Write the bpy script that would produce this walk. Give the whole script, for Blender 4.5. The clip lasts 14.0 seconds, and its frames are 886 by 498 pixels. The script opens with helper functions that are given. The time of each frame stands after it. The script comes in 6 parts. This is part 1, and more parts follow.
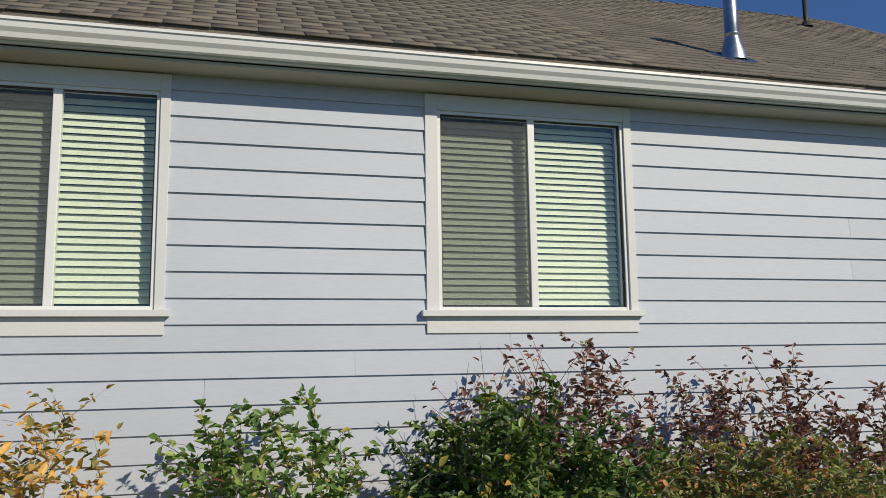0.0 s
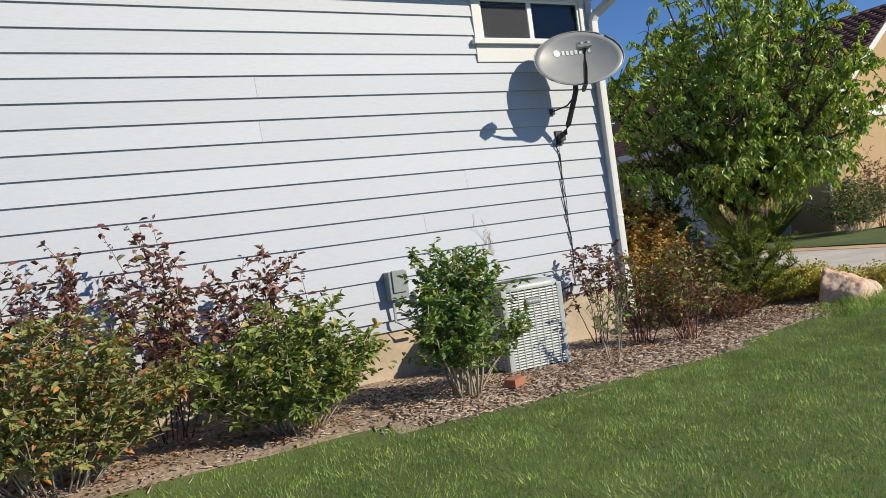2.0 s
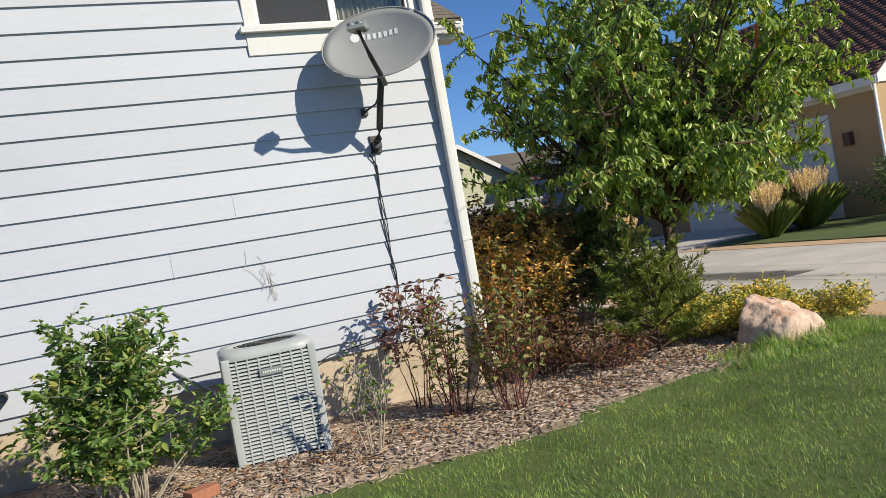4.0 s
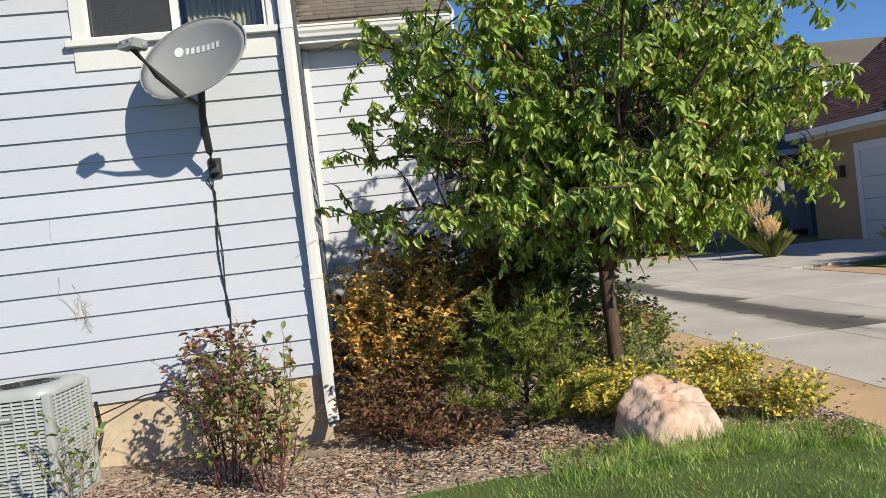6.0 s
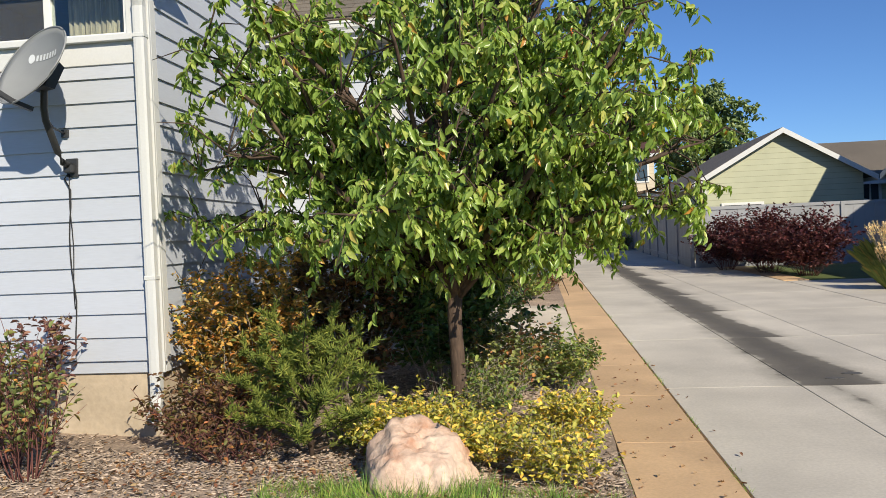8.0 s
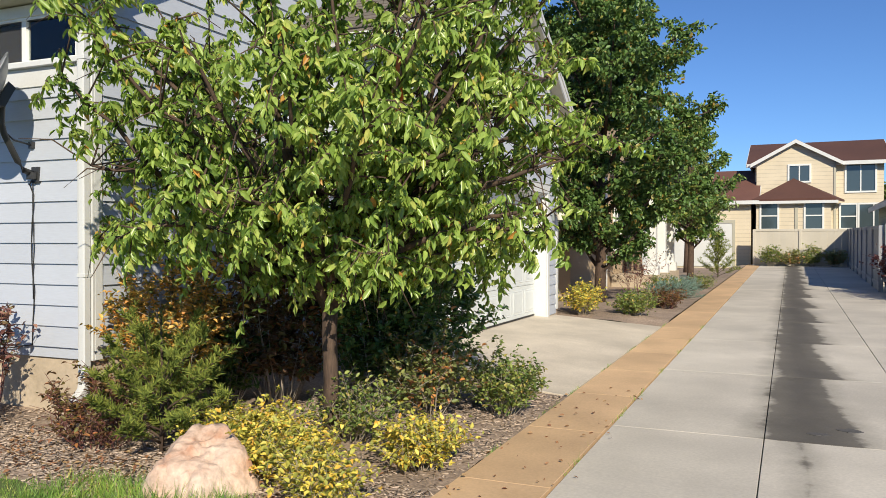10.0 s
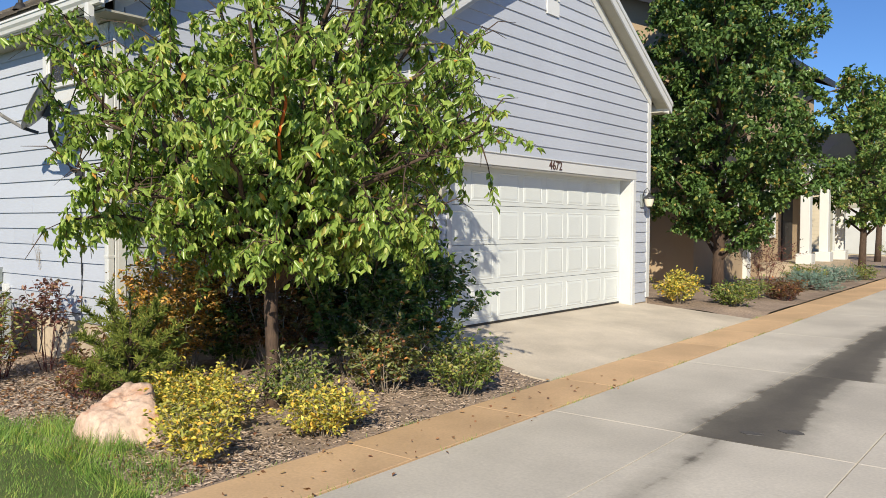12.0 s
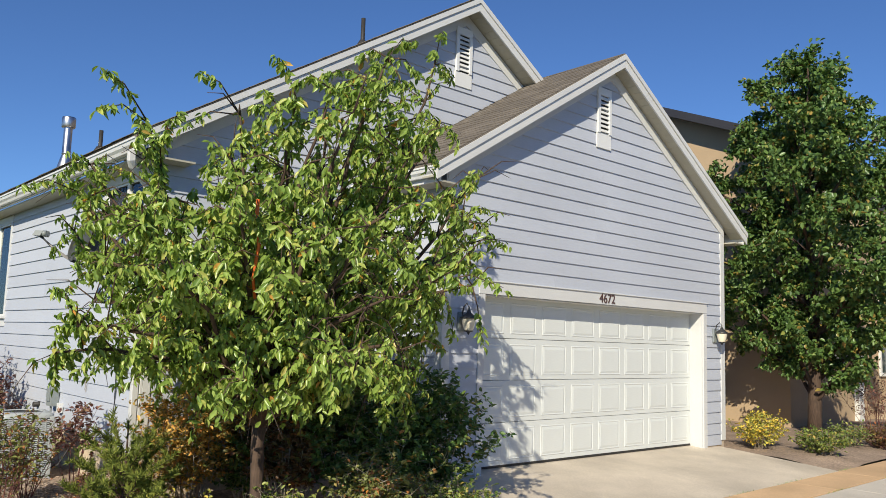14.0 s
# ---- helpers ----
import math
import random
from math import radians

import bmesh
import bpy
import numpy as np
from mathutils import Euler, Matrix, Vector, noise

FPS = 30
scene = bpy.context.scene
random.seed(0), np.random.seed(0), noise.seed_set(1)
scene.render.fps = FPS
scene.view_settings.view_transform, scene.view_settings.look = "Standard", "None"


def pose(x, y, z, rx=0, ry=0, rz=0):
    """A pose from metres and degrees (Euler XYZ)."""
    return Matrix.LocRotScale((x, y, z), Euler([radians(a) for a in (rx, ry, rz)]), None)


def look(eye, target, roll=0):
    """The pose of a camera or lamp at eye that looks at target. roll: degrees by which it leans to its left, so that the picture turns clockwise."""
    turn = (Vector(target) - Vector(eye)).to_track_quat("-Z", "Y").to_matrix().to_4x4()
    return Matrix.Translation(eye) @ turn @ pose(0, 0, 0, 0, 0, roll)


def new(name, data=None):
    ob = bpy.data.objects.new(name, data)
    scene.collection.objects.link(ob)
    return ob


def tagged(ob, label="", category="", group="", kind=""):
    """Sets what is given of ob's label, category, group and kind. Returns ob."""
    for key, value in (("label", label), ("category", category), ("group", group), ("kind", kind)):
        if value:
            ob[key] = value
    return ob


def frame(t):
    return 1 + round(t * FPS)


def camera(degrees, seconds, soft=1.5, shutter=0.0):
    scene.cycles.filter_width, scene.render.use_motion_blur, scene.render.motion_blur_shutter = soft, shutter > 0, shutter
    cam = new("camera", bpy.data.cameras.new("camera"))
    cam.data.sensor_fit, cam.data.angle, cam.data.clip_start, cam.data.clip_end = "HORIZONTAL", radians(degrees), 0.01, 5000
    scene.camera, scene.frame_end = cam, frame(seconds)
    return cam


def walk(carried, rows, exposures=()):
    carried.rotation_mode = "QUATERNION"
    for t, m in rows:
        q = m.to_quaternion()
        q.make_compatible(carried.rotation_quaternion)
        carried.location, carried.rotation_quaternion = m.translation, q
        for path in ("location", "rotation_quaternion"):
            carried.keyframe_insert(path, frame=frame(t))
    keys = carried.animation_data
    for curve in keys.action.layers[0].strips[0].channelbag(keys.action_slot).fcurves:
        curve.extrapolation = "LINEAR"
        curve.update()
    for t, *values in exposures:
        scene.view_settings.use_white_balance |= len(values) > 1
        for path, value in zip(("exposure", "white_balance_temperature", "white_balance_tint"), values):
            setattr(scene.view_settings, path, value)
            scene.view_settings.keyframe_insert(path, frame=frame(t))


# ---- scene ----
cam = camera(58.3, 14.0, soft=0.6)
PATH = [
    (0, (-8.746, -5.555, 1.718), (-8.231, -3.64, 1.982), -0.8),
    (0.5, (-8.107, -5.692, 1.63), (-7.44, -3.815, 1.816), -0.7),
    (0.8, (-7.725, -5.787, 1.604), (-6.955, -3.95, 1.785), -0.3),
    (0.9, (-7.583, -5.834, 1.598), (-6.779, -4.009, 1.754), -0.1),
    (1, (-7.431, -5.883, 1.58), (-6.594, -4.072, 1.712), -0.5),
    (1.5, (-6.631, -6.021, 1.512), (-5.692, -4.255, 1.552), -4.9),
    (2, (-5.875, -6.13, 1.361), (-4.835, -4.422, 1.327), -7.8),
    (2.5, (-5.109, -6.088, 1.323), (-4.151, -4.333, 1.259), -7.9),
    (3, (-4.349, -6.032, 1.386), (-3.503, -4.22, 1.344), -6.5),
    (3.5, (-3.617, -5.959, 1.34), (-2.947, -4.076, 1.285), -5.5),
    (4, (-2.814, -5.917, 1.399), (-2.008, -4.087, 1.357), -9.9),
    (4.2, (-2.521, -5.956, 1.39), (-1.683, -4.14, 1.38), -9.8),
    (6.3, (0.56, -5.858, 1.536), (0.776, -3.871, 1.482), -6.7),
    (6.5, (0.836, -5.868, 1.523), (1.039, -3.879, 1.458), -7.0),
    (7, (1.543, -5.868, 1.53), (1.579, -3.869, 1.472), -5.4),
    (7.5, (2.148, -5.775, 1.576), (2.074, -3.776, 1.543), -1.8),
    (8, (2.833, -5.689, 1.537), (2.599, -3.703, 1.504), -2.4),
    (8.3, (3.247, -5.608, 1.509), (2.934, -3.634, 1.444), -2.9),
    (8.5, (3.469, -5.5, 1.51), (3.135, -3.529, 1.432), -2.5),
    (9, (4.149, -5.347, 1.549), (3.659, -3.409, 1.491), -2.4),
    (9.2, (4.39, -5.252, 1.572), (3.84, -3.329, 1.522), -1.5),
    (11.3, (6.836, -4.456, 1.61), (5.706, -2.806, 1.59), -1.0),
    (11.5, (7.045, -4.378, 1.618), (5.887, -2.748, 1.569), -0.9),
    (12, (7.519, -4.129, 1.656), (6.264, -2.573, 1.593), 0.3),
    (12.5, (7.883, -3.78, 1.689), (6.487, -2.349, 1.653), 0.2),
    (13, (8.065, -3.498, 1.727), (6.614, -2.121, 1.714), 0.6),
    (13.3, (8.146, -3.373, 1.734), (6.673, -2.02, 1.765), 0.7),
    (13.5, (8.216, -3.339, 1.778), (6.73, -2.002, 1.847), 1.1),
    (14, (8.329, -3.284, 1.841), (6.847, -1.961, 2.073), 1.8),
]
walk(cam, [(t, look(eye, target, roll)) for t, eye, target, roll in PATH],
     ((0, -0.20), (1.0, -0.11), (2.0, 0.18), (9.0, 0.32), (13.0, 0.30), (14.0, 0.24)))

# ---- world and sun ----
SUN_TO = Vector((0.556, -0.831, 0.0)) * math.cos(radians(30.5)) + Vector((0, 0, math.sin(radians(30.5))))
world = bpy.data.worlds.new("world")
scene.world = world
world.use_nodes = True
wn = world.node_tree
sky = wn.nodes.new("ShaderNodeTexSky")
sky.sky_type = "NISHITA"
sky.sun_disc = False
sky.sun_elevation = radians(30.5)
sky.sun_rotation = math.atan2(SUN_TO.x, SUN_TO.y)
sky.altitude = 1600
sky.dust_density = 0.0
sky.ozone_density = 2.5
clear = wn.nodes.new("ShaderNodeMix")
clear.data_type, clear.blend_type = "RGBA", "MULTIPLY"
clear.inputs[0].default_value = 1.0
clear.inputs[7].default_value = (0.66, 0.92, 1.28, 1)
wn.links.new(sky.outputs[0], clear.inputs[6])
wn.links.new(clear.outputs[2], wn.nodes["Background"].inputs[0])
wn.nodes["Background"].inputs[1].default_value = 0.078
sun_data = bpy.data.lights.new("sun", "SUN")
sun_data.energy = 4.6
sun_data.angle = radians(0.55)
sun_data.color = (1.0, 0.90, 0.72)
sun = new("sun", sun_data)
sun.matrix_world = look((20, -30, 25), Vector((20, -30, 25)) - SUN_TO)


# ---- materials ----
def mat(name, base, rough=0.7, metal=0.0, spec=0.5):
    m = bpy.data.materials.new(name)
    m.use_nodes = True
    b = m.node_tree.nodes["Principled BSDF"]
    b.inputs["Base Color"].default_value = (*base, 1)
    b.inputs["Roughness"].default_value = rough
    b.inputs["Metallic"].default_value = metal
    b.inputs["Specular IOR Level"].default_value = spec
    return m


def nd(m, kind, **values):
    n = m.node_tree.nodes.new(kind)
    for k, v in values.items():
        n.inputs[k.replace("_", " ")].default_value = v
    return n


def lk(m, a, b):
    m.node_tree.links.new(a, b)


def bsdf(m):
    return m.node_tree.nodes["Principled BSDF"]


def coords(m, stretch=(1, 1, 1), kind="Object"):
    t = nd(m, "ShaderNodeTexCoord")
    p = nd(m, "ShaderNodeMapping")
    p.inputs["Scale"].default_value = stretch
    lk(m, t.outputs[kind], p.inputs["Vector"])
    return p.outputs[0]


def noise_tex(m, vec, scale, detail=4.0, rough=0.55):
    n = nd(m, "ShaderNodeTexNoise", Scale=scale, Detail=detail, Roughness=rough)
    lk(m, vec, n.inputs["Vector"])
    return n.outputs[0]


def ramp(m, fac, stops):
    r = nd(m, "ShaderNodeValToRGB")
    e = r.color_ramp.elements
    while len(e) < len(stops):
        e.new(0.5)
    for el, (p, c) in zip(e, stops):
        el.position, el.color = p, (*c, 1)
    lk(m, fac, r.inputs[0])
    return r.outputs[0]


def mix(m, fac, a, b, how="MIX"):
    x = nd(m, "ShaderNodeMix")
    x.data_type, x.blend_type = "RGBA", how
    for sock, v in ((x.inputs[0], fac), (x.inputs[6], a), (x.inputs[7], b)):
        if isinstance(v, (int, float)):
            sock.default_value = v
        elif isinstance(v, tuple):
            sock.default_value = (*v, 1)
        else:
            lk(m, v, sock)
    return x.outputs[2]


def bump(m, height, strength=0.3, dist=0.01):
    b = nd(m, "ShaderNodeBump", Strength=strength, Distance=dist)
    lk(m, height, b.inputs["Height"])
    lk(m, b.outputs[0], bsdf(m).inputs["Normal"])


def piece_random(m):
    """A value per piece, for separate objects and for pieces joined in one mesh alike."""
    o = nd(m, "ShaderNodeObjectInfo")
    g = nd(m, "ShaderNodeNewGeometry")
    a = nd(m, "ShaderNodeMath")
    a.operation = "ADD"
    lk(m, o.outputs["Random"], a.inputs[0])
    lk(m, g.outputs["Random Per Island"], a.inputs[1])
    f = nd(m, "ShaderNodeMath")
    f.operation = "FRACT"
    lk(m, a.outputs[0], f.inputs[0])
    return f.outputs[0]


def tone(c, k):
    return tuple(min(1, v * k) for v in c)


def surface(name, base, rough=0.7, grain=40.0, amount=0.12, blotch=1.2, spread=0.1, relief=0.2, dist=0.003, stretch=(1, 1, 1), piece=0.0, metal=0.0, spec=0.5):
    """A base colour with fine grain, broad blotches, relief and, for pieces, a shift from piece to piece."""
    m = mat(name, base, rough, metal, spec)
    v = coords(m, stretch)
    fine = noise_tex(m, v, grain, 6)
    broad = noise_tex(m, coords(m), blotch, 3)
    col = ramp(m, fine, [(0.25, tone(base, 1 - amount)), (0.75, tone(base, 1 + amount))])
    col = mix(m, 1.0, col, ramp(m, broad, [(0.3, (1 - spread,) * 3), (0.7, (1 + spread * 0.6,) * 3)]), "MULTIPLY")
    if piece:
        col = mix(m, 1.0, col, ramp(m, piece_random(m), [(0, (1 - piece,) * 3), (1, (1 + piece * 0.5,) * 3)]), "MULTIPLY")
    lk(m, col, bsdf(m).inputs["Base Color"])
    r = nd(m, "ShaderNodeMapRange")
    r.inputs["To Min"].default_value, r.inputs["To Max"].default_value = max(0.05, rough - 0.1), min(1, rough + 0.1)
    lk(m, broad, r.inputs[0])
    lk(m, r.outputs[0], bsdf(m).inputs["Roughness"])
    bump(m, fine, relief, dist)
    return m


LEAF_GAIN = 1.9


def leafy(name, stops, rough=0.45, glow=0.35, patch=0.0):
    """Leaves: a colour per leaf from the stops, a little light let through."""
    stops = [(p, tone(c, LEAF_GAIN)) for p, c in stops]
    m = mat(name, stops[0][1], rough, 0, 0.4)
    col = ramp(m, piece_random(m), stops)
    v = noise_tex(m, coords(m), 30, 2)
    col = mix(m, 1.0, col, ramp(m, v, [(0.3, (0.8,) * 3), (0.7, (1.2,) * 3)]), "MULTIPLY")
    if patch:
        wide = noise_tex(m, coords(m), patch, 4, 0.65)
        col = mix(m, 1.0, col, ramp(m, wide, [(0.34, (0.5, 0.6, 0.5)), (0.5, (1.0, 1.0, 0.95)), (0.66, (1.6, 1.35, 1.15))]), "MULTIPLY")
    lk(m, col, bsdf(m).inputs["Base Color"])
    tr = nd(m, "ShaderNodeBsdfTranslucent")
    lk(m, mix(m, 1.0, col, (1.3, 1.35, 0.6), "MULTIPLY"), tr.inputs[0])
    ms = nd(m, "ShaderNodeMixShader")
    ms.inputs[0].default_value = glow * 0.6
    lk(m, bsdf(m).outputs[0], ms.inputs[1])
    lk(m, tr.outputs[0], ms.inputs[2])
    lk(m, ms.outputs[0], m.node_tree.nodes["Material Output"].inputs[0])
    return m


M_SIDING = surface("painted_siding", (0.475, 0.508, 0.57), 0.6, 90, 0.05, 0.7, 0.05, 0.35, 0.002, (0.12, 0.12, 1), piece=0.045)
M_TRIM = surface("white_trim_paint", (0.615, 0.625, 0.615), 0.55, 60, 0.04, 1.5, 0.05, 0.15, 0.001)
# khaki soffit paint, its tone deepened to carry part of the eave shade
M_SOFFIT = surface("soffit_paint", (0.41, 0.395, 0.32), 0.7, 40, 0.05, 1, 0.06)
M_VINYL = surface("white_vinyl", (0.72, 0.73, 0.71), 0.35, 50, 0.03, 2, 0.03, 0.05)
M_DOOR = surface("garage_door_paint", (0.655, 0.69, 0.675), 0.45, 120, 0.03, 1.2, 0.04, 0.25, 0.001, (0.1, 0.1, 1))
M_FOUND = surface("foundation_parge", (0.50, 0.41, 0.30), 0.9, 25, 0.12, 1.6, 0.2, 0.5, 0.004)
M_SHINGLE = surface("asphalt_shingle", (0.165, 0.142, 0.115), 0.95, 160, 0.45, 0.6, 0.12, 0.7, 0.003, piece=0.2)
M_SHINGLE_RED = surface("red_brown_shingle", (0.135, 0.06, 0.045), 0.95, 90, 0.35, 0.7, 0.12, 0.6, 0.003, piece=0.35)
M_CONC = surface("alley_concrete", (0.57, 0.525, 0.45), 0.85, 45, 0.10, 0.9, 0.16, 0.35, 0.003, piece=0.08)
M_ORANGE = surface("tinted_concrete", (0.62, 0.42, 0.24), 0.85, 45, 0.10, 1.2, 0.16, 0.35, 0.003, piece=0.10)
M_APRON = surface("apron_concrete", (0.58, 0.51, 0.41), 0.85, 45, 0.12, 1.3, 0.2, 0.35, 0.003)
M_DRYGRASS = surface("open_ground", (0.13, 0.13, 0.06), 0.95, 8, 0.3, 0.2, 0.3, 0.6, 0.02)
M_MULCHBASE = surface("old_mulch", (0.33, 0.25, 0.19), 0.95, 35, 0.5, 1.6, 0.3, 1.0, 0.012)
M_CHIP = surface("wood_chip", (0.49, 0.385, 0.30), 0.9, 60, 0.25, 2, 0.1, 0.3, 0.002, piece=0.5)
M_LITTER = leafy("dry_leaf", [(0, (0.11, 0.045, 0.025)), (0.5, (0.16, 0.085, 0.04)), (1, (0.20, 0.14, 0.07))], 0.7, 0.1)
M_TURF = surface("turf", (0.10, 0.135, 0.035), 0.9, 120, 0.4, 0.8, 0.25, 0.8, 0.01)
M_BLADE = leafy("grass_blade", [(0, (0.065, 0.125, 0.022)), (0.5, (0.10, 0.18, 0.035)), (0.85, (0.16, 0.22, 0.05)), (1, (0.27, 0.26, 0.09))], 0.5, 0.3, 5.0)
M_STEEL = surface("galvanised_steel", (0.55, 0.56, 0.58), 0.32, 20, 0.1, 5, 0.12, 0.05, 0.001, metal=1.0)
M_BLACKPIPE = surface("black_pipe", (0.03, 0.028, 0.026), 0.6, 30, 0.2)
M_DISH = surface("dish_grey_paint", (0.30, 0.31, 0.31), 0.42, 120, 0.05, 4, 0.08, 0.05, 0.0005)
M_DARKMETAL = surface("dark_metal", (0.035, 0.036, 0.038), 0.45, 50, 0.2)
M_MARK = surface("white_print", (0.78, 0.8, 0.8), 0.5, 50, 0.03)
M_AC = surface("grey_cabinet_paint", (0.40, 0.43, 0.43), 0.45, 60, 0.06, 2.5, 0.12, 0.08, 0.001)
M_ACDARK = surface("coil_dark", (0.025, 0.025, 0.025), 0.7, 80, 0.4)
M_BOX = surface("meter_box_grey", (0.24, 0.27, 0.27), 0.5, 50, 0.08)
M_CABLE = surface("black_cable", (0.015, 0.015, 0.016), 0.6, 50, 0.2)
M_BARK = surface("bark", (0.085, 0.055, 0.038), 0.9, 45, 0.45, 6, 0.2, 1.0, 0.008, (1, 1, 0.25))
M_STEM = surface("grey_stem", (0.36, 0.31, 0.24), 0.8, 60, 0.25, 6, 0.2, 0.4, 0.002)
M_REDSTEM = surface("red_stem", (0.16, 0.06, 0.05), 0.8, 60, 0.25, 6, 0.2, 0.4, 0.002)
M_BRICK = surface("clay_brick", (0.36, 0.15, 0.085), 0.9, 50, 0.2)
M_BLIND = surface("blind_slat", (0.80, 0.80, 0.71), 0.5, 40, 0.04, piece=0.05)
# the unlit room's darkness, put into the lining colour
M_ROOM_SHADE = surface("room_shade_paint", (0.10, 0.10, 0.10), 0.9, 10, 0.1)
M_CURTAIN = surface("striped_curtain", (0.42, 0.37, 0.30), 0.8, 60, 0.5, 2, 0.2, 0.2, 0.002, (1, 1, 0.02))
M_STUCCO = surface("tan_stucco", (0.46, 0.32, 0.175), 0.95, 120, 0.1, 0.8, 0.08, 0.5, 0.003)
M_STUCCO2 = surface("pale_tan_stucco", (0.44, 0.33, 0.21), 0.95, 120, 0.1, 0.8, 0.08, 0.5, 0.003)
M_FENCE = surface("vinyl_fence", (0.52, 0.48, 0.40), 0.6, 30, 0.05, 0.8, 0.08, piece=0.05)
M_FENCE2 = surface("grey_fence", (0.30, 0.31, 0.33), 0.6, 30, 0.06, 0.8, 0.08, piece=0.08)
M_BLACKROOF = surface("dark_fascia", (0.03, 0.03, 0.035), 0.5, 50, 0.2)
M_STRAP = surface("orange_strap", (0.75, 0.16, 0.03), 0.6, 60, 0.1)
M_TAR = surface("tar", (0.09, 0.085, 0.08), 0.8, 60, 0.3)
M_PLUME = leafy("grass_plume", [(0, (0.45, 0.30, 0.16)), (1, (0.62, 0.46, 0.28))], 0.8, 0.3)
M_NUMBER = surface("bronze_number", (0.09, 0.045, 0.035), 0.45, 60, 0.1)


def lap_material(name, base, exposure):
    """Far lap siding: flat, with the thin shade line of each lap painted by height."""
    m = mat(name, base, 0.7)
    v = coords(m)
    sp = nd(m, "ShaderNodeSeparateXYZ")
    lk(m, v, sp.inputs[0])
    d = nd(m, "ShaderNodeMath")
    d.operation = "DIVIDE"
    d.inputs[1].default_value = exposure
    lk(m, sp.outputs[2], d.inputs[0])
    f = nd(m, "ShaderNodeMath")
    f.operation = "FRACT"
    lk(m, d.outputs[0], f.inputs[0])
    lap = ramp(m, f.outputs[0], [(0.0, (0.45,) * 3), (0.09, (1.0,) * 3)])
    col = mix(m, 1.0, ramp(m, noise_tex(m, v, 1.5), [(0.3, tone(base, 0.93)), (0.7, tone(base, 1.05))]), lap, "MULTIPLY")
    lk(m, col, bsdf(m).inputs["Base Color"])
    return m


M_LAP_CREAM = lap_material("cream_lap_siding", (0.62, 0.54, 0.40), 0.2)
M_LAP_GREEN = lap_material("pale_green_lap_siding", (0.46, 0.47, 0.33), 0.2)
M_LAP_BLUE = lap_material("blue_grey_lap_siding", (0.13, 0.17, 0.21), 0.2)


def alley_material():
    """Concrete with a dark, blotched run of old water stains down its middle and small tar spots."""
    m = M_CONC
    t = nd(m, "ShaderNodeNewGeometry")
    sp = nd(m, "ShaderNodeSeparateXYZ")
    lk(m, t.outputs["Position"], sp.inputs[0])
    vec = nd(m, "ShaderNodeMapping")
    vec.inputs["Scale"].default_value = (0.9, 0.55, 1)
    lk(m, t.outputs["Position"], vec.inputs["Vector"])
    wob = noise_tex(m, vec.outputs[0], 1.0, 3)
    # distance from the run's middle line, which wanders and steps from slab to slab
    saw = nd(m, "ShaderNodeMath")
    saw.operation = "MULTIPLY_ADD"
    saw.inputs[1].default_value, saw.inputs[2].default_value = 1 / 3.0, 0.403
    lk(m, sp.outputs[1], saw.inputs[0])
    fr = nd(m, "ShaderNodeMath")
    fr.operation = "FRACT"
    lk(m, saw.outputs[0], fr.inputs[0])
    mid = nd(m, "ShaderNodeMath")
    mid.operation = "MULTIPLY_ADD"
    mid.inputs[1].default_value, mid.inputs[2].default_value = -0.12, 5.38
    lk(m, fr.outputs[0], mid.inputs[0])
    mid2 = nd(m, "ShaderNodeMath")
    mid2.operation = "MULTIPLY_ADD"
    mid2.inputs[1].default_value = 0.3
    lk(m, wob, mid2.inputs[0])
    lk(m, mid.outputs[0], mid2.inputs[2])
    dx = nd(m, "ShaderNodeMath")
    dx.operation = "SUBTRACT"
    lk(m, sp.outputs[0], dx.inputs[0])
    lk(m, mid2.outputs[0], dx.inputs[1])
    ab = nd(m, "ShaderNodeMath")
    ab.operation = "ABSOLUTE"
    lk(m, dx.outputs[0], ab.inputs[0])
    # the stain pools at each slab's low joint and thins up the slab, with ragged edges
    thin = nd(m, "ShaderNodeMath")
    thin.operation = "MULTIPLY_ADD"
    thin.inputs[1].default_value, thin.inputs[2].default_value = 0.5, 0.98
    lk(m, fr.outputs[0], thin.inputs[0])
    wide = nd(m, "ShaderNodeMath")
    wide.operation = "MULTIPLY"
    lk(m, ab.outputs[0], wide.inputs[0])
    lk(m, thin.outputs[0], wide.inputs[1])
    rag = nd(m, "ShaderNodeMath")
    rag.operation = "MULTIPLY_ADD"
    rag.inputs[1].default_value = 0.36
    lk(m, noise_tex(m, t.outputs["Position"], 3.2, 5, 0.65), rag.inputs[0])
    near = nd(m, "ShaderNodeMapRange")
    near.inputs["From Min"].default_value, near.inputs["From Max"].default_value = 1.78, 1.80
    near.inputs["To Min"].default_value, near.inputs["To Max"].default_value = 0.36, 0.0
    lk(m, sp.outputs[1], near.inputs["Value"])
    far = nd(m, "ShaderNodeMath")
    lk(m, wide.outputs[0], far.inputs[0])
    lk(m, near.outputs[0], far.inputs[1])
    lk(m, far.outputs[0], rag.inputs[2])
    stain = ramp(m, rag.outputs[0], [(0.25, (0.19, 0.185, 0.18)), (0.48, (0.27, 0.265, 0.255)), (0.56, (0.72, 0.72, 0.71)), (0.78, (1, 1, 1))])
    old = bsdf(m).inputs["Base Color"].links[0].from_socket
    lk(m, mix(m, 1.0, old, stain, "MULTIPLY"), bsdf(m).inputs["Base Color"])


alley_material()


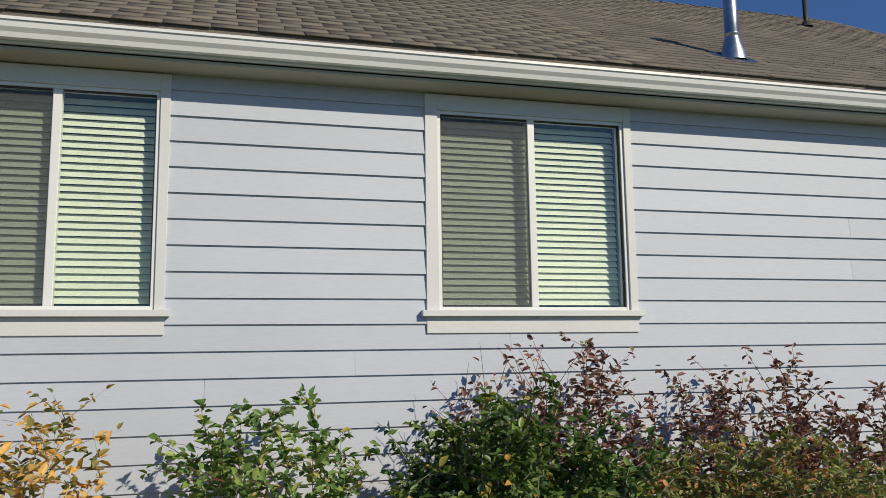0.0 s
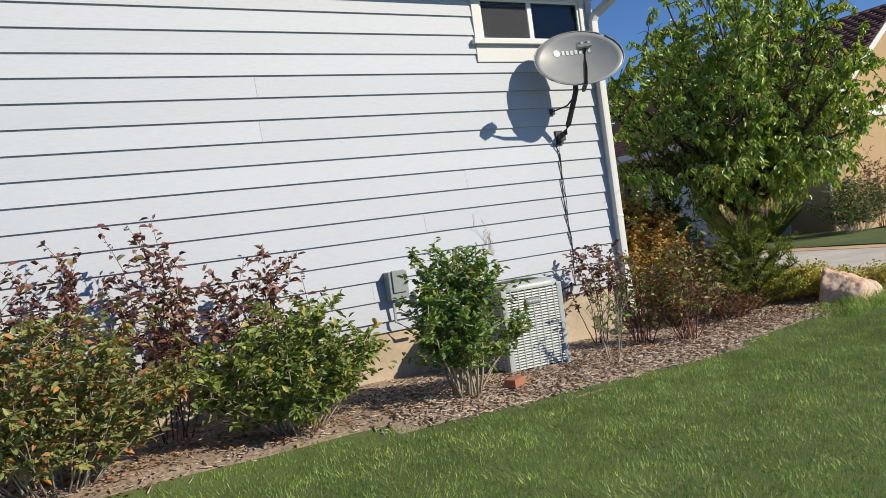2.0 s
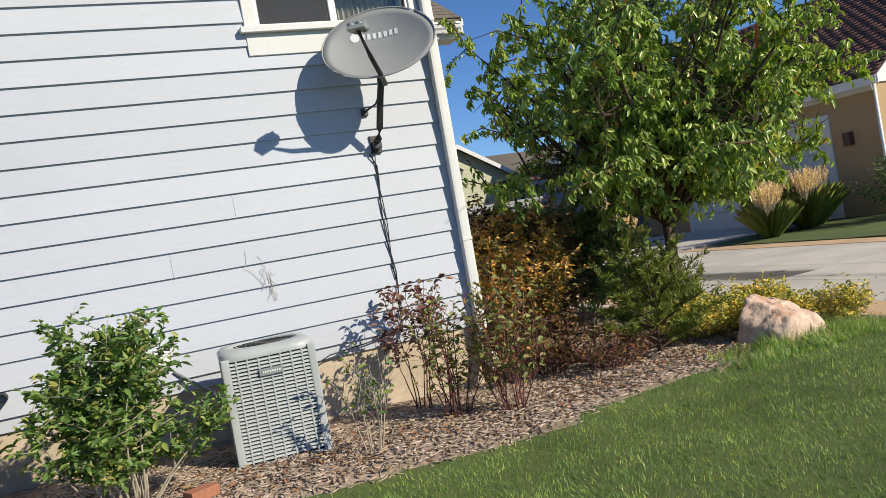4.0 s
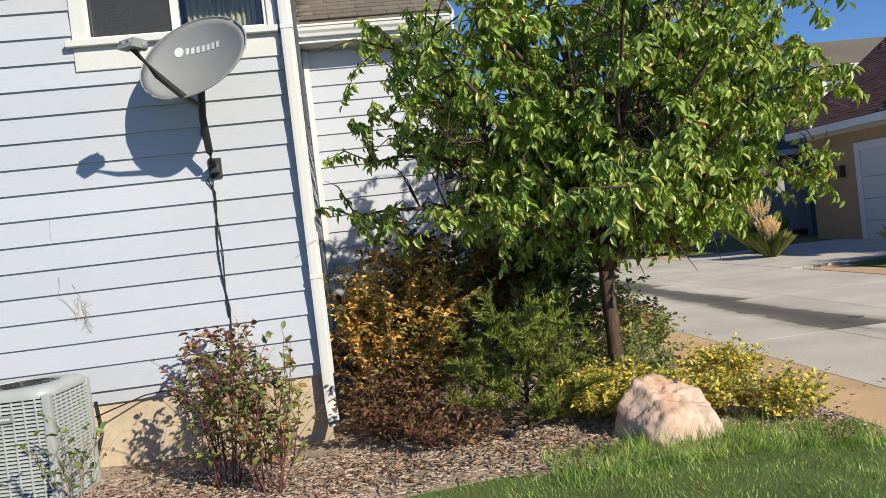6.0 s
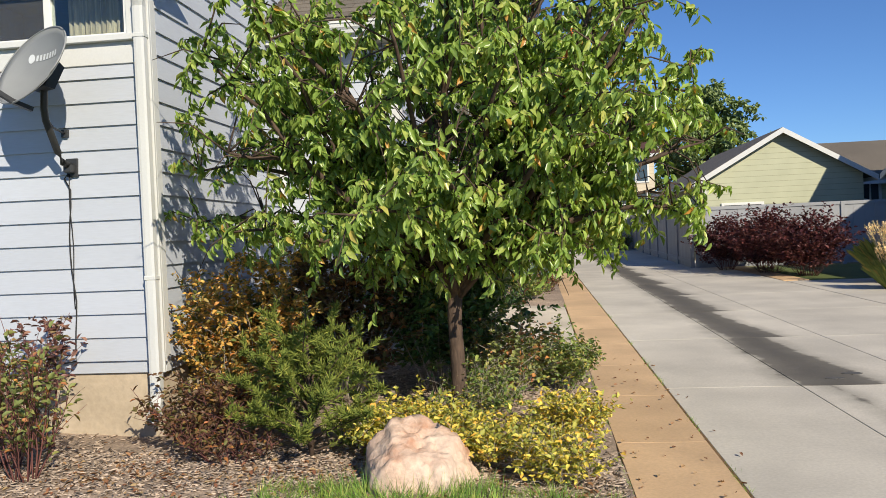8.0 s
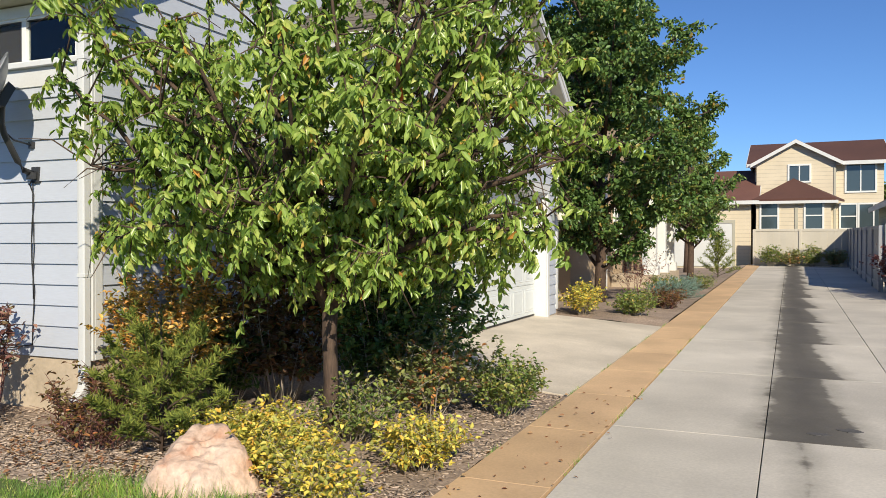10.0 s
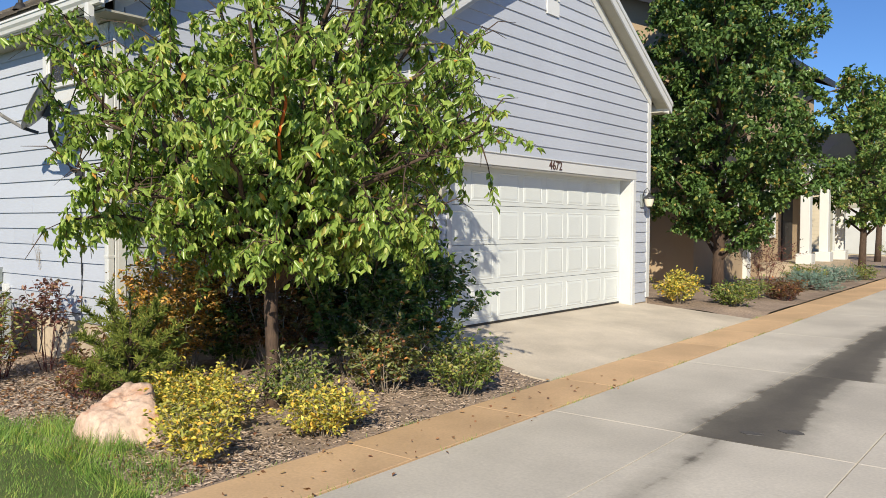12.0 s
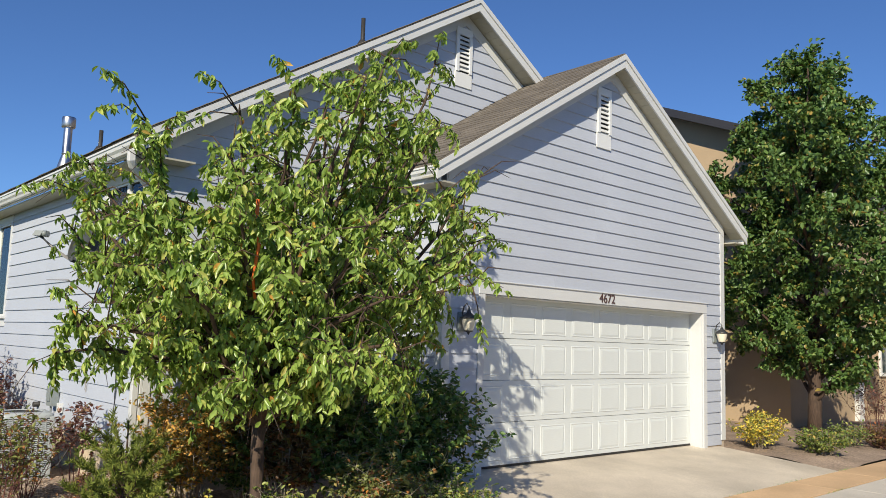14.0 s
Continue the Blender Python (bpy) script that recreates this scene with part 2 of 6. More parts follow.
def glass_material(name, tint=(0.9, 0.95, 0.95)):
    m = mat(name, tint, 0.02)
    g = nd(m, "ShaderNodeBsdfGlossy")
    g.inputs["Roughness"].default_value = 0.02
    tr = nd(m, "ShaderNodeBsdfTransparent")
    tr.inputs[0].default_value = (*tint, 1)
    fr = nd(m, "ShaderNodeFresnel")
    fr.inputs[0].default_value = 1.6
    ms = nd(m, "ShaderNodeMixShader")
    lk(m, fr.outputs[0], ms.inputs[0])
    lk(m, tr.outputs[0], ms.inputs[1])
    lk(m, g.outputs[0], ms.inputs[2])
    lk(m, ms.outputs[0], m.node_tree.nodes["Material Output"].inputs[0])
    return m


M_GLASS = glass_material("window_glass", (0.86, 0.92, 0.88))
M_DARKGLASS = mat("far_window_glass", (0.05, 0.07, 0.08), 0.06, 0, 0.8)
M_LAMPGLASS = mat("lantern_glass", (0.75, 0.7, 0.55), 0.25, 0, 0.5)

# leaf palettes
L_PEACH = leafy("peach_leaf", [(0, (0.08, 0.13, 0.027)), (0.45, (0.14, 0.20, 0.04)), (0.8, (0.185, 0.245, 0.058)), (0.97, (0.25, 0.265, 0.068)), (1, (0.30, 0.14, 0.03))], 0.3, 0.5)
L_DARK = leafy("dark_green_leaf", [(0, (0.024, 0.048, 0.013)), (0.6, (0.047, 0.083, 0.019)), (0.95, (0.10, 0.14, 0.03)), (1, (0.25, 0.14, 0.03))], 0.4, 0.3)
L_ROSE = leafy("rose_leaf", [(0, (0.045, 0.09, 0.025)), (0.6, (0.085, 0.14, 0.035)), (0.88, (0.15, 0.19, 0.05)), (1, (0.20, 0.17, 0.05))], 0.45, 0.4)
L_OLIVE = leafy("olive_leaf", [(0, (0.075, 0.09, 0.03)), (0.5, (0.12, 0.14, 0.045)), (0.78, (0.18, 0.175, 0.055)), (0.9, (0.20, 0.085, 0.045)), (1, (0.34, 0.15, 0.04))], 0.5, 0.4)
L_LIME = leafy("yellow_green_leaf", [(0, (0.055, 0.09, 0.024)), (0.5, (0.105, 0.14, 0.034)), (0.85, (0.165, 0.185, 0.045)), (1, (0.24, 0.17, 0.045))], 0.45, 0.35)
L_PLUM = leafy("plum_leaf", [(0, (0.058, 0.024, 0.023)), (0.5, (0.11, 0.050, 0.042)), (0.85, (0.165, 0.09, 0.065)), (1, (0.13, 0.13, 0.055))], 0.45, 0.25)
L_RED = leafy("barberry_leaf", [(0, (0.022, 0.007, 0.008)), (0.6, (0.045, 0.012, 0.013)), (1, (0.085, 0.026, 0.022))], 0.45, 0.25)
L_ORANGE = leafy("orange_leaf", [(0, (0.06, 0.085, 0.02)), (0.3, (0.13, 0.11, 0.03)), (0.55, (0.34, 0.20, 0.05)), (0.88, (0.42, 0.255, 0.065)), (1, (0.32, 0.12, 0.035))], 0.5, 0.35)
L_BRONZE = leafy("bronze_leaf", [(0, (0.05, 0.032, 0.018)), (0.45, (0.10, 0.052, 0.026)), (0.8, (0.085, 0.085, 0.025)), (1, (0.22, 0.08, 0.03))], 0.5, 0.3)
L_GOLD = leafy("golden_leaf", [(0, (0.12, 0.14, 0.03)), (0.35, (0.22, 0.22, 0.045)), (0.6, (0.36, 0.31, 0.06)), (0.88, (0.48, 0.38, 0.07)), (1, (0.44, 0.24, 0.04))], 0.5, 0.4)
L_PINE = leafy("pine_needle", [(0, (0.055, 0.075, 0.014)), (0.6, (0.10, 0.125, 0.022)), (1, (0.17, 0.18, 0.035))], 0.85, 0.3)
L_BLUE = leafy("blue_juniper", [(0, (0.06, 0.10, 0.085)), (1, (0.12, 0.18, 0.15))], 0.5, 0.2)
L_PEAR = leafy("pear_leaf", [(0, (0.035, 0.066, 0.02)), (0.6, (0.058, 0.105, 0.027)), (0.9, (0.095, 0.14, 0.035)), (1, (0.18, 0.12, 0.03))], 0.35, 0.3)
L_FAR = leafy("far_tree_leaf", [(0, (0.07, 0.10, 0.04)), (0.6, (0.11, 0.15, 0.055)), (1, (0.16, 0.19, 0.07))], 0.45, 0.3)


# ---- mesh helpers ----
def mesh_ob(name, verts, faces, material, parent=None, smooth=False):
    me = bpy.data.meshes.new(name)
    me.from_pydata([tuple(v) for v in verts], [], faces)
    me.materials.append(material)
    me.validate()
    bm = bmesh.new()
    bm.from_mesh(me)
    bmesh.ops.recalc_face_normals(bm, faces=bm.faces)
    bm.to_mesh(me)
    bm.free()
    if smooth:
        me.shade_smooth()
    ob = new(name, me)
    ob.parent = parent
    return ob


BOXF = [(0, 1, 2, 3), (7, 6, 5, 4), (0, 4, 5, 1), (1, 5, 6, 2), (2, 6, 7, 3), (3, 7, 4, 0)]


def hexa(lo4, hi4):
    return list(lo4) + list(hi4), BOXF


def box(name, a, b, material, parent=None, bevel=0.0, rz=0.0):
    """A box between two corners, edges bevelled, turned about its own middle."""
    bm = bmesh.new()
    bmesh.ops.create_cube(bm, size=1.0)
    c = [(p + q) / 2 for p, q in zip(a, b)]
    d = [abs(q - p) for p, q in zip(a, b)]
    bmesh.ops.scale(bm, vec=d, verts=bm.verts)
    if bevel:
        bmesh.ops.bevel(bm, geom=bm.edges, offset=min(bevel, min(d) * 0.45), segments=2, affect="EDGES", profile=0.7)
    if rz:
        bmesh.ops.rotate(bm, matrix=Matrix.Rotation(radians(rz), 3, "Z"), verts=bm.verts)
    bmesh.ops.translate(bm, vec=c, verts=bm.verts)
    me = bpy.data.meshes.new(name)
    bm.to_mesh(me)
    bm.free()
    me.materials.append(material)
    ob = new(name, me)
    ob.parent = parent
    return ob


def empty(name, at=(0, 0, 0), parent=None):
    ob = new(name)
    ob.location = at
    ob.parent = parent
    return ob


def tube_data(paths, sides=6):
    """Tapered tubes along polylines of (point, radius)."""
    verts, faces = [], []
    for path in paths:
        n = len(path)
        start = len(verts)
        for i, (p, r) in enumerate(path):
            a, b = path[max(0, i - 1)][0], path[min(n - 1, i + 1)][0]
            d = (b - a).normalized() if (b - a).length > 1e-6 else Vector((0, 0, 1))
            s = d.orthogonal().normalized()
            u = d.cross(s)
            for k in range(sides):
                w = 2 * math.pi * k / sides
                verts.append(p + (s * math.cos(w) + u * math.sin(w)) * r)
        for i in range(n - 1):
            for k in range(sides):
                k2 = (k + 1) % sides
                o = start + i * sides
                faces.append((o + k, o + k2, o + sides + k2, o + sides + k))
        faces.append(tuple(start + k for k in range(sides)))
        faces.append(tuple(start + (n - 1) * sides + k for k in range(sides)))
    return verts, faces


def tube(name, points, radius, material, parent=None, sides=8):
    v, f = tube_data([[(Vector(p), radius) for p in points]], sides)
    return mesh_ob(name, v, f, material, parent, True)


def quads(name, verts, faces, material, parent=None):
    """A large mesh from arrays, each face with the same number of corners."""
    me = bpy.data.meshes.new(name)
    n = faces.shape[1]
    me.vertices.add(len(verts))
    me.vertices.foreach_set("co", np.ascontiguousarray(verts, dtype=np.float32).ravel())
    me.loops.add(faces.size)
    me.loops.foreach_set("vertex_index", np.ascontiguousarray(faces, dtype=np.int32).ravel())
    me.polygons.add(len(faces))
    me.polygons.foreach_set("loop_start", np.arange(len(faces), dtype=np.int32) * n)
    me.polygons.foreach_set("loop_total", np.full(len(faces), n, dtype=np.int32))
    me.update(calc_edges=True)
    me.validate()
    me.materials.append(material)
    ob = new(name, me)
    ob.parent = parent
    return ob


def leaf_mesh(name, at, way, face, length, width, material, parent=None, fold=0.25, bend=0.25):
    """Folded, bent leaves: at, way (tip direction) and face (rough normal) are arrays; two folded halves each."""
    n = len(at)
    way = way / np.linalg.norm(way, axis=1, keepdims=True)
    side = np.cross(way, face)
    side /= np.linalg.norm(side, axis=1, keepdims=True) + 1e-9
    nor = np.cross(side, way)
    L, W = length[:, None], width[:, None]
    tip = at + way * L - nor * L * bend
    def edge(t, w):
        p = at + way * L * t - nor * L * bend * t * t * 0.6 + nor * W * fold * w * 2
        return p - side * W * w, p + side * W * w
    (l1, r1), (l2, r2) = edge(0.24, 0.40), edge(0.62, 0.44)
    v = np.stack([at, l1, l2, tip, r2, r1], 1).reshape(-1, 3)
    o = (np.arange(n) * 6)[:, None]
    f = np.concatenate([o + np.array([[0, 1, 2, 3]]), o + np.array([[0, 3, 4, 5]])], 0)
    ob = quads(name, v, f, material, parent)
    ob["kind"] = "stuff"
    return ob


# ---- ground ----
def alley_z(y):
    return 0.03 + 0.010 * y


def ground_z(x, y):
    """Bed and lawn fall gently towards the alley and away from the house."""
    bed = 0.105 + 0.03 * max(0.0, min(-x, 2.9)) + 0.016 * max(0.0, -x - 2.9) + 0.02 * max(0.0, min(y, 6.0))
    bed -= 0.25 * max(0.0, min(-1.25 - y, 0.35)) * min(1.0, max(0.0, (1.6 - x) / 1.2)) + 0.03 * max(0.0, min(-1.6 - y, 8.0))
    k = min(1.0, max(0.0, (x - 2.3) / 1.0))
    k = k * k * (3 - 2 * k)
    return bed * (1 - k) + (alley_z(y) - 0.005) * k


def sheet(name, xs, ys, lift, material, keep=None):
    xs, ys = list(xs), list(ys)
    verts = [(x, y, ground_z(x, y) + lift(x, y)) for y in ys for x in xs]
    w = len(xs)
    faces = []
    for j in range(len(ys) - 1):
        for i in range(w - 1):
            if keep is None or keep((xs[i] + xs[i + 1]) / 2, (ys[j] + ys[j + 1]) / 2):
                faces.append((j * w + i, j * w + i + 1, j * w + w + i + 1, j * w + w + i))
    ob = mesh_ob(name, verts, faces, material, None, True)
    ob["kind"] = "structure"
    return ob


far = [-900, -300, -120, -60, -35, -22]
xs_g = far + list(np.arange(-16, 4.01, 0.5)) + [5, 7, 9, 12, 16, 24, 40, 70, 140, 320, 900]
ys_g = far + list(np.arange(-14, 12.01, 0.5)) + [15, 20, 28, 40, 60, 120, 300, 900]
ground = tagged(sheet("ground", xs_g, ys_g, lambda x, y: -0.03 if y < 2.4 or x < -1 else -0.22, M_DRYGRASS), "dry open ground under beds, lawn and paving", "ground", kind="structure")


def lawn_edge(x):
    return -1.52 + 0.10 * math.sin(x * 1.1 + 0.7) + 0.06 * math.sin(x * 2.7)


def bumpy(x, y):
    return 0.012 * noise.noise((x * 1.7, y * 1.7, 0)) + 0.006 * noise.noise((x * 5, y * 5, 3))


fine_x = list(np.arange(-14, 3.33, 0.16)) + [3.33]
lawn = tagged(sheet("lawn", fine_x, list(np.arange(-11, -1.1, 0.16)), lambda x, y: 0.004 + bumpy(x, y), M_TURF,
                    lambda x, y: y < lawn_edge(x) + 0.02), "short green mown lawn turf", "lawn", kind="structure")
mulch_bed = tagged(sheet("mulch_bed", fine_x, list(np.arange(-1.9, 2.95, 0.16)), lambda x, y: 0.002 + 1.4 * bumpy(x, y), M_MULCHBASE,
                         lambda x, y: y >= lawn_edge(x) - 0.1), "brown wood-chip mulch planting bed", "planting bed", kind="structure")
side_bed = tagged(sheet("planting_bed", list(np.arange(-1, 3.33, 0.2)) + [3.33], list(np.arange(9.25, 38, 0.4)), lambda x, y: (0.03 if y > 10 else -0.02) + bumpy(x, y), M_MULCHBASE),
                  "dark mulch bed beside the alley", "planting bed", kind="structure")


def slab(name, x0, x1, y0, y1, z_of, material, parent, gap=0.004, thick=0.12):
    a = [(x0 + gap, y0 + gap), (x1 - gap, y0 + gap), (x1 - gap, y1 - gap), (x0 + gap, y1 - gap)]
    e = 0.003
    b = [(x0 + gap + e, y0 + gap + e), (x1 - gap - e, y0 + gap + e), (x1 - gap - e, y1 - gap - e), (x0 + gap + e, y1 - gap - e)]
    v = [(x, y, z_of(x, y) - thick) for x, y in a] + [(x, y, z_of(x, y) - e) for x, y in a] + [(x, y, z_of(x, y)) for x, y in b]
    f = [(0, 1, 5, 4), (1, 2, 6, 5), (2, 3, 7, 6), (3, 0, 4, 7), (4, 5, 9, 8), (5, 6, 10, 9), (6, 7, 11, 10), (7, 4, 8, 11), (8, 9, 10, 11)]
    return mesh_ob(name, v, f, material, parent)


# ---- walls: lap boards on a core ----
EXPO = 0.178


class Plane:
    """A wall plane: o its corner, u along it, n out of it; z is up."""

    def __init__(self, o, u, n):
        self.o, self.u, self.n = Vector(o), Vector(u), Vector(n)

    def at(self, u, v, d=0.0):
        return self.o + self.u * u + self.n * d + Vector((0, 0, v))


def board(pl, u0, u1, t0, t1, v0, v1, parent):
    lo = [pl.at(u0, v0, 0), pl.at(u1, v0, 0), pl.at(u1, v0, 0.023), pl.at(u0, v0, 0.023)]
    hi = [pl.at(t0, v1, 0), pl.at(t1, v1, 0), pl.at(t1, v1, 0.004), pl.at(t0, v1, 0.004)]
    v, f = hexa(lo, hi)
    return mesh_ob("siding_board", v, f, M_SIDING, parent)


def side_boards(pl, z0, z1, spans, parent, rnd, seam=3.66, seams=None):
    """Courses of lap boards. spans(z) gives the (from, to) stretches at a height; long runs are cut at butt joints."""
    k = 0
    while z0 + k * EXPO < z1 - 0.02:
        v0 = z0 + k * EXPO
        v1 = min(v0 + EXPO + 0.012, z1)
        low, top = spans(v0 + 0.002), spans(v1 - 0.002)
        mid = spans((v0 + v1) / 2)
        for i, (a, b) in enumerate(mid):
            la, lb = low[i] if len(low) == len(mid) else (a, b)
            ta, tb = top[i] if len(top) == len(mid) else (a, b)
            cuts = sorted(c for c in (seams or {}).get(k, []) if a + 0.3 < c < b - 0.3)
            if not cuts and seams is None:
                c = a + rnd.uniform(0.5, 1.0) * seam
                while c < b - 0.4:
                    cuts.append(c)
                    c += seam
            edges = [None] + cuts + [None]
            for p, q in zip(edges[:-1], edges[1:]):
                board(pl, la if p is None else p + 0.001, lb if q is None else q - 0.001,
                      ta if p is None else p + 0.001, tb if q is None else q - 0.001, v0, v1, parent)
        k += 1


def strip(name, pl, u0, u1, v0, v1, d0, d1, material, parent):
    v, f = hexa([pl.at(u0, v0, d0), pl.at(u1, v0, d0), pl.at(u1, v0, d1), pl.at(u0, v0, d1)],
                [pl.at(u0, v1, d0), pl.at(u1, v1, d0), pl.at(u1, v1, d1), pl.at(u0, v1, d1)])
    ob = mesh_ob(name, v, f, material, parent)
    bm = bmesh.new()
    bm.from_mesh(ob.data)
    bmesh.ops.bevel(bm, geom=bm.edges, offset=min(0.003, abs(u1 - u0) * 0.3, abs(v1 - v0) * 0.3, abs(d1 - d0) * 0.3), segments=1, affect="EDGES")
    bm.to_mesh(ob.data)
    bm.free()
    return ob


def slant(name, pl, a, b, width, d0, d1, material, parent):
    """A board of a given width below the line from a to b, both (u, v) on the plane."""
    (ua, va), (ub, vb) = a, b
    v, f = hexa([pl.at(ua, va - width, d0), pl.at(ub, vb - width, d0), pl.at(ub, vb - width, d1), pl.at(ua, va - width, d1)],
                [pl.at(ua, va, d0), pl.at(ub, vb, d0), pl.at(ub, vb, d1), pl.at(ua, va, d1)])
    return mesh_ob(name, v, f, material, parent)


SIDE = Plane((0, 0, 0), (1, 0, 0), (0, -1, 0))
END = Plane((0, 0, 0), (0, 1, 0), (1, 0, 0))
GX, GL, GR, GM = 1.40, 2.93, 9.336, 6.133
GFRONT = Plane((GX, 0, 0), (0, 1, 0), (1, 0, 0))
GSIDE = Plane((0, GL, 0), (1, 0, 0), (0, -1, 0))
PITCH = 0.625
EAVE_Y, EAVE_Z = -0.36, 3.87
RIDGE_Y = 4.46
RIDGE_Z = EAVE_Z + PITCH * (RIDGE_Y - EAVE_Y)
GE_Z = 3.89
GE_L, GE_R = GL - 0.385, GR + 0.385
GRIDGE_Z = GE_Z + PITCH * (GM - GE_L)
SOFFIT_Z = 3.655

house = tagged(empty("house"), "light blue-grey lap-sided single-storey house with white trim and brown shingle roof", "house")


def wall_part(name, v, f, material):
    return mesh_ob(name, v, f, material, house)


# the long side wall, with three window openings
W_OPEN = [(-10.49, -9.23, 2.035, 3.525), (-7.29, -5.77, 2.035, 3.525), (-1.40, -0.15, 3.14, 3.545)]
W_TRIM = [(-10.585, -9.165), (-7.385, -5.705), (-1.495, -0.085)]
side_wall = empty("wall", parent=house)
edges_x = [-14.0] + [c for o in W_OPEN for c in o[:2]] + [0.0]
bm = bmesh.new()


def core_box(bm, a, b):
    r = bmesh.ops.create_cube(bm, size=1.0)["verts"]
    bmesh.ops.scale(bm, vec=[q - p for p, q in zip(a, b)], verts=r)
    bmesh.ops.translate(bm, vec=[(p + q) / 2 for p, q in zip(a, b)], verts=r)


for i in range(0, len(edges_x) - 1, 2):
    core_box(bm, (edges_x[i], 0, 0.60), (edges_x[i + 1], 0.16, 3.70))
for a, b, c, d in W_OPEN:
    core_box(bm, (a, 0.0, 0.60), (b, 0.16, c))
    core_box(bm, (a, 0.0, d), (b, 0.16, 3.70))
me = bpy.data.meshes.new("wall_core")
bm.to_mesh(me)
bm.free()
me.materials.append(M_SIDING)
core = new("wall_core", me)
core.parent = side_wall
Z0 = 0.694


def side_spans(z):
    cuts = []
    for k, (a, b, c, d) in enumerate(W_OPEN):
        lo, hi = (1.87 if k < 2 else 2.93), 3.645
        if lo < z < hi:
            cuts.append(W_TRIM[k])
    out, x = [], -14.0
    for a, b in cuts:
        out.append((x, a))
        x = b
    if x < -0.055:
        out.append((x, -0.055))
    return [s for s in out if s[1] - s[0] > 0.02]


side_boards(SIDE, Z0, 3.64, side_spans, side_wall, random.Random(4),
            seams={0: [-5.2, -9.0], 1: [-2.9], 2: [-8.0, -4.4], 3: [-6.3], 4: [-2.3, -8.9], 5: [-7.9], 6: [-6.75, -1.8], 9: [-3.69], 11: [-3.68], 7: [-11.5], 13: [-12]})
strip("corner_board", SIDE, -0.055, 0.027, 0.60, 3.65, 0.0, 0.027, M_TRIM, side_wall)
box("foundation", (-14.0, 0.025, -0.1), (-0.03, 0.2, 0.690), M_FOUND, house)
box("foundation", (-0.16, 0.2, -0.1), (-0.03, 2.93, 0.60), M_FOUND, house)
box("foundation", (-0.16, 2.97, -0.1), (1.37, 3.2, 0.34), M_FOUND, house)
box("wall_core", (-14.0, 9.0, 0.0), (-0.2, 9.2, 3.7), M_SIDING, house)
box("wall_core", (-14.2, 0.0, 0.0), (-14.0, 9.2, 3.7), M_SIDING, house)

# the gable end
end_wall = empty("wall", parent=house)
v = [(-0.16, 0.16, 0.6), (-0.16, 8.92, 0.6), (-0.16, 8.92, 3.95), (-0.16, RIDGE_Y, RIDGE_Z - 0.2), (-0.16, 0.16, 3.98)]
v = v + [(0, *p[1:]) for p in v]
mesh_ob("wall_core", v, [(0, 1, 2, 3, 4), (9, 8, 7, 6, 5)] + [(i, (i + 1) % 5, (i + 1) % 5 + 5, i + 5) for i in range(5)], M_SIDING, end_wall)


def end_spans(z):
    a = max(0.1, (z - 3.87) / PITCH + 0.02)
    b = GL if z < GE_Z else min(GE_L + (z - GE_Z) / PITCH + 0.03, 8.92 - (z - 3.87) / PITCH)
    b = max(b, GL) if z < 4.2 else b
    return [(a, b)] if b - a > 0.05 else []


side_boards(END, Z0, 6.60, end_spans, end_wall, random.Random(7))
strip("corner_board", END, 0.002, 0.085, 0.60, 3.80, 0.0, 0.026, M_TRIM, end_wall)
slant("frieze_board", END, (-0.02, 3.90), (RIDGE_Y, 3.90 + PITCH * RIDGE_Y), 0.17, 0.0, 0.03, M_TRIM, end_wall)
slant("frieze_board", END, (RIDGE_Y, 3.90 + PITCH * RIDGE_Y), (8.9, 3.90), 0.17, 0.0, 0.03, M_TRIM, end_wall)

# the garage
garage_wall = empty("wall", parent=house)
DOOR = (3.60, 8.67, 0.30, 2.44)
bm = bmesh.new()
core_box(bm, (GX - 0.16, GL, 0.0), (GX, DOOR[0], GE_Z + 0.02))
core_box(bm, (GX - 0.16, DOOR[1], 0.0), (GX, GR, GE_Z + 0.02))
core_box(bm, (GX - 0.16, DOOR[0], DOOR[3]), (GX, DOOR[1], GE_Z + 0.02))
core_box(bm, (0.0, GL, 0.0), (GX - 0.16, GL + 0.16, GE_Z + 0.02))
core_box(bm, (-5.0, GR - 0.16, 0.0), (GX - 0.16, GR, GE_Z + 0.02))
me = bpy.data.meshes.new("wall_core")
bm.to_mesh(me)
bm.free()
me.materials.append(M_SIDING)
core = new("wall_core", me)
core.parent = garage_wall
g0 = GE_Z + 0.02
v = [(GX - 0.16, GL, g0), (GX - 0.16, GR, g0), (GX - 0.16, GM, g0 + PITCH * (GM - GL))]
v = v + [(GX, *p[1:]) for p in v]
mesh_ob("wall_core", v, [(0, 1, 2), (5, 4, 3), (0, 1, 4, 3), (1, 2, 5, 4), (2, 0, 3, 5)], M_SIDING, garage_wall)


def front_spans(z):
    a, b = GL + 0.1, GR - 0.1
    if z > GE_Z:
        e = (z - GE_Z) / PITCH
        a, b = max(a, GL + e + 0.02), min(b, GR - e - 0.02)
    if z < 2.60:
        return [(a, 3.494), (8.776, b)]
    return [(a, b)] if b - a > 0.1 else []


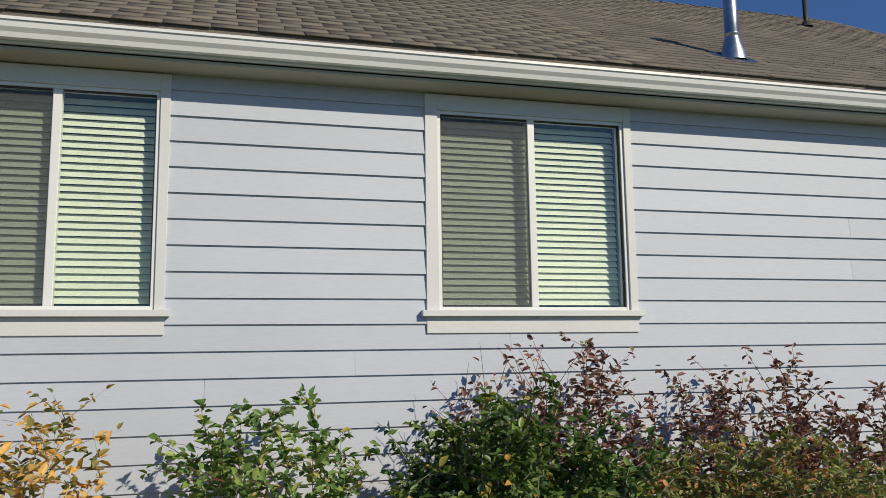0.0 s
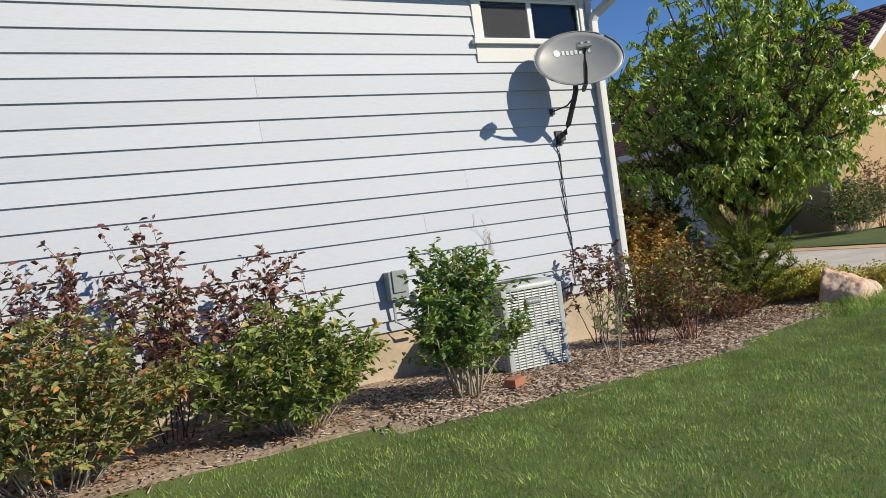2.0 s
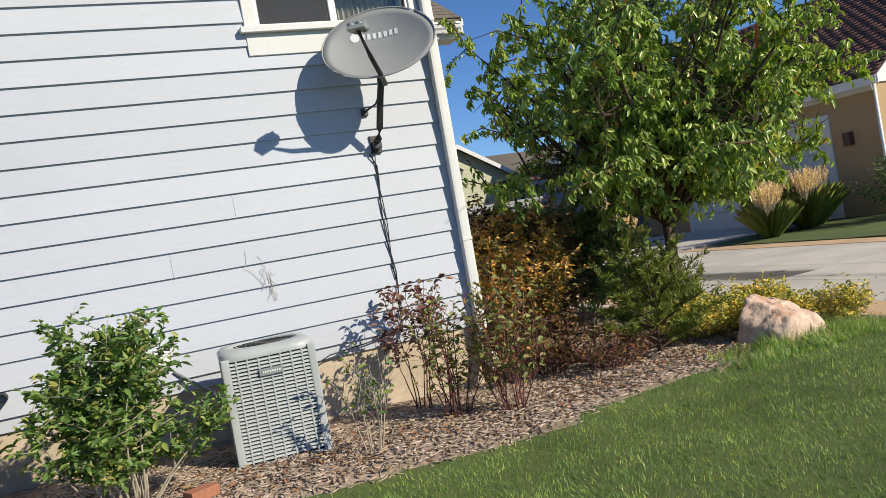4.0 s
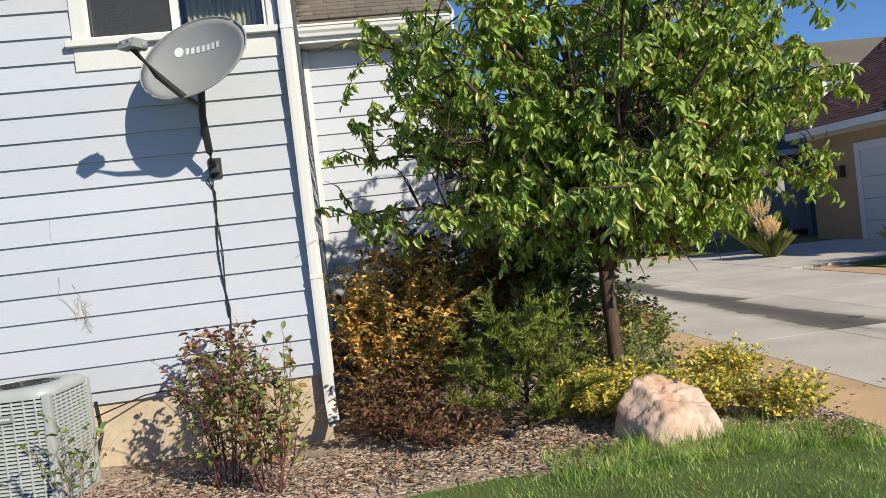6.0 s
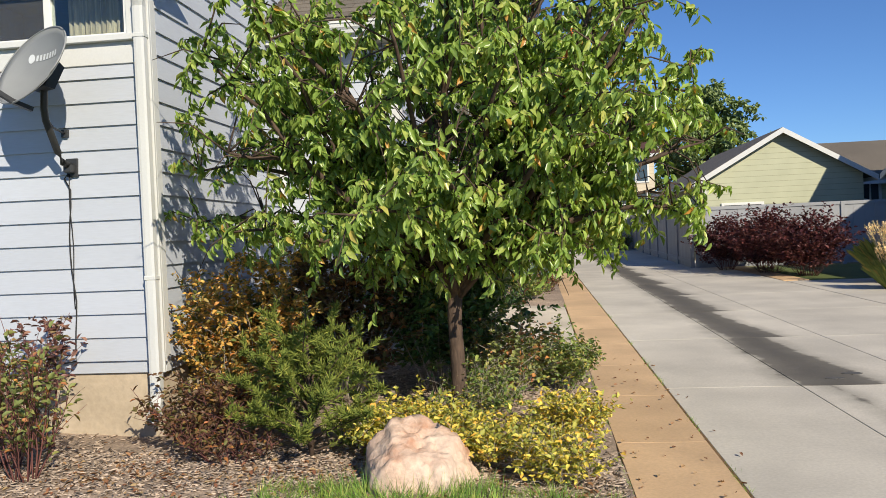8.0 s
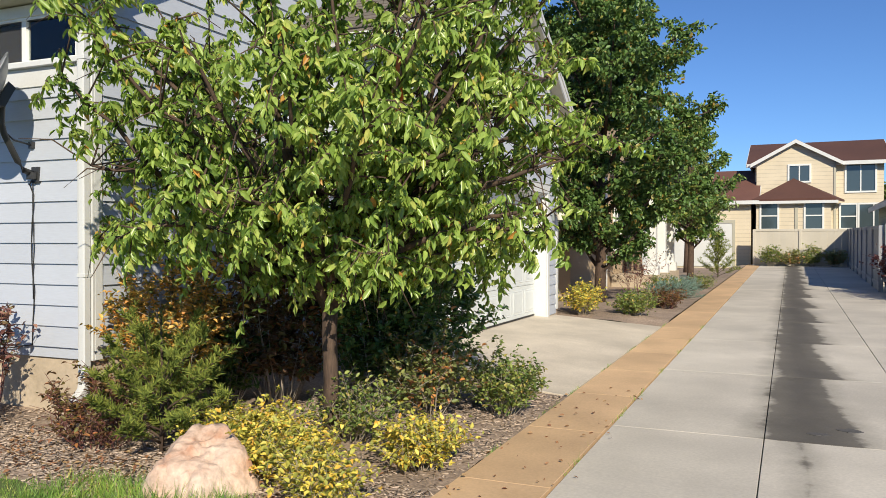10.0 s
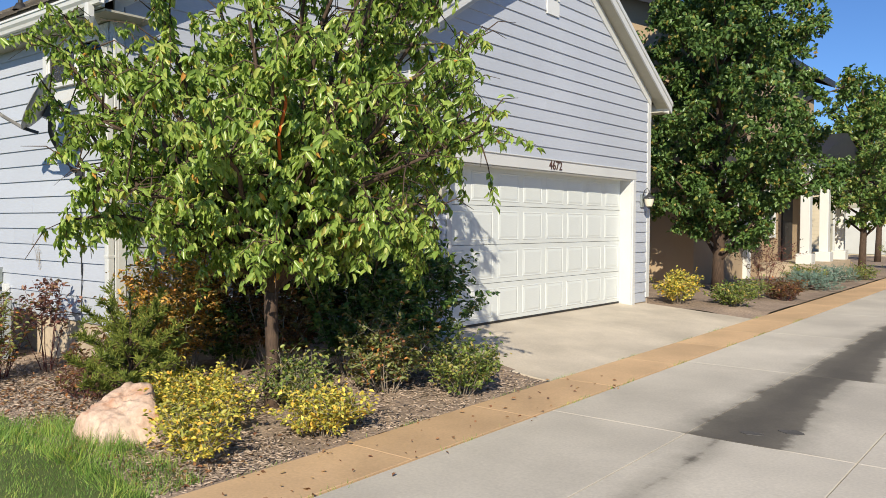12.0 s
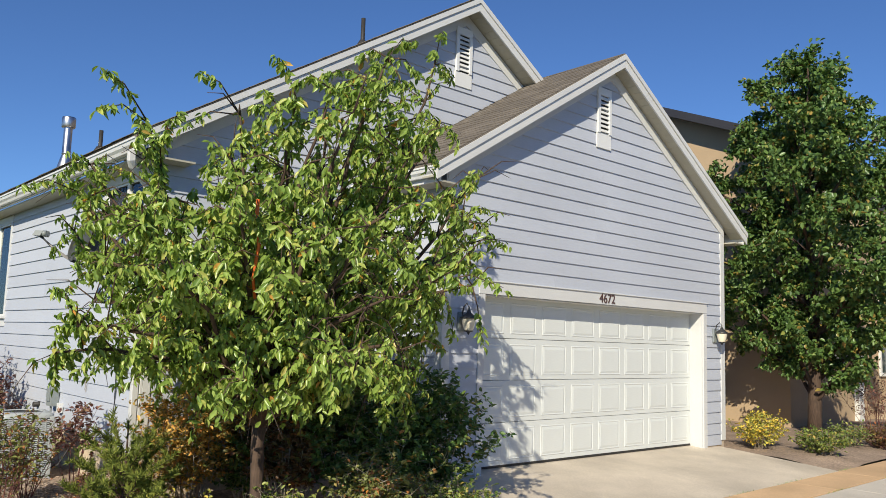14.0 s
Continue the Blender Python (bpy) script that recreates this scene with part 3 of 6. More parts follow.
side_boards(GFRONT, 0.289, 5.85, front_spans, garage_wall, random.Random(11))
side_boards(GSIDE, 0.42, GE_Z - 0.24, lambda z: [(0.03, GX - 0.09)], garage_wall, random.Random(12))
strip("corner_board", GFRONT, GL - 0.026, GL + 0.1, 0.30, GE_Z, 0.0, 0.027, M_TRIM, garage_wall)
strip("corner_board", GFRONT, GR - 0.1, GR + 0.026, 0.36, GE_Z, 0.0, 0.027, M_TRIM, garage_wall)
strip("corner_board", GSIDE, GX - 0.09, GX - 0.002, 0.30, GE_Z - 0.24, 0.0, 0.026, M_TRIM, garage_wall)
strip("corner_board", GSIDE, 0.028, 0.09, 0.6, GE_Z - 0.24, 0.018, 0.03, M_TRIM, garage_wall)
slant("frieze_board", GFRONT, (GL, GE_Z + 0.05), (GM, GE_Z + 0.05 + PITCH * (GM - GL)), 0.17, 0.003, 0.034, M_TRIM, garage_wall)
slant("frieze_board", GFRONT, (GM, GE_Z + 0.05 + PITCH * (GM - GL)), (GR, GE_Z + 0.05), 0.17, 0.003, 0.034, M_TRIM, garage_wall)
strip("door_trim", GFRONT, 3.494, 8.776, 2.44, 2.60, 0.0, 0.032, M_TRIM, garage_wall)
strip("door_trim", GFRONT, 3.47, 8.80, 2.597, 2.612, 0.0, 0.05, M_TRIM, garage_wall)
strip("door_trim", GFRONT, 3.494, 3.60, 0.26, 2.437, 0.0, 0.030, M_TRIM, garage_wall)
strip("door_trim", GFRONT, 8.67, 8.776, 0.26, 2.437, 0.0, 0.030, M_TRIM, garage_wall)
strip("door_jamb", GFRONT, 3.602, 3.614, 0.26, 2.437, -0.26, -0.001, M_TRIM, garage_wall)
strip("door_jamb", GFRONT, 8.656, 8.668, 0.26, 2.437, -0.26, -0.001, M_TRIM, garage_wall)
strip("door_jamb", GFRONT, 3.616, 8.654, 2.425, 2.437, -0.26, -0.001, M_TRIM, garage_wall)
box("foundation", (GX - 0.16, 8.78, -0.1), (GX + 0.004, GR - 0.01, 0.35), M_FOUND, house)
box("foundation", (GX - 0.16, GL + 0.03, -0.1), (GX + 0.004, 3.49, 0.35), M_FOUND, house)


# garage door: four sections of eight raised panels
def garage_door():
    door = tagged(empty("garage_door", (GX - 0.215, (DOOR[0] + DOOR[1]) / 2, DOOR[2])), "closed white sectional double garage door with raised panels", "garage door")
    pl = Plane((0, 0, 0), (0, 1, 0), (1, 0, 0))
    wide, tall = DOOR[1] - DOOR[0] - 0.036, (DOOR[3] - DOOR[2] - 0.012) / 4
    pw = wide / 8
    # one raised panel, bevelled in two steps
    def ring(i, d):
        return [(d, i, i), (d, pw - i, i), (d, pw - i, tall - i * 1.15), (d, i, tall - i * 1.15)]
    rings = ring(0.06, 0.0) + ring(0.070, 0.006) + ring(0.082, 0.001) + ring(0.112, 0.007)
    pf = [(k * 4 + j, k * 4 + (j + 1) % 4, k * 4 + 4 + (j + 1) % 4, k * 4 + 4 + j) for k in range(3) for j in range(4)] + [(12, 13, 14, 15)]
    panel = None
    for s in range(4):
        v0 = 0.012 + s * tall
        sec = strip("section", pl, -wide / 2, wide / 2, v0 + 0.003, v0 + tall - 0.003, -0.04, 0.0, M_DOOR, door)
        for k in range(8):
            if panel is None:
                panel = mesh_ob("panel", rings, pf, M_DOOR, sec)
                first = panel
            else:
                first = new("panel", panel.data)
                first.parent = sec
            first.location = (0.001, -wide / 2 + k * pw, v0)
    strip("bottom_seal", pl, -wide / 2, wide / 2, -0.012, 0.014, -0.035, 0.004, M_BLACKPIPE, door)
    return door


garage_door()


def house_number():
    base = tagged(empty("house_number", (GX + 0.034, 6.05, 2.52)), "dark bronze house number on the white door header", "house number")
    cu = bpy.data.curves.new("digits", "FONT")
    cu.body, cu.size, cu.extrude, cu.align_x, cu.align_y = "4672", 0.185, 0.004, "CENTER", "CENTER"
    cu.materials.append(M_NUMBER)
    t = new("digits", cu)
    t.parent = base
    t.rotation_euler = (radians(90), 0, radians(90))
    t.location = (0.005, 0, 0.0)


house_number()


def lantern(y, z):
    top = tagged(empty("wall_lantern", (GX + 0.03, y, z)), "weathered brass wall lantern with glass shade beside the garage door", "wall lamp", "garage lanterns")
    strip("backplate", Plane((0, 0, 0), (0, 1, 0), (1, 0, 0)), -0.06, 0.06, -0.13, 0.1, -0.008, 0.02, M_BOX, top)
    tube("arm", [(0.01, 0, 0.05), (0.04, 0, 0.16), (0.09, 0, 0.2), (0.13, 0, 0.16), (0.13, 0, 0.1)], 0.009, M_DARKMETAL, top)
    def lathe(name, prof, material):
        n = 12
        v = [(0.13 + r * math.cos(2 * math.pi * k / n), r * math.sin(2 * math.pi * k / n), h) for r, h in prof for k in range(n)]
        f = [(i * n + k, i * n + (k + 1) % n, i * n + n + (k + 1) % n, i * n + n + k) for i in range(len(prof) - 1) for k in range(n)]
        return mesh_ob(name, v, f, material, top, True)
    lathe("cap", [(0.004, 0.13), (0.02, 0.12), (0.03, 0.09), (0.07, 0.06), (0.105, 0.03), (0.1, 0.02), (0.03, 0.02)], M_DARKMETAL)
    lathe("shade", [(0.088, 0.022), (0.08, -0.03), (0.06, -0.1), (0.05, -0.12)], M_LAMPGLASS)
    lathe("base", [(0.055, -0.118), (0.052, -0.13), (0.02, -0.14), (0.008, -0.165), (0.002, -0.168)], M_DARKMETAL)


lantern(9.02, 2.10)
lantern(3.20, 2.10)


def gable_vent(pl, u, v, name="gable_vent"):
    g = tagged(empty(name), "white louvred gable vent on the siding", "vent", "gable vents")
    strip("frame", pl, u - 0.16, u - 0.10, v - 0.30, v + 0.27, 0.015, 0.05, M_VINYL, g)
    strip("frame", pl, u + 0.10, u + 0.16, v - 0.30, v + 0.27, 0.015, 0.05, M_VINYL, g)
    strip("frame", pl, u - 0.16, u + 0.16, v + 0.27, v + 0.38, 0.015, 0.045, M_VINYL, g)
    strip("frame", pl, u - 0.17, u + 0.17, v - 0.52, v - 0.30, 0.015, 0.035, M_VINYL, g)
    strip("backing", pl, u - 0.1, u + 0.1, v - 0.30, v + 0.27, 0.012, 0.02, M_ACDARK, g)
    for k in range(8):
        h = v - 0.28 + k * 0.068
        lo = [pl.at(u - 0.1, h, 0.044), pl.at(u + 0.1, h, 0.044), pl.at(u + 0.1, h + 0.006, 0.048), pl.at(u - 0.1, h + 0.006, 0.048)]
        hi = [pl.at(u - 0.1, h + 0.045, 0.02), pl.at(u + 0.1, h + 0.045, 0.02), pl.at(u + 0.1, h + 0.05, 0.024), pl.at(u - 0.1, h + 0.05, 0.024)]
        vv, ff = hexa(lo, hi)
        mesh_ob("slat", vv, ff, M_VINYL, g)
    return g


gable_vent(GFRONT, 5.95, 5.22)
gable_vent(END, 4.42, 6.08)


# ---- windows ----
def window(k, a, b, c, d, sill, blinds):
    w = tagged(empty("window_%d" % k), "white-trimmed sliding window with closed blinds" if blinds else "small high white-trimmed sliding window with curtain", "window", kind="structure")
    P = SIDE
    ta, tb = W_TRIM[k - 1]
    e = 0.026
    strip("trim", P, ta, a, c, 3.645, 0.0, 0.03, M_TRIM, w)
    strip("trim", P, b, tb, c, 3.645, 0.0, 0.03, M_TRIM, w)
    strip("trim", P, a, b, d, 3.645, 0.0, 0.03, M_TRIM, w)
    strip("sill", P, ta - 0.04, min(tb + 0.035, -0.08), c - 0.045, c, 0.0, 0.075, M_TRIM, w)
    strip("apron", P, ta, tb, sill, c - 0.045, 0.0, 0.028, M_TRIM, w)
    m = (a + b) / 2 - 0.015
    for u0, u1, v0, v1 in ((a, a + e, c, d), (b - e, b, c, d), (a + e, b - e, d - e, d), (a + e, b - e, c, c + e)):
        strip("frame", P, u0, u1, v0, v1, -0.08, 0.014, M_VINYL, w)
    # dark gasket round the sashes
    for u0, u1, v0, v1 in ((a + e, m - 0.03, d - e - 0.008, d - e), (m + 0.03, b - e, d - e - 0.008, d - e), (a + e, a + e + 0.008, c + e, d - e - 0.008), (b - e - 0.008, b - e, c + e, d - e - 0.008)):
        strip("gasket", P, u0, u1, v0, v1, -0.03, 0.004, M_DARKMETAL, w)
    strip("mullion", P, m - 0.028, m + 0.028, c + e, d - e, -0.06, 0.010, M_VINYL, w)
    for u0, u1, dd in ((a + e, m - 0.028, -0.012), (m + 0.028, b - e, -0.016)):
        g = strip("pane", P, u0, u1, c + e, d - e, dd - 0.004, dd, M_GLASS, w)
        g.visible_shadow = False
    strip("screen", P, a + e + 0.008, m - 0.03, c + e, d - e - 0.008, -0.006, -0.004, M_MESH, w)
    # shallow added box behind the glass, painted dark in place of a real room's shade
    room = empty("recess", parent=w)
    strip("back", P, a, b, c, d, -0.62, -0.6, M_ROOM_SHADE, room)
    strip("cheek", P, a - 0.02, a, c, d, -0.6, -0.161, M_ROOM_SHADE, room)
    strip("cheek", P, b, b + 0.02, c, d, -0.6, -0.161, M_ROOM_SHADE, room)
    strip("cheek", P, a, b, d, d + 0.02, -0.6, -0.161, M_ROOM_SHADE, room)
    strip("cheek", P, a, b, c - 0.02, c, -0.6, -0.161, M_ROOM_SHADE, room)
    if blinds:
        n = int((d - c - 0.07) / 0.05)
        first = None
        for i in range(n):
            if first is None:
                lo = [P.at(a + 0.03, -0.002, -0.105), P.at(b - 0.03, -0.002, -0.105), P.at(b - 0.03, 0.0, -0.108), P.at(a + 0.03, 0.0, -0.108)]
                hi = [P.at(a + 0.03, 0.044, -0.130), P.at(b - 0.03, 0.044, -0.130), P.at(b - 0.03, 0.047, -0.133), P.at(a + 0.03, 0.047, -0.133)]
                vv, ff = hexa(lo, hi)
                first = s = mesh_ob("blind_slat", vv, ff, M_BLIND, w)
            else:
                s = new("blind_slat", first.data)
                s.parent = w
            s.location = (0, 0, c + 0.05 + i * 0.05)
    else:
        pts = 40
        vv = []
        for i in range(pts + 1):
            u = m + 0.05 + (b - m - 0.1) * i / pts
            dd = -0.2 + 0.02 * math.sin(i * 1.9)
            vv += [P.at(u, c + 0.02, dd), P.at(u, d - 0.03, dd)]
        mesh_ob("curtain", vv, [(2 * i, 2 * i + 2, 2 * i + 3, 2 * i + 1) for i in range(pts)], M_CURTAIN, w)
    return w


M_MESH = mat("window_mesh", (0.10, 0.10, 0.10), 0.8)
_t = nd(M_MESH, "ShaderNodeBsdfTransparent")
_x = nd(M_MESH, "ShaderNodeMixShader")
_x.inputs[0].default_value = 0.25
lk(M_MESH, _t.outputs[0], _x.inputs[1])
lk(M_MESH, bsdf(M_MESH).outputs[0], _x.inputs[2])
lk(M_MESH, _x.outputs[0], M_MESH.node_tree.nodes["Material Output"].inputs[0])
for k, (a, b, c, d) in enumerate(W_OPEN):
    window(k + 1, a, b, c, d, 1.87 if k < 2 else 2.93, k < 2)


# ---- roofs ----
def deck(name, quad, thick, material, parent):
    """A slab below four points."""
    return mesh_ob(name, *hexa([Vector(p) - Vector((0, 0, thick)) for p in quad], [Vector(p) for p in quad]), material, parent)


def shingle_arrays(low, along, up, length, rise, keep, rnd, course=0.145, tab=0.305):
    """Wedge shingles on a slope: low its lower corner, along and up unit vectors in it. Returns corner arrays, 8 a shingle."""
    low, along, up = np.array(low), np.array(along), np.array(up)
    nor = np.cross(along, up)
    if nor[2] < 0:
        nor = -nor
    out = []
    for r in range(int(rise / course)):
        s = r * course
        off = (r % 2) * tab / 2 - rnd.random() * 0.03
        k = 0
        while k * tab - off < length:
            a0, a1 = max(0.0, k * tab - off), min(length, (k + 1) * tab - off)
            k += 1
            if a1 - a0 < 0.03:
                continue
            p = low + along * (a0 + a1) / 2 + up * s
            if not keep(p, r):
                continue
            g, th = 0.003, rnd.uniform(0.008, 0.014)
            drop = rnd.uniform(-0.004, 0.004)
            q = []
            for d0, d1, aa in ((0, 0, 0), (0, th, 1)):
                for u_, v_ in ((a0 + g, s + drop), (a1 - g, s + drop), (a1 - g, s + course + 0.02), (a0 + g, s + course + 0.02)):
                    h = 0.002 if not aa else (th if v_ < s + course * 0.5 else 0.004)
                    q.append(low + along * u_ + up * v_ + nor * h)
            out.append(q)
    return out


def lay_shingles(parent, low, along, up, length, rise, keep, near, rnd, material):
    cells = shingle_arrays(low, along, up, length, rise, keep, rnd)
    rest, parts = [], 0
    for q in cells:
        if parts < 300 and near(np.mean(q, axis=0)):
            vv, ff = hexa(q[:4], q[4:])
            mesh_ob("shingle", vv, ff, material, parent)
            parts += 1
        else:
            rest.append(q)
    if rest:
        v = np.array(rest).reshape(-1, 3)
        o = (np.arange(len(rest)) * 8)[:, None, None]
        f = (o + np.array(BOXF)[None]).reshape(-1, 4)
        ob = quads("shingles", v, f, material, parent)
        ob["kind"] = "stuff"


def gutter(name, x0, x1, y, z, parent, out=-1):
    """A K-style gutter along x at a fascia, its top at z; out: the way it faces in y."""
    prof = [(0.0, 0.0), (0.0, -0.115), (0.05, -0.115), (0.062, -0.085), (0.085, -0.06), (0.095, -0.02), (0.105, -0.02), (0.105, 0.0), (0.098, 0.0), (0.09, -0.015), (0.08, -0.055), (0.045, -0.108), (0.006, -0.108), (0.006, 0.0)]
    n = len(prof)
    v = [(x, y + out * a, z + b) for x in (x0, x1) for a, b in prof]
    f = [(i, (i + 1) % n, n + (i + 1) % n, n + i) for i in range(n)] + [tuple(range(n)), tuple(range(n, 2 * n))]
    return mesh_ob(name, v, f, M_VINYL, parent)


def rake_trim(x, a, b, parent, wall_x, wide=0.20):
    """Stepped barge board along a rake from a to b (y, z), and its soffit back to the wall."""
    (ya, za), (yb, zb) = a, b
    R = Plane((x, 0, 0), (0, 1, 0), (1, 0, 0))
    slant("barge_board", R, (ya, za - 0.02), (yb, zb - 0.02), 0.075, -0.02, 0.022, M_TRIM, parent)
    slant("barge_board", R, (ya, za - 0.097), (yb, zb - 0.097), wide - 0.08, -0.02, 0.004, M_TRIM, parent)
    n = max(2, int(abs(yb - ya) / 0.115))
    for i in range(n):
        y0, y1 = ya + (yb - ya) * i / n, ya + (yb - ya) * (i + 0.97) / n
        z0, z1 = za + (zb - za) * i / n - wide + 0.02, za + (zb - za) * (i + 0.97) / n - wide + 0.02
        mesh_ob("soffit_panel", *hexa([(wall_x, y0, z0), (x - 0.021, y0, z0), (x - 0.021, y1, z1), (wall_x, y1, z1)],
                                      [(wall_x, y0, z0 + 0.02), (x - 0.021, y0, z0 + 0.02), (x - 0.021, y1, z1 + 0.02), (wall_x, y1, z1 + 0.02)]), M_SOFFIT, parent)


def main_roof():
    roof = empty("roof", parent=house)
    x0, x1 = -14.4, 0.30
    deck("deck", [(x0, EAVE_Y, EAVE_Z), (x1, EAVE_Y, EAVE_Z), (x1, RIDGE_Y, RIDGE_Z), (x0, RIDGE_Y, RIDGE_Z)], 0.05, M_SHINGLE, roof)
    deck("deck", [(x0, RIDGE_Y, RIDGE_Z), (x1, RIDGE_Y, RIDGE_Z), (x1, 9.28, EAVE_Z), (x0, 9.28, EAVE_Z)], 0.05, M_SHINGLE, roof)
    # eave: fascia, gutter, flat soffit
    box("fascia", (x0, EAVE_Y + 0.066, 3.685), (x1 - 0.02, EAVE_Y + 0.105, EAVE_Z - 0.045), M_TRIM, roof)
    gutter("gutter", x0, x1 + 0.05, EAVE_Y + 0.064, EAVE_Z - 0.055, roof)
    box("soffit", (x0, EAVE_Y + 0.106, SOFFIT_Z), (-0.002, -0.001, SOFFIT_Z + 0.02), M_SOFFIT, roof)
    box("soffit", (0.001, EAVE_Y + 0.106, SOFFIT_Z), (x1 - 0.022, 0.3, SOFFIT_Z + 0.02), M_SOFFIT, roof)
    rake_trim(x1, (EAVE_Y + 0.106, EAVE_Z + 0.066), (RIDGE_Y, RIDGE_Z), roof, 0.002)
    rake_trim(x1, (RIDGE_Y, RIDGE_Z), (9.2, EAVE_Z + 0.05), roof, 0.002)
    c = math.hypot(RIDGE_Y - EAVE_Y, RIDGE_Z - EAVE_Z)
    up = (0, (RIDGE_Y - EAVE_Y) / c, (RIDGE_Z - EAVE_Z) / c)
    lay_shingles(roof, (x0, EAVE_Y - 0.02, EAVE_Z - 0.01), (1, 0, 0), up, x1 - x0 + 0.02, c, lambda p, r: p[0] > -12.5,
                 lambda p: -5.6 < p[0] < -1.6, random.Random(21), M_SHINGLE)
    n = int((x1 - x0) / 0.25)
    for k in range(n):
        xa = x0 + k * 0.25
        if xa > -11:
            mesh_ob("ridge_cap", [(xa, RIDGE_Y - 0.13, RIDGE_Z - 0.06), (xa + 0.27, RIDGE_Y - 0.13, RIDGE_Z - 0.07), (xa + 0.27, RIDGE_Y, RIDGE_Z + 0.008), (xa, RIDGE_Y, RIDGE_Z + 0.02),
                                  (xa, RIDGE_Y + 0.13, RIDGE_Z - 0.06), (xa + 0.27, RIDGE_Y + 0.13, RIDGE_Z - 0.07)], [(0, 1, 2, 3), (3, 2, 5, 4)], M_SHINGLE, roof)


main_roof()


def garage_roof():
    roof = empty("roof", parent=house)
    x0, x1 = -1.9, GX + 0.26
    deck("deck", [(x0, GE_L, GE_Z), (x1, GE_L, GE_Z), (x1, GM, GRIDGE_Z), (x0, GM, GRIDGE_Z)], 0.05, M_SHINGLE, roof)
    deck("deck", [(x0, GM, GRIDGE_Z), (x1, GM, GRIDGE_Z), (x1, GE_R, GE_Z), (x0, GE_R, GE_Z)], 0.05, M_SHINGLE, roof)
    rake_trim(x1, (GE_L, GE_Z), (GM, GRIDGE_Z), roof, GX + 0.002)
    rake_trim(x1, (GM, GRIDGE_Z), (GE_R, GE_Z), roof, GX + 0.002)
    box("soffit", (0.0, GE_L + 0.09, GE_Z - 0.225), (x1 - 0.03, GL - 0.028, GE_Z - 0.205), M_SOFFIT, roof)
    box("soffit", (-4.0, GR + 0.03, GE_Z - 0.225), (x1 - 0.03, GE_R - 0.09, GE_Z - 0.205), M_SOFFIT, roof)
    box("fascia", (0.0, GE_L + 0.066, GE_Z - 0.225), (x1 - 0.022, GE_L + 0.086, GE_Z - 0.03), M_TRIM, roof)
    box("fascia", (-4.0, GE_R - 0.086, GE_Z - 0.225), (x1 - 0.022, GE_R - 0.066, GE_Z - 0.03), M_TRIM, roof)
    gutter("gutter", 0.0, x1 - 0.03, GE_L + 0.064, GE_Z - 0.055, roof)
    gutter("gutter", -4.0, x1 - 0.03, GE_R - 0.064, GE_Z - 0.055, roof, 1)
    c = math.hypot(GM - GE_L, GRIDGE_Z - GE_Z)
    up = (0, (GM - GE_L) / c, (GRIDGE_Z - GE_Z) / c)
    lay_shingles(roof, (0.02, GE_L - 0.015, GE_Z - 0.008), (1, 0, 0), up, x1 - 0.02, c, lambda p, r: True, lambda p: p[0] > 0.2, random.Random(22), M_SHINGLE)


garage_roof()


def pipe_vents():
    z = EAVE_Z + PITCH * (0.33 - EAVE_Y)
    p = tagged(empty("flue_pipe", (-4.46, 0.33, z)), "galvanised metal flue pipe with cap on the shingle roof", "flue pipe")
    def lathe(name, prof, material, par, n=20, tilt=0.0):
        v = [(r * math.cos(2 * math.pi * k / n), r * math.sin(2 * math.pi * k / n), h + tilt * r * math.sin(2 * math.pi * k / n)) for r, h in prof for k in range(n)]
        f = [(i * n + k, i * n + (k + 1) % n, i * n + n + (k + 1) % n, i * n + n + k) for i in range(len(prof) - 1) for k in range(n)]
        return mesh_ob(name, v, f, material, par, True)
    lathe("flashing", [(0.20, 0.012), (0.14, 0.02)], M_STEEL, p, tilt=PITCH)
    lathe("cone", [(0.125, -0.04), (0.105, 0.05), (0.075, 0.16), (0.068, 0.19)], M_STEEL, p)
    lathe("pipe", [(0.062, -0.1), (0.062, 0.21), (0.066, 0.215), (0.066, 0.225), (0.062, 0.23), (0.062, 0.66)], M_STEEL, p)
    lathe("cap", [(0.05, 0.62), (0.095, 0.63), (0.1, 0.64), (0.1, 0.78), (0.095, 0.79), (0.09, 0.785), (0.06, 0.80), (0.001, 0.80)], M_STEEL, p)
    for x, y, h, r in ((-2.68, 0.25, 0.30, 0.027), (-1.05, 3.35, 0.42, 0.032)):
        zz = EAVE_Z + PITCH * (y - EAVE_Y)
        q = tagged(empty("vent_pipe", (x, y, zz)), "black plumbing vent pipe with rubber boot on the roof", "vent pipe", "roof vent pipes")
        lathe("pipe", [(r, -0.05), (r, h), (r * 0.8, h), (r * 0.8, h - 0.03)], M_BLACKPIPE, q)
        lathe("boot", [(0.09, -0.01), (0.07, 0.03), (0.045, 0.075), (r + 0.002, 0.08)], M_BLACKPIPE, q)


pipe_vents()


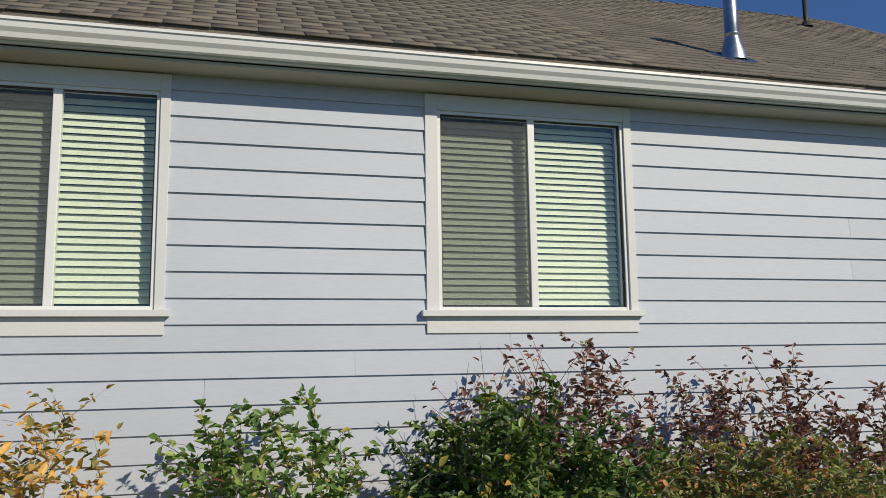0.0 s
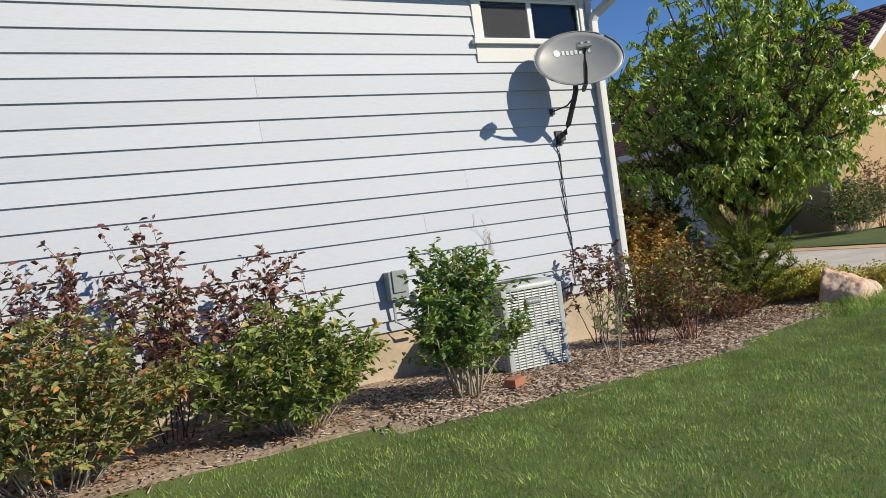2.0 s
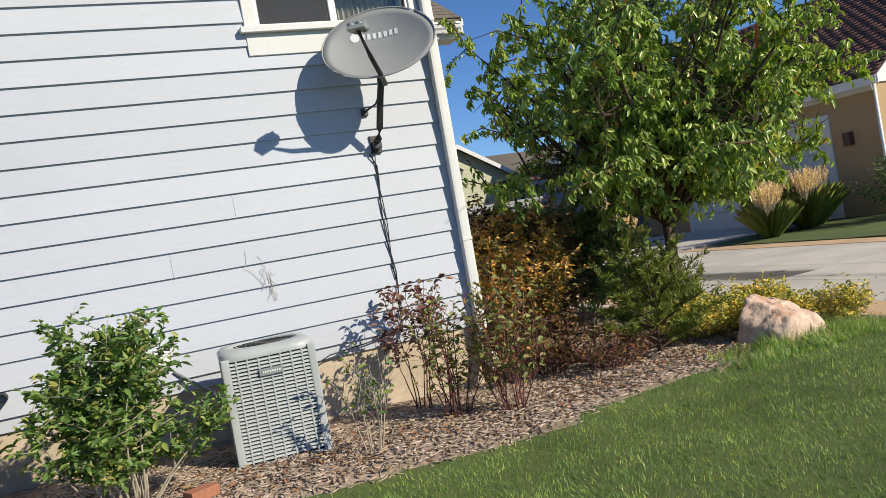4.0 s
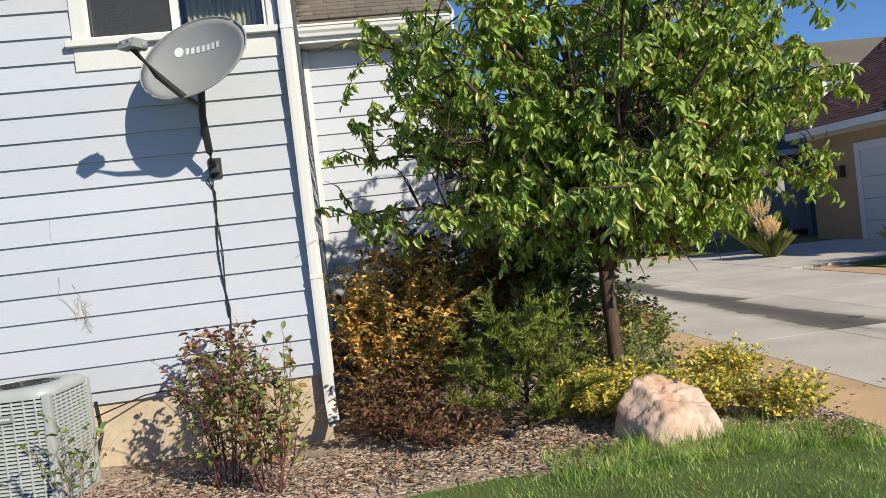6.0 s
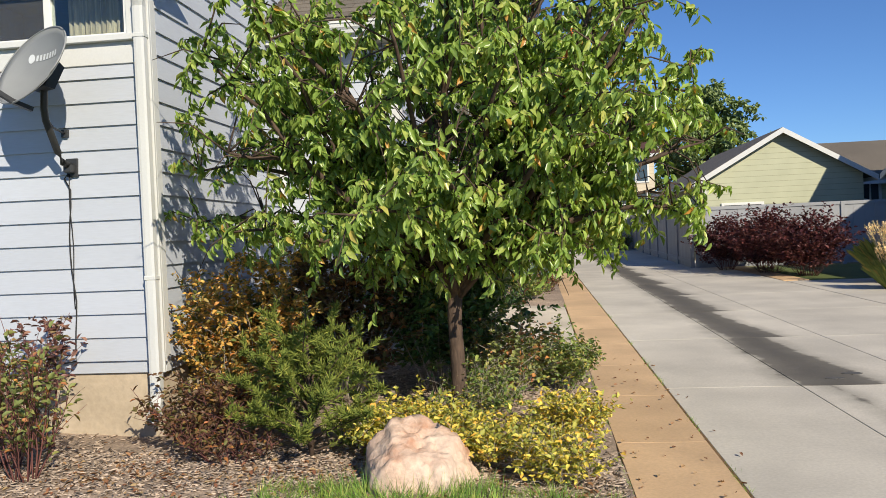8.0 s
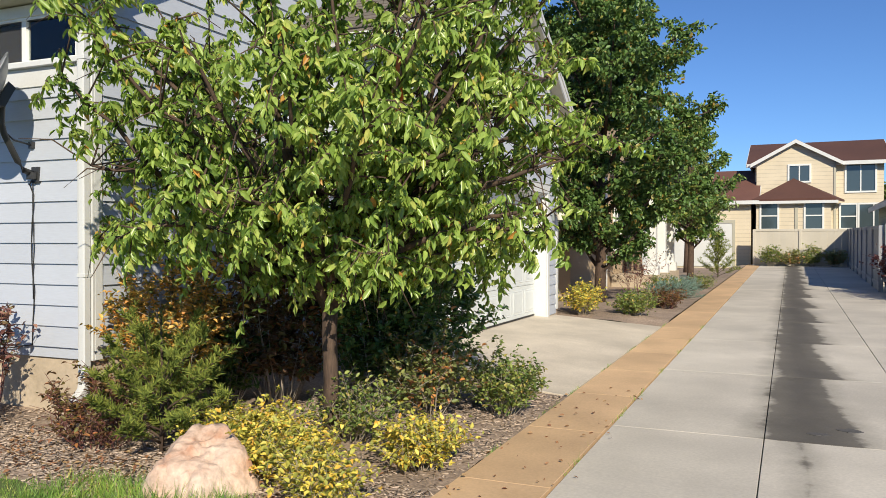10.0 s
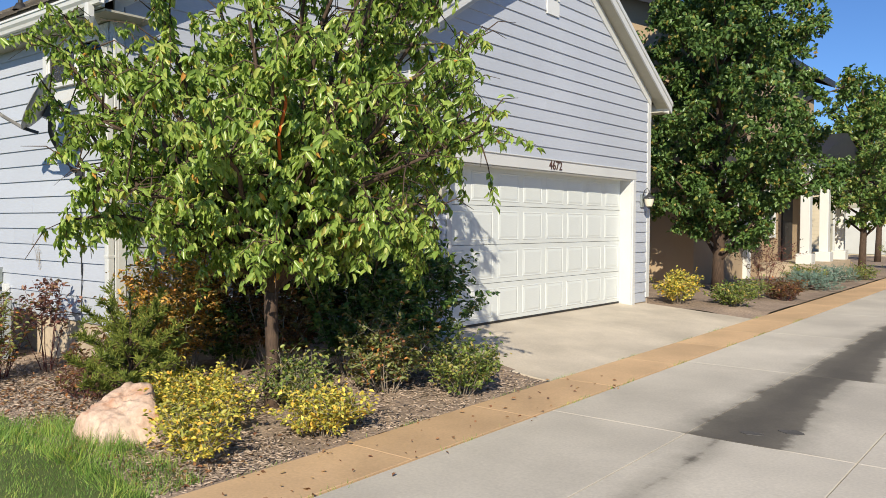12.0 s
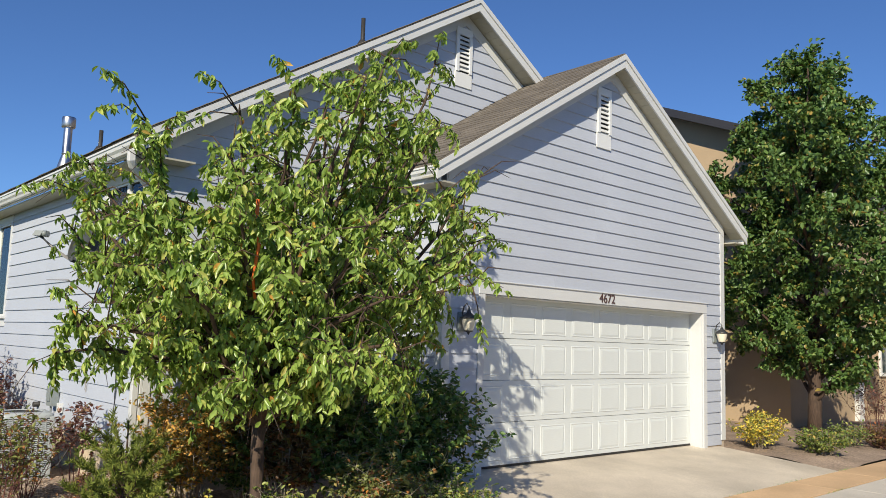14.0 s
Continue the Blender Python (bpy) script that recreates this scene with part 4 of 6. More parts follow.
def downspout():
    d = tagged(empty("downspout", (0.03, 0.05, 0.5)), "white rectangular metal downspout at the house corner", "downspout")
    d.location = (0, 0, 0)
    pts = [(0.17, -0.35, 3.72), (0.17, -0.35, 3.60), (0.13, -0.31, 3.55), (-0.005, -0.10, 3.40), (-0.022, -0.068, 3.33), (-0.022, -0.068, 0.42), (-0.02, -0.085, 0.36), (-0.01, -0.19, 0.27)]
    v, f = [], []
    for i, p in enumerate(pts):
        p = Vector(p)
        a, b = Vector(pts[max(0, i - 1)]), Vector(pts[min(len(pts) - 1, i + 1)])
        t = (b - a).normalized()
        s = Vector((1, 0, 0))
        s = (s - t * s.dot(t)).normalized()
        u = t.cross(s)
        ring = [(-0.04, -0.028), (-0.02, -0.032), (0.02, -0.032), (0.04, -0.028), (0.04, 0.028), (0.02, 0.032), (-0.02, 0.032), (-0.04, 0.028)]
        v += [p + s * q + u * r for q, r in ring]
    for i in range(len(pts) - 1):
        f += [(i * 8 + k, i * 8 + (k + 1) % 8, i * 8 + 8 + (k + 1) % 8, i * 8 + 8 + k) for k in range(8)]
    mesh_ob("spout", v, f, M_TRIM, d)
    for z in (3.1, 1.3):
        strip("strap", SIDE, -0.066, 0.022, z, z + 0.03, 0.027, 0.104, M_TRIM, d)


downspout()


# ---- paving ----
def paving():
    alley = tagged(empty("road"), "worn concrete alley with joints and dark water stains", "road", kind="structure")
    rows = [1.79 + 3.0 * k for k in range(-6, 13)]
    for xa, xb in ((3.97, 5.16), (5.16, 6.36), (6.36, 8.5)):
        for a, b in zip(rows[:-1], rows[1:]):
            slab("slab", xa, xb, a, b, lambda x, y: alley_z(y), M_CONC, alley)
    for xa, xb, ya, yb in ((8.5, 13.15, 8.0, 13.4),):
        slab("slab", xa, xb, ya, yb, lambda x, y: alley_z(y) + 0.004, M_CONC, alley)
    walk_way = tagged(empty("pavement"), "orange-tinted concrete strip along the alley", "pavement", kind="structure")
    y = -12.2
    while y < 38:
        slab("slab", 3.33, 3.955, y, y + 1.52, lambda x, yy: alley_z(yy) + 0.006, M_ORANGE, walk_way, 0.0022)
        y += 1.52
    y = -12.2
    while y < 36:
        if not (6.6 < y < 13.3):
            slab("slab", 8.52, 9.1, y, y + 1.52, lambda x, yy: alley_z(yy) + 0.006, M_ORANGE, walk_way, 0.0022)
        y += 1.52
    apron = tagged(empty("driveway"), "short sloping concrete apron before the garage door", "driveway", kind="structure")
    top = lambda x, y: 0.285 + (alley_z(y) + 0.004 - 0.285) * max(0, min(1, (x - 1.30) / 2.01))
    for ya, yb in ((2.82, 9.18),):
        slab("slab", 1.12, 3.315, ya, yb, top, M_APRON, apron, 0.004, 0.25)


paving()
for i, (px, py) in enumerate(((5.56, 2.12), (5.80, 2.33))):
    rn = random.Random(300 + i)
    pts = [(px + (0.05 + 0.07 * rn.random()) * math.cos(k * 0.449), py + (0.03 + 0.05 * rn.random()) * math.sin(k * 0.449), alley_z(py) + 0.004) for k in range(14)]
    pts += [(x, y, z - 0.006) for x, y, z in pts]
    tagged(mesh_ob("tar_patch", pts, [tuple(range(14))] + [(k, (k + 1) % 14, 14 + (k + 1) % 14, 14 + k) for k in range(14)], M_TAR), "small dark tar patch on the concrete", "tar patch", "tar patches", "structure")
side_lawn = tagged(sheet("lawn_across", list(np.arange(9.12, 13.2, 0.4)), list(np.arange(-12, 8.0, 0.5)), lambda x, y: 0.03 + bumpy(x, y), M_TURF), "green lawn across the alley", "lawn", kind="structure")
side_lawn = tagged(sheet("lawn_across", list(np.arange(9.12, 13.2, 0.4)), list(np.arange(10.4, 19.4, 0.5)), lambda x, y: 0.0 + bumpy(x, y), M_TURF, lambda x, y: y > 13.45), "green lawn before the fence", "lawn", kind="structure")


# ---- things by the side wall ----
def air_conditioner():
    s, h = 0.585, 0.745
    base = tagged(empty("air_conditioner", (-1.875, -0.622, 0.135)), "grey louvred outdoor air conditioner unit with rounded top, on the mulch", "air conditioner")
    base.rotation_euler = (0, 0, radians(-6))
    q = s / 2
    box("pan", (-q, -q, 0), (q, q, 0.04), M_AC, base, 0.01)
    box("coil", (-q + 0.03, -q + 0.03, 0.04), (q - 0.03, q - 0.03, h - 0.05), M_ACDARK, base)
    for sx in (-1, 1):
        for sy in (-1, 1):
            box("post", (sx * q - (0.05 if sx > 0 else 0), sy * q - (0.05 if sy > 0 else 0), 0.035), (sx * q + (0.05 if sx < 0 else 0), sy * q + (0.05 if sy < 0 else 0), h - 0.03), M_AC, base, 0.012)
    bar = slat = None
    for side in range(4):
        m = Matrix.Rotation(math.pi / 2 * side, 4, "Z")
        for k in range(28):
            if slat is None:
                lo = [(-q + 0.05, -q + 0.018, 0), (q - 0.05, -q + 0.018, 0), (q - 0.05, -q + 0.002, -0.004), (-q + 0.05, -q + 0.002, -0.004)]
                hi = [(x, y + 0.004, z + 0.011) for x, y, z in lo]
                slat = o = mesh_ob("louvre", *hexa(lo, hi), M_AC, base)
            else:
                o = new("louvre", slat.data)
                o.parent = base
            o.matrix_local = m @ Matrix.Translation((0, 0, 0.06 + k * 0.0228))
        for k in range(7):
            if bar is None:
                bar = o = box("rib", (-0.0055, -q + 0.001, 0.045), (0.0055, -q + 0.014, h - 0.05), M_AC, base, 0.003)
            else:
                o = new("rib", bar.data)
                o.parent = base
            o.matrix_local = m @ Matrix.Translation(((k - 3) * 0.068, 0, 0))
    # rounded top with a round fan opening
    n = 48
    prof = []
    for i in range(n):
        w = 2 * math.pi * i / n
        c, d = math.cos(w), math.sin(w)
        k = (abs(c) ** 6 + abs(d) ** 6) ** (-1 / 6)
        prof.append((c * k, d * k, c, d))
    rings = [[(a * (q + 0.004), b * (q + 0.004), h - 0.05) for a, b, c, d in prof], [(a * (q + 0.006), b * (q + 0.006), h - 0.015) for a, b, c, d in prof],
             [(a * (q - 0.02), b * (q - 0.02), h + 0.008) for a, b, c, d in prof], [(c * 0.225, d * 0.225, h + 0.016) for a, b, c, d in prof],
             [(c * 0.215, d * 0.215, h + 0.01) for a, b, c, d in prof], [(c * 0.213, d * 0.213, h - 0.05) for a, b, c, d in prof]]
    v = [p for r in rings for p in r]
    f = [(r * n + i, r * n + (i + 1) % n, r * n + n + (i + 1) % n, r * n + n + i) for r in range(5) for i in range(n)]
    mesh_ob("top_cover", v, f, M_AC, base, True)
    for r in (0.05, 0.085, 0.12, 0.155, 0.19):
        pts = [(r * math.cos(2 * math.pi * i / 28), r * math.sin(2 * math.pi * i / 28), h + 0.006) for i in range(29)]
        tube("guard_ring", pts, 0.003, M_DARKMETAL, base, 5)
    for i in range(6):
        w = math.pi * i / 6
        tube("guard_spoke", [(-0.215 * math.cos(w), -0.215 * math.sin(w), h + 0.004), (0.215 * math.cos(w), 0.215 * math.sin(w), h + 0.004)], 0.003, M_DARKMETAL, base, 5)
    bm = bmesh.new()
    bmesh.ops.create_cone(bm, segments=20, radius1=0.055, radius2=0.045, depth=0.05, cap_ends=True)
    me = bpy.data.meshes.new("fan_motor")
    bm.to_mesh(me)
    bm.free()
    me.materials.append(M_BOX)
    o = new("fan_motor", me)
    o.parent = base
    o.location = (0, 0, h - 0.02)
    badge = box("badge", (-0.075, -q - 0.012, h - 0.17), (0.075, -q - 0.001, h - 0.125), M_BOX, base, 0.012)
    for k in range(8):
        box("badge_mark", (-0.055 + k * 0.0145, -q - 0.0145, h - 0.153), (-0.046 + k * 0.0145, -q - 0.0125, h - 0.142), M_MARK, base)
    tube("refrigerant_line", [(0.2, q - 0.01, 0.12), (0.24, q + 0.08, 0.16), (0.26, q + 0.16, 0.3), (0.2, q + 0.26, 0.5)], 0.014, M_CABLE, base)
    tube("conduit", [(-0.2, q - 0.01, 0.35), (-0.3, q + 0.1, 0.4), (-0.45, q + 0.22, 0.5), (-0.6, q + 0.25, 0.62)], 0.012, M_BOX, base)


air_conditioner()


def meter_box():
    b = tagged(empty("disconnect_box", (-2.70, -0.02, 0.98)), "grey electrical disconnect box on the siding", "electrical box")
    box("case", (-0.09, -0.10, -0.11), (0.09, 0.0, 0.13), M_BOX, b, 0.008)
    box("cover", (-0.062, -0.115, -0.05), (0.062, -0.101, 0.14), M_BOX, b, 0.006)
    tube("conduit", [(-0.05, -0.05, -0.1), (-0.05, -0.05, -0.3), (0.05, -0.09, -0.38), (0.2, -0.12, -0.36)], 0.013, M_BOX, b)
    o = tagged(empty("outlet_box", (-2.47, -0.02, 0.86)), "small white weatherproof outlet box on the siding", "outlet")
    box("case", (-0.05, -0.05, -0.06), (0.05, 0.0, 0.06), M_VINYL, o, 0.008)
    d = tagged(empty("drain_pipe", (-3.47, 0, 0.83)), "short black pipe stub through the siding", "pipe")
    v, f = [], []
    n = 16
    for r, y in ((0.035, 0.02), (0.035, -0.09), (0.029, -0.09), (0.029, 0.0)):
        v += [(r * math.cos(2 * math.pi * k / n), y, r * math.sin(2 * math.pi * k / n)) for k in range(n)]
    f = [(i * n + k, i * n + (k + 1) % n, i * n + n + (k + 1) % n, i * n + n + k) for i in range(3) for k in range(n)]
    mesh_ob("stub", v, f, M_BLACKPIPE, d, True)


meter_box()


def satellite_dish():
    top = tagged(empty("satellite_dish", (-0.62, -0.02, 2.15)), "grey oval satellite dish on a black mast bolted to the siding", "satellite dish")
    C = Vector((0.0, -0.41, 0.685))
    el = radians(26)
    N = Vector((-0.50 * math.cos(el), -0.866 * math.cos(el), math.sin(el)))
    S = Vector((0.866, -0.50, 0))
    U = N.cross(S) * -1
    if U.z < 0:
        U = -U
    n, rings = 48, 9
    v, f = [], []
    for layer, off in ((0, 0.0), (1, -0.006)):
        for r in range(rings):
            t = r / (rings - 1)
            for k in range(n):
                w = 2 * math.pi * k / n
                d = 0.10 * t * t - 0.10
                v.append(C + S * (0.425 * t * math.cos(w)) + U * (0.31 * t * math.sin(w)) + N * (d + 0.1 + off - 0.05))
    L = rings * n
    for layer in range(2):
        for r in range(rings - 1):
            for k in range(n):
                o = layer * L + r * n
                f.append((o + k, o + (k + 1) % n, o + n + (k + 1) % n, o + n + k))
    o = (rings - 1) * n
    f += [(o + k, o + (k + 1) % n, L + o + (k + 1) % n, L + o + k) for k in range(n)]
    me = bpy.data.meshes.new("reflector")
    me.from_pydata([tuple(p) for p in v], [], f)
    bm = bmesh.new()
    bm.from_mesh(me)
    bmesh.ops.remove_doubles(bm, verts=bm.verts, dist=0.0005)
    bmesh.ops.recalc_face_normals(bm, faces=bm.faces)
    bm.to_mesh(me)
    bm.free()
    me.materials.append(M_DISH)
    me.shade_smooth()
    ob = new("reflector", me)
    ob.parent = top
    rim = [(C + S * (0.427 * math.cos(2 * math.pi * k / 48)) + U * (0.312 * math.sin(2 * math.pi * k / 48)) + N * 0.048, 0.006) for k in range(49)]
    vv, ff = tube_data([rim], 6)
    mesh_ob("rim", vv, ff, M_DISH, top, True)
    lnb = Vector((-0.31, -0.84, 0.70))
    low = C - U * 0.30 + N * 0.05
    vv, ff = tube_data([[(C - U * 0.28 - N * 0.09, 0.022), (low, 0.022), (low.lerp(lnb, 0.5) - U * 0.02, 0.021), (lnb, 0.02)]], 4)
    mesh_ob("feed_arm", vv, ff, M_DARKMETAL, top)
    d = (C - lnb).normalized()
    sx = Vector((-d.y, d.x, 0)).normalized()
    for q in (-0.03, 0.03):
        a = lnb + sx * q + U * 0.02
        vv, ff = tube_data([[(a - d * 0.05, 0.022), (a + d * 0.03, 0.026), (a + d * 0.035, 0.034), (a + d * 0.07, 0.034), (a + d * 0.072, 0.028)]], 12)
        mesh_ob("feed_horn", vv, ff, M_BOX, top, True)
    mesh_ob("feed_body", *hexa([lnb + sx * p + d * q_ - U * 0.012 for p, q_ in ((-0.062, -0.05), (0.062, -0.05), (0.062, 0.03), (-0.062, 0.03))],
                               [lnb + sx * p + d * q_ + U * 0.05 for p, q_ in ((-0.062, -0.05), (0.062, -0.05), (0.062, 0.03), (-0.062, 0.03))]), M_BOX, top)
    vv, ff = tube_data([[(Vector(p), 0.026) for p in ((-0.02, -0.03, 0.03), (-0.02, -0.11, 0.05), (-0.02, -0.17, 0.12), (-0.02, -0.30, 0.34), (-0.01, -0.33, 0.42), (0.0, -0.33, 0.58), (0.0, -0.33, 0.66))]], 12)
    mesh_ob("mast", vv, ff, M_DARKMETAL, top, True)
    mesh_ob("back_bracket", *hexa([C - N * 0.13 + S * p - U * 0.1 for p in (-0.1, 0.1)] + [C - N * 0.06 + S * p - U * 0.12 for p in (0.1, -0.1)],
                                  [C - N * 0.13 + S * p + U * 0.08 for p in (-0.1, 0.1)] + [C - N * 0.06 + S * p + U * 0.1 for p in (0.1, -0.1)]), M_DARKMETAL, top)
    box("foot_plate", (-0.06, -0.012, -0.05), (0.03, 0.012, 0.09), M_DARKMETAL, top, 0.006)
    box("foot_clamp", (-0.05, -0.07, -0.02), (0.015, -0.014, 0.04), M_DARKMETAL, top, 0.01)
    tube("stay", [(-0.06, -0.012, 0.28), (-0.03, -0.2, 0.30), (-0.02, -0.30, 0.36)], 0.008, M_DARKMETAL, top)
    box("stay_foot", (-0.085, -0.02, 0.25), (-0.035, 0.012, 0.31), M_DARKMETAL, top, 0.005)
    # printed mark: a disc and short bars, laid on the face
    def on_face(a, b, lift=0.003):
        t = math.hypot(a / 0.425, b / 0.31)
        return C + S * a + U * b + N * (0.10 * t * t - 0.05 + lift)
    pts = [on_face(-0.185 + 0.034 * math.cos(2 * math.pi * k / 20), 0.125 + 0.034 * math.sin(2 * math.pi * k / 20), 0.004) for k in range(20)]
    mesh_ob("printed_mark", pts, [tuple(range(20))], M_MARK, top)
    for k in range(7):
        a = -0.135 + k * 0.042
        pts = [on_face(a, 0.105, 0.004), on_face(a + 0.026, 0.105, 0.004), on_face(a + 0.026, 0.148, 0.004), on_face(a, 0.148, 0.004)]
        mesh_ob("printed_mark", pts, [(0, 1, 2, 3)], M_MARK, top)
    c = tagged(empty("cable"), "black coaxial cable down the siding from the dish", "cable")
    rn = random.Random(3)
    line = [(-0.66, -0.045, 2.12), (-0.70, -0.03, 2.09)] + [(-0.67 + 0.016 * math.sin(z * 7) + rn.uniform(-0.004, 0.004), -0.027, z) for z in np.arange(2.0, 0.75, -0.12)] + [(-0.68, -0.028, 0.70), (-0.95, -0.03, 0.66), (-1.3, -0.05, 0.63), (-1.6, -0.2, 0.55)]
    tube("coax", line, 0.0055, M_CABLE, c, 6)
    tube("coax", [(-0.655, -0.035, 2.12)] + [(-0.662 + 0.008 * math.sin(z * 9), -0.027, z) for z in np.arange(2.0, 1.0, -0.15)], 0.004, M_CABLE, c, 6)


satellite_dish()


def dried_vine():
    top = tagged(empty("dried_vine", (-1.68, -0.024, 1.2)), "thin dried brown vine clinging to the siding", "vine")
    rn = random.Random(17)
    paths = []
    for i in range(9):
        p = Vector((rn.uniform(-0.06, 0.08), 0, rn.uniform(-0.12, 0.05)))
        line = [(p.copy(), 0.0016)]
        for _ in range(rn.randint(5, 9)):
            p += Vector((rn.uniform(-0.03, 0.03), 0, rn.uniform(0.01, 0.055)))
            line.append((Vector((p.x, rn.uniform(-0.005, 0.003), p.z)), 0.0013))
        paths.append(line)
    mesh_ob("tendrils", *tube_data(paths, 4), M_STEM, top)


dried_vine()


def boulder():
    bm = bmesh.new()
    bmesh.ops.create_icosphere(bm, subdivisions=5, radius=1.0)
    rn = random.Random(8)
    planes = [((0.14, -0.22, 0.96), 0.52), ((-0.96, -0.25, 0.14), 0.74), ((0.06, -0.95, 0.30), 0.70), ((0.80, -0.25, 0.55), 0.70), ((-0.62, -0.78, 0.05), 0.84), ((0.75, -0.65, 0.10), 0.82), ((0.5, 0.8, 0.4), 0.72), ((-0.5, 0.8, 0.3), 0.7), ((0.97, 0.1, 0.2), 0.88), ((-0.5, -0.3, 0.8), 0.66)]
    cleft = Vector((0.25, 0.35, 0.9)).normalized()
    for vt in bm.verts:
        d = vt.co.normalized()
        r = 1.0
        for p, h in planes:
            pv = Vector(p).normalized()
            c = d.dot(pv)
            if c > 0.05:
                r = min(r, h / c)
        r += 0.03 * noise.noise(d * 2.3) + 0.025 * noise.noise(d * 6) + 0.014 * noise.noise(d * 15) - 0.05 * max(0.0, 0.12 - abs(noise.noise(d * 2.1 + Vector((3, 1, 2))))) / 0.12
        r -= 0.035 * max(0.0, 1 - abs(d.dot(cleft) - 0.22 - 0.06 * noise.noise(d * 3)) / 0.035)
        vt.co = Vector((d.x * r * 0.41, d.y * r * 0.40, d.z * r * 0.60))
    me = bpy.data.meshes.new("boulder")
    bm.to_mesh(me)
    bm.free()
    m = mat("pink_sandstone", (0.55, 0.36, 0.26), 0.9)
    v = coords(m)
    a = noise_tex(m, v, 4, 6)
    b = noise_tex(m, v, 28, 5)
    col = ramp(m, a, [(0.3, (0.50, 0.27, 0.17)), (0.42, (0.63, 0.44, 0.33)), (0.7, (0.70, 0.55, 0.44))])
    col = mix(m, 1.0, col, ramp(m, b, [(0.3, (0.78,) * 3), (0.65, (1.08,) * 3)]), "MULTIPLY")
    lk(m, col, bsdf(m).inputs["Base Color"])
    bump(m, b, 0.7, 0.012)
    me.materials.append(m)
    me.shade_smooth()
    ob = tagged(new("boulder", me), "pale pink sandstone boulder at the edge of the bed", "rock")
    ob.location = (2.09, -1.12, 0.05)


boulder()


def loose_brick():
    ob = box("brick", (-0.09, -0.045, 0), (0.09, 0.045, 0.06), M_BRICK, None, 0.006)
    ob.location, ob.rotation_euler = (-2.47, -1.30, ground_z(-2.47, -1.3) + 0.012), (0.05, 0.02, 0.5)
    tagged(ob, "red clay brick lying on the mulch", "brick")


loose_brick()


# ---- plants ----
def unit(rn):
    while True:
        p = np.array([rn.uniform(-1, 1) for _ in range(3)])
        l = np.linalg.norm(p)
        if 0.05 < l < 1:
            return p / l


def bend_path(a, b, r0, r1, rn, sag=0.15, steps=6, rise=0.0):
    """A gently bent branch from a to b."""
    a, b = Vector(a), Vector(b)
    d = (b - a).length
    k = Vector((rn.uniform(-1, 1), rn.uniform(-1, 1), rn.uniform(-0.5, 1))) * sag * d + Vector((0, 0, rise * d))
    out = []
    for i in range(steps + 1):
        t = i / steps
        p = a.lerp(b, t) + k * (4 * t * (1 - t)) * 0.5 + Vector((rn.uniform(-1, 1), rn.uniform(-1, 1), rn.uniform(-1, 1))) * 0.012 * d * (0 < i < steps)
        out.append((p, r0 + (r1 - r0) * t))
    return out


def plant(name, label, category, x, y, group=""):
    return tagged(empty(name, (x, y, ground_z(x, y))), label, category, group)


def shrub(name, label, x, y, height, rx, ry, leaves, leaf, palette, stem, seed, stems=14, open_base=0.1, droop=0.0, upright=0.3, ragged=0.35, group="", z=None, radius=0.006, clump=9, wild=1.0):
    """Stems from one base, side twigs, and leaves along the twigs. height over the ground; rx, ry half widths; leaf: (length, width)."""
    rn = random.Random(seed)
    top = plant(name, label, "shrub", x, y, group)
    if z is not None:
        top.location.z = z
    paths, spots = [], []
    for i in range(stems):
        w = 2 * math.pi * (i + rn.random()) / stems
        q = math.sqrt(rn.random())
        h = height * (1 - ragged * rn.random()) * (1 - 0.45 * q * q)
        tip = Vector((math.cos(w) * rx * q, math.sin(w) * ry * q, h))
        foot = Vector((math.cos(w) * rx * 0.18, math.sin(w) * ry * 0.18, -0.03))
        p = bend_path(foot, tip, radius, radius * 0.35, rn, 0.12, 7)
        paths.append(p)
        for k in range(2, 8):
            b = p[k][0]
            if b.z < height * open_base:
                continue
            for _ in range(2):
                d = Vector(unit(rn))
                d.z = abs(d.z) * 0.7 + upright
                L = rn.uniform(0.09, 0.22) * wild * (1 + 0.35 * height)
                e = b + Vector((d.x * L * (0.5 + rx), d.y * L * (0.5 + ry), d.z * L * 0.75))
                paths.append([(b, radius * 0.45), (b.lerp(e, 0.5) + Vector((0, 0, 0.01)), radius * 0.35), (e, radius * 0.2)])
                spots.append((b, e))
        spots.append((p[6][0], p[7][0]))
        spots.append((p[5][0], p[6][0]))
    v, f = tube_data(paths, 4)
    mesh_ob("stems", v, f, stem, top, True)
    at, way, face = [], [], []
    per = max(1, leaves // len(spots))
    for b, e in spots:
        ax = (e - b)
        for _ in range(per):
            t = rn.uniform(0.15, 1.08)
            p = b + ax * t
            d = unit(rn) * 0.9 + np.array(ax.normalized()) * 0.45
            d[2] = d[2] * 0.6 + 0.1 - droop
            at.append(np.array(p) + unit(rn) * 0.02)
            way.append(d)
            face.append(np.array([0, 0, 1.0]) + unit(rn) * 0.8)
    n = len(at)
    g = np.random.RandomState(seed)
    L = leaf[0] * 1.08 * g.uniform(0.6, 1.25, n)
    ob = leaf_mesh("leaves", np.array(at), np.array(way), np.array(face), L, L * leaf[1] / leaf[0], palette, top)
    return top


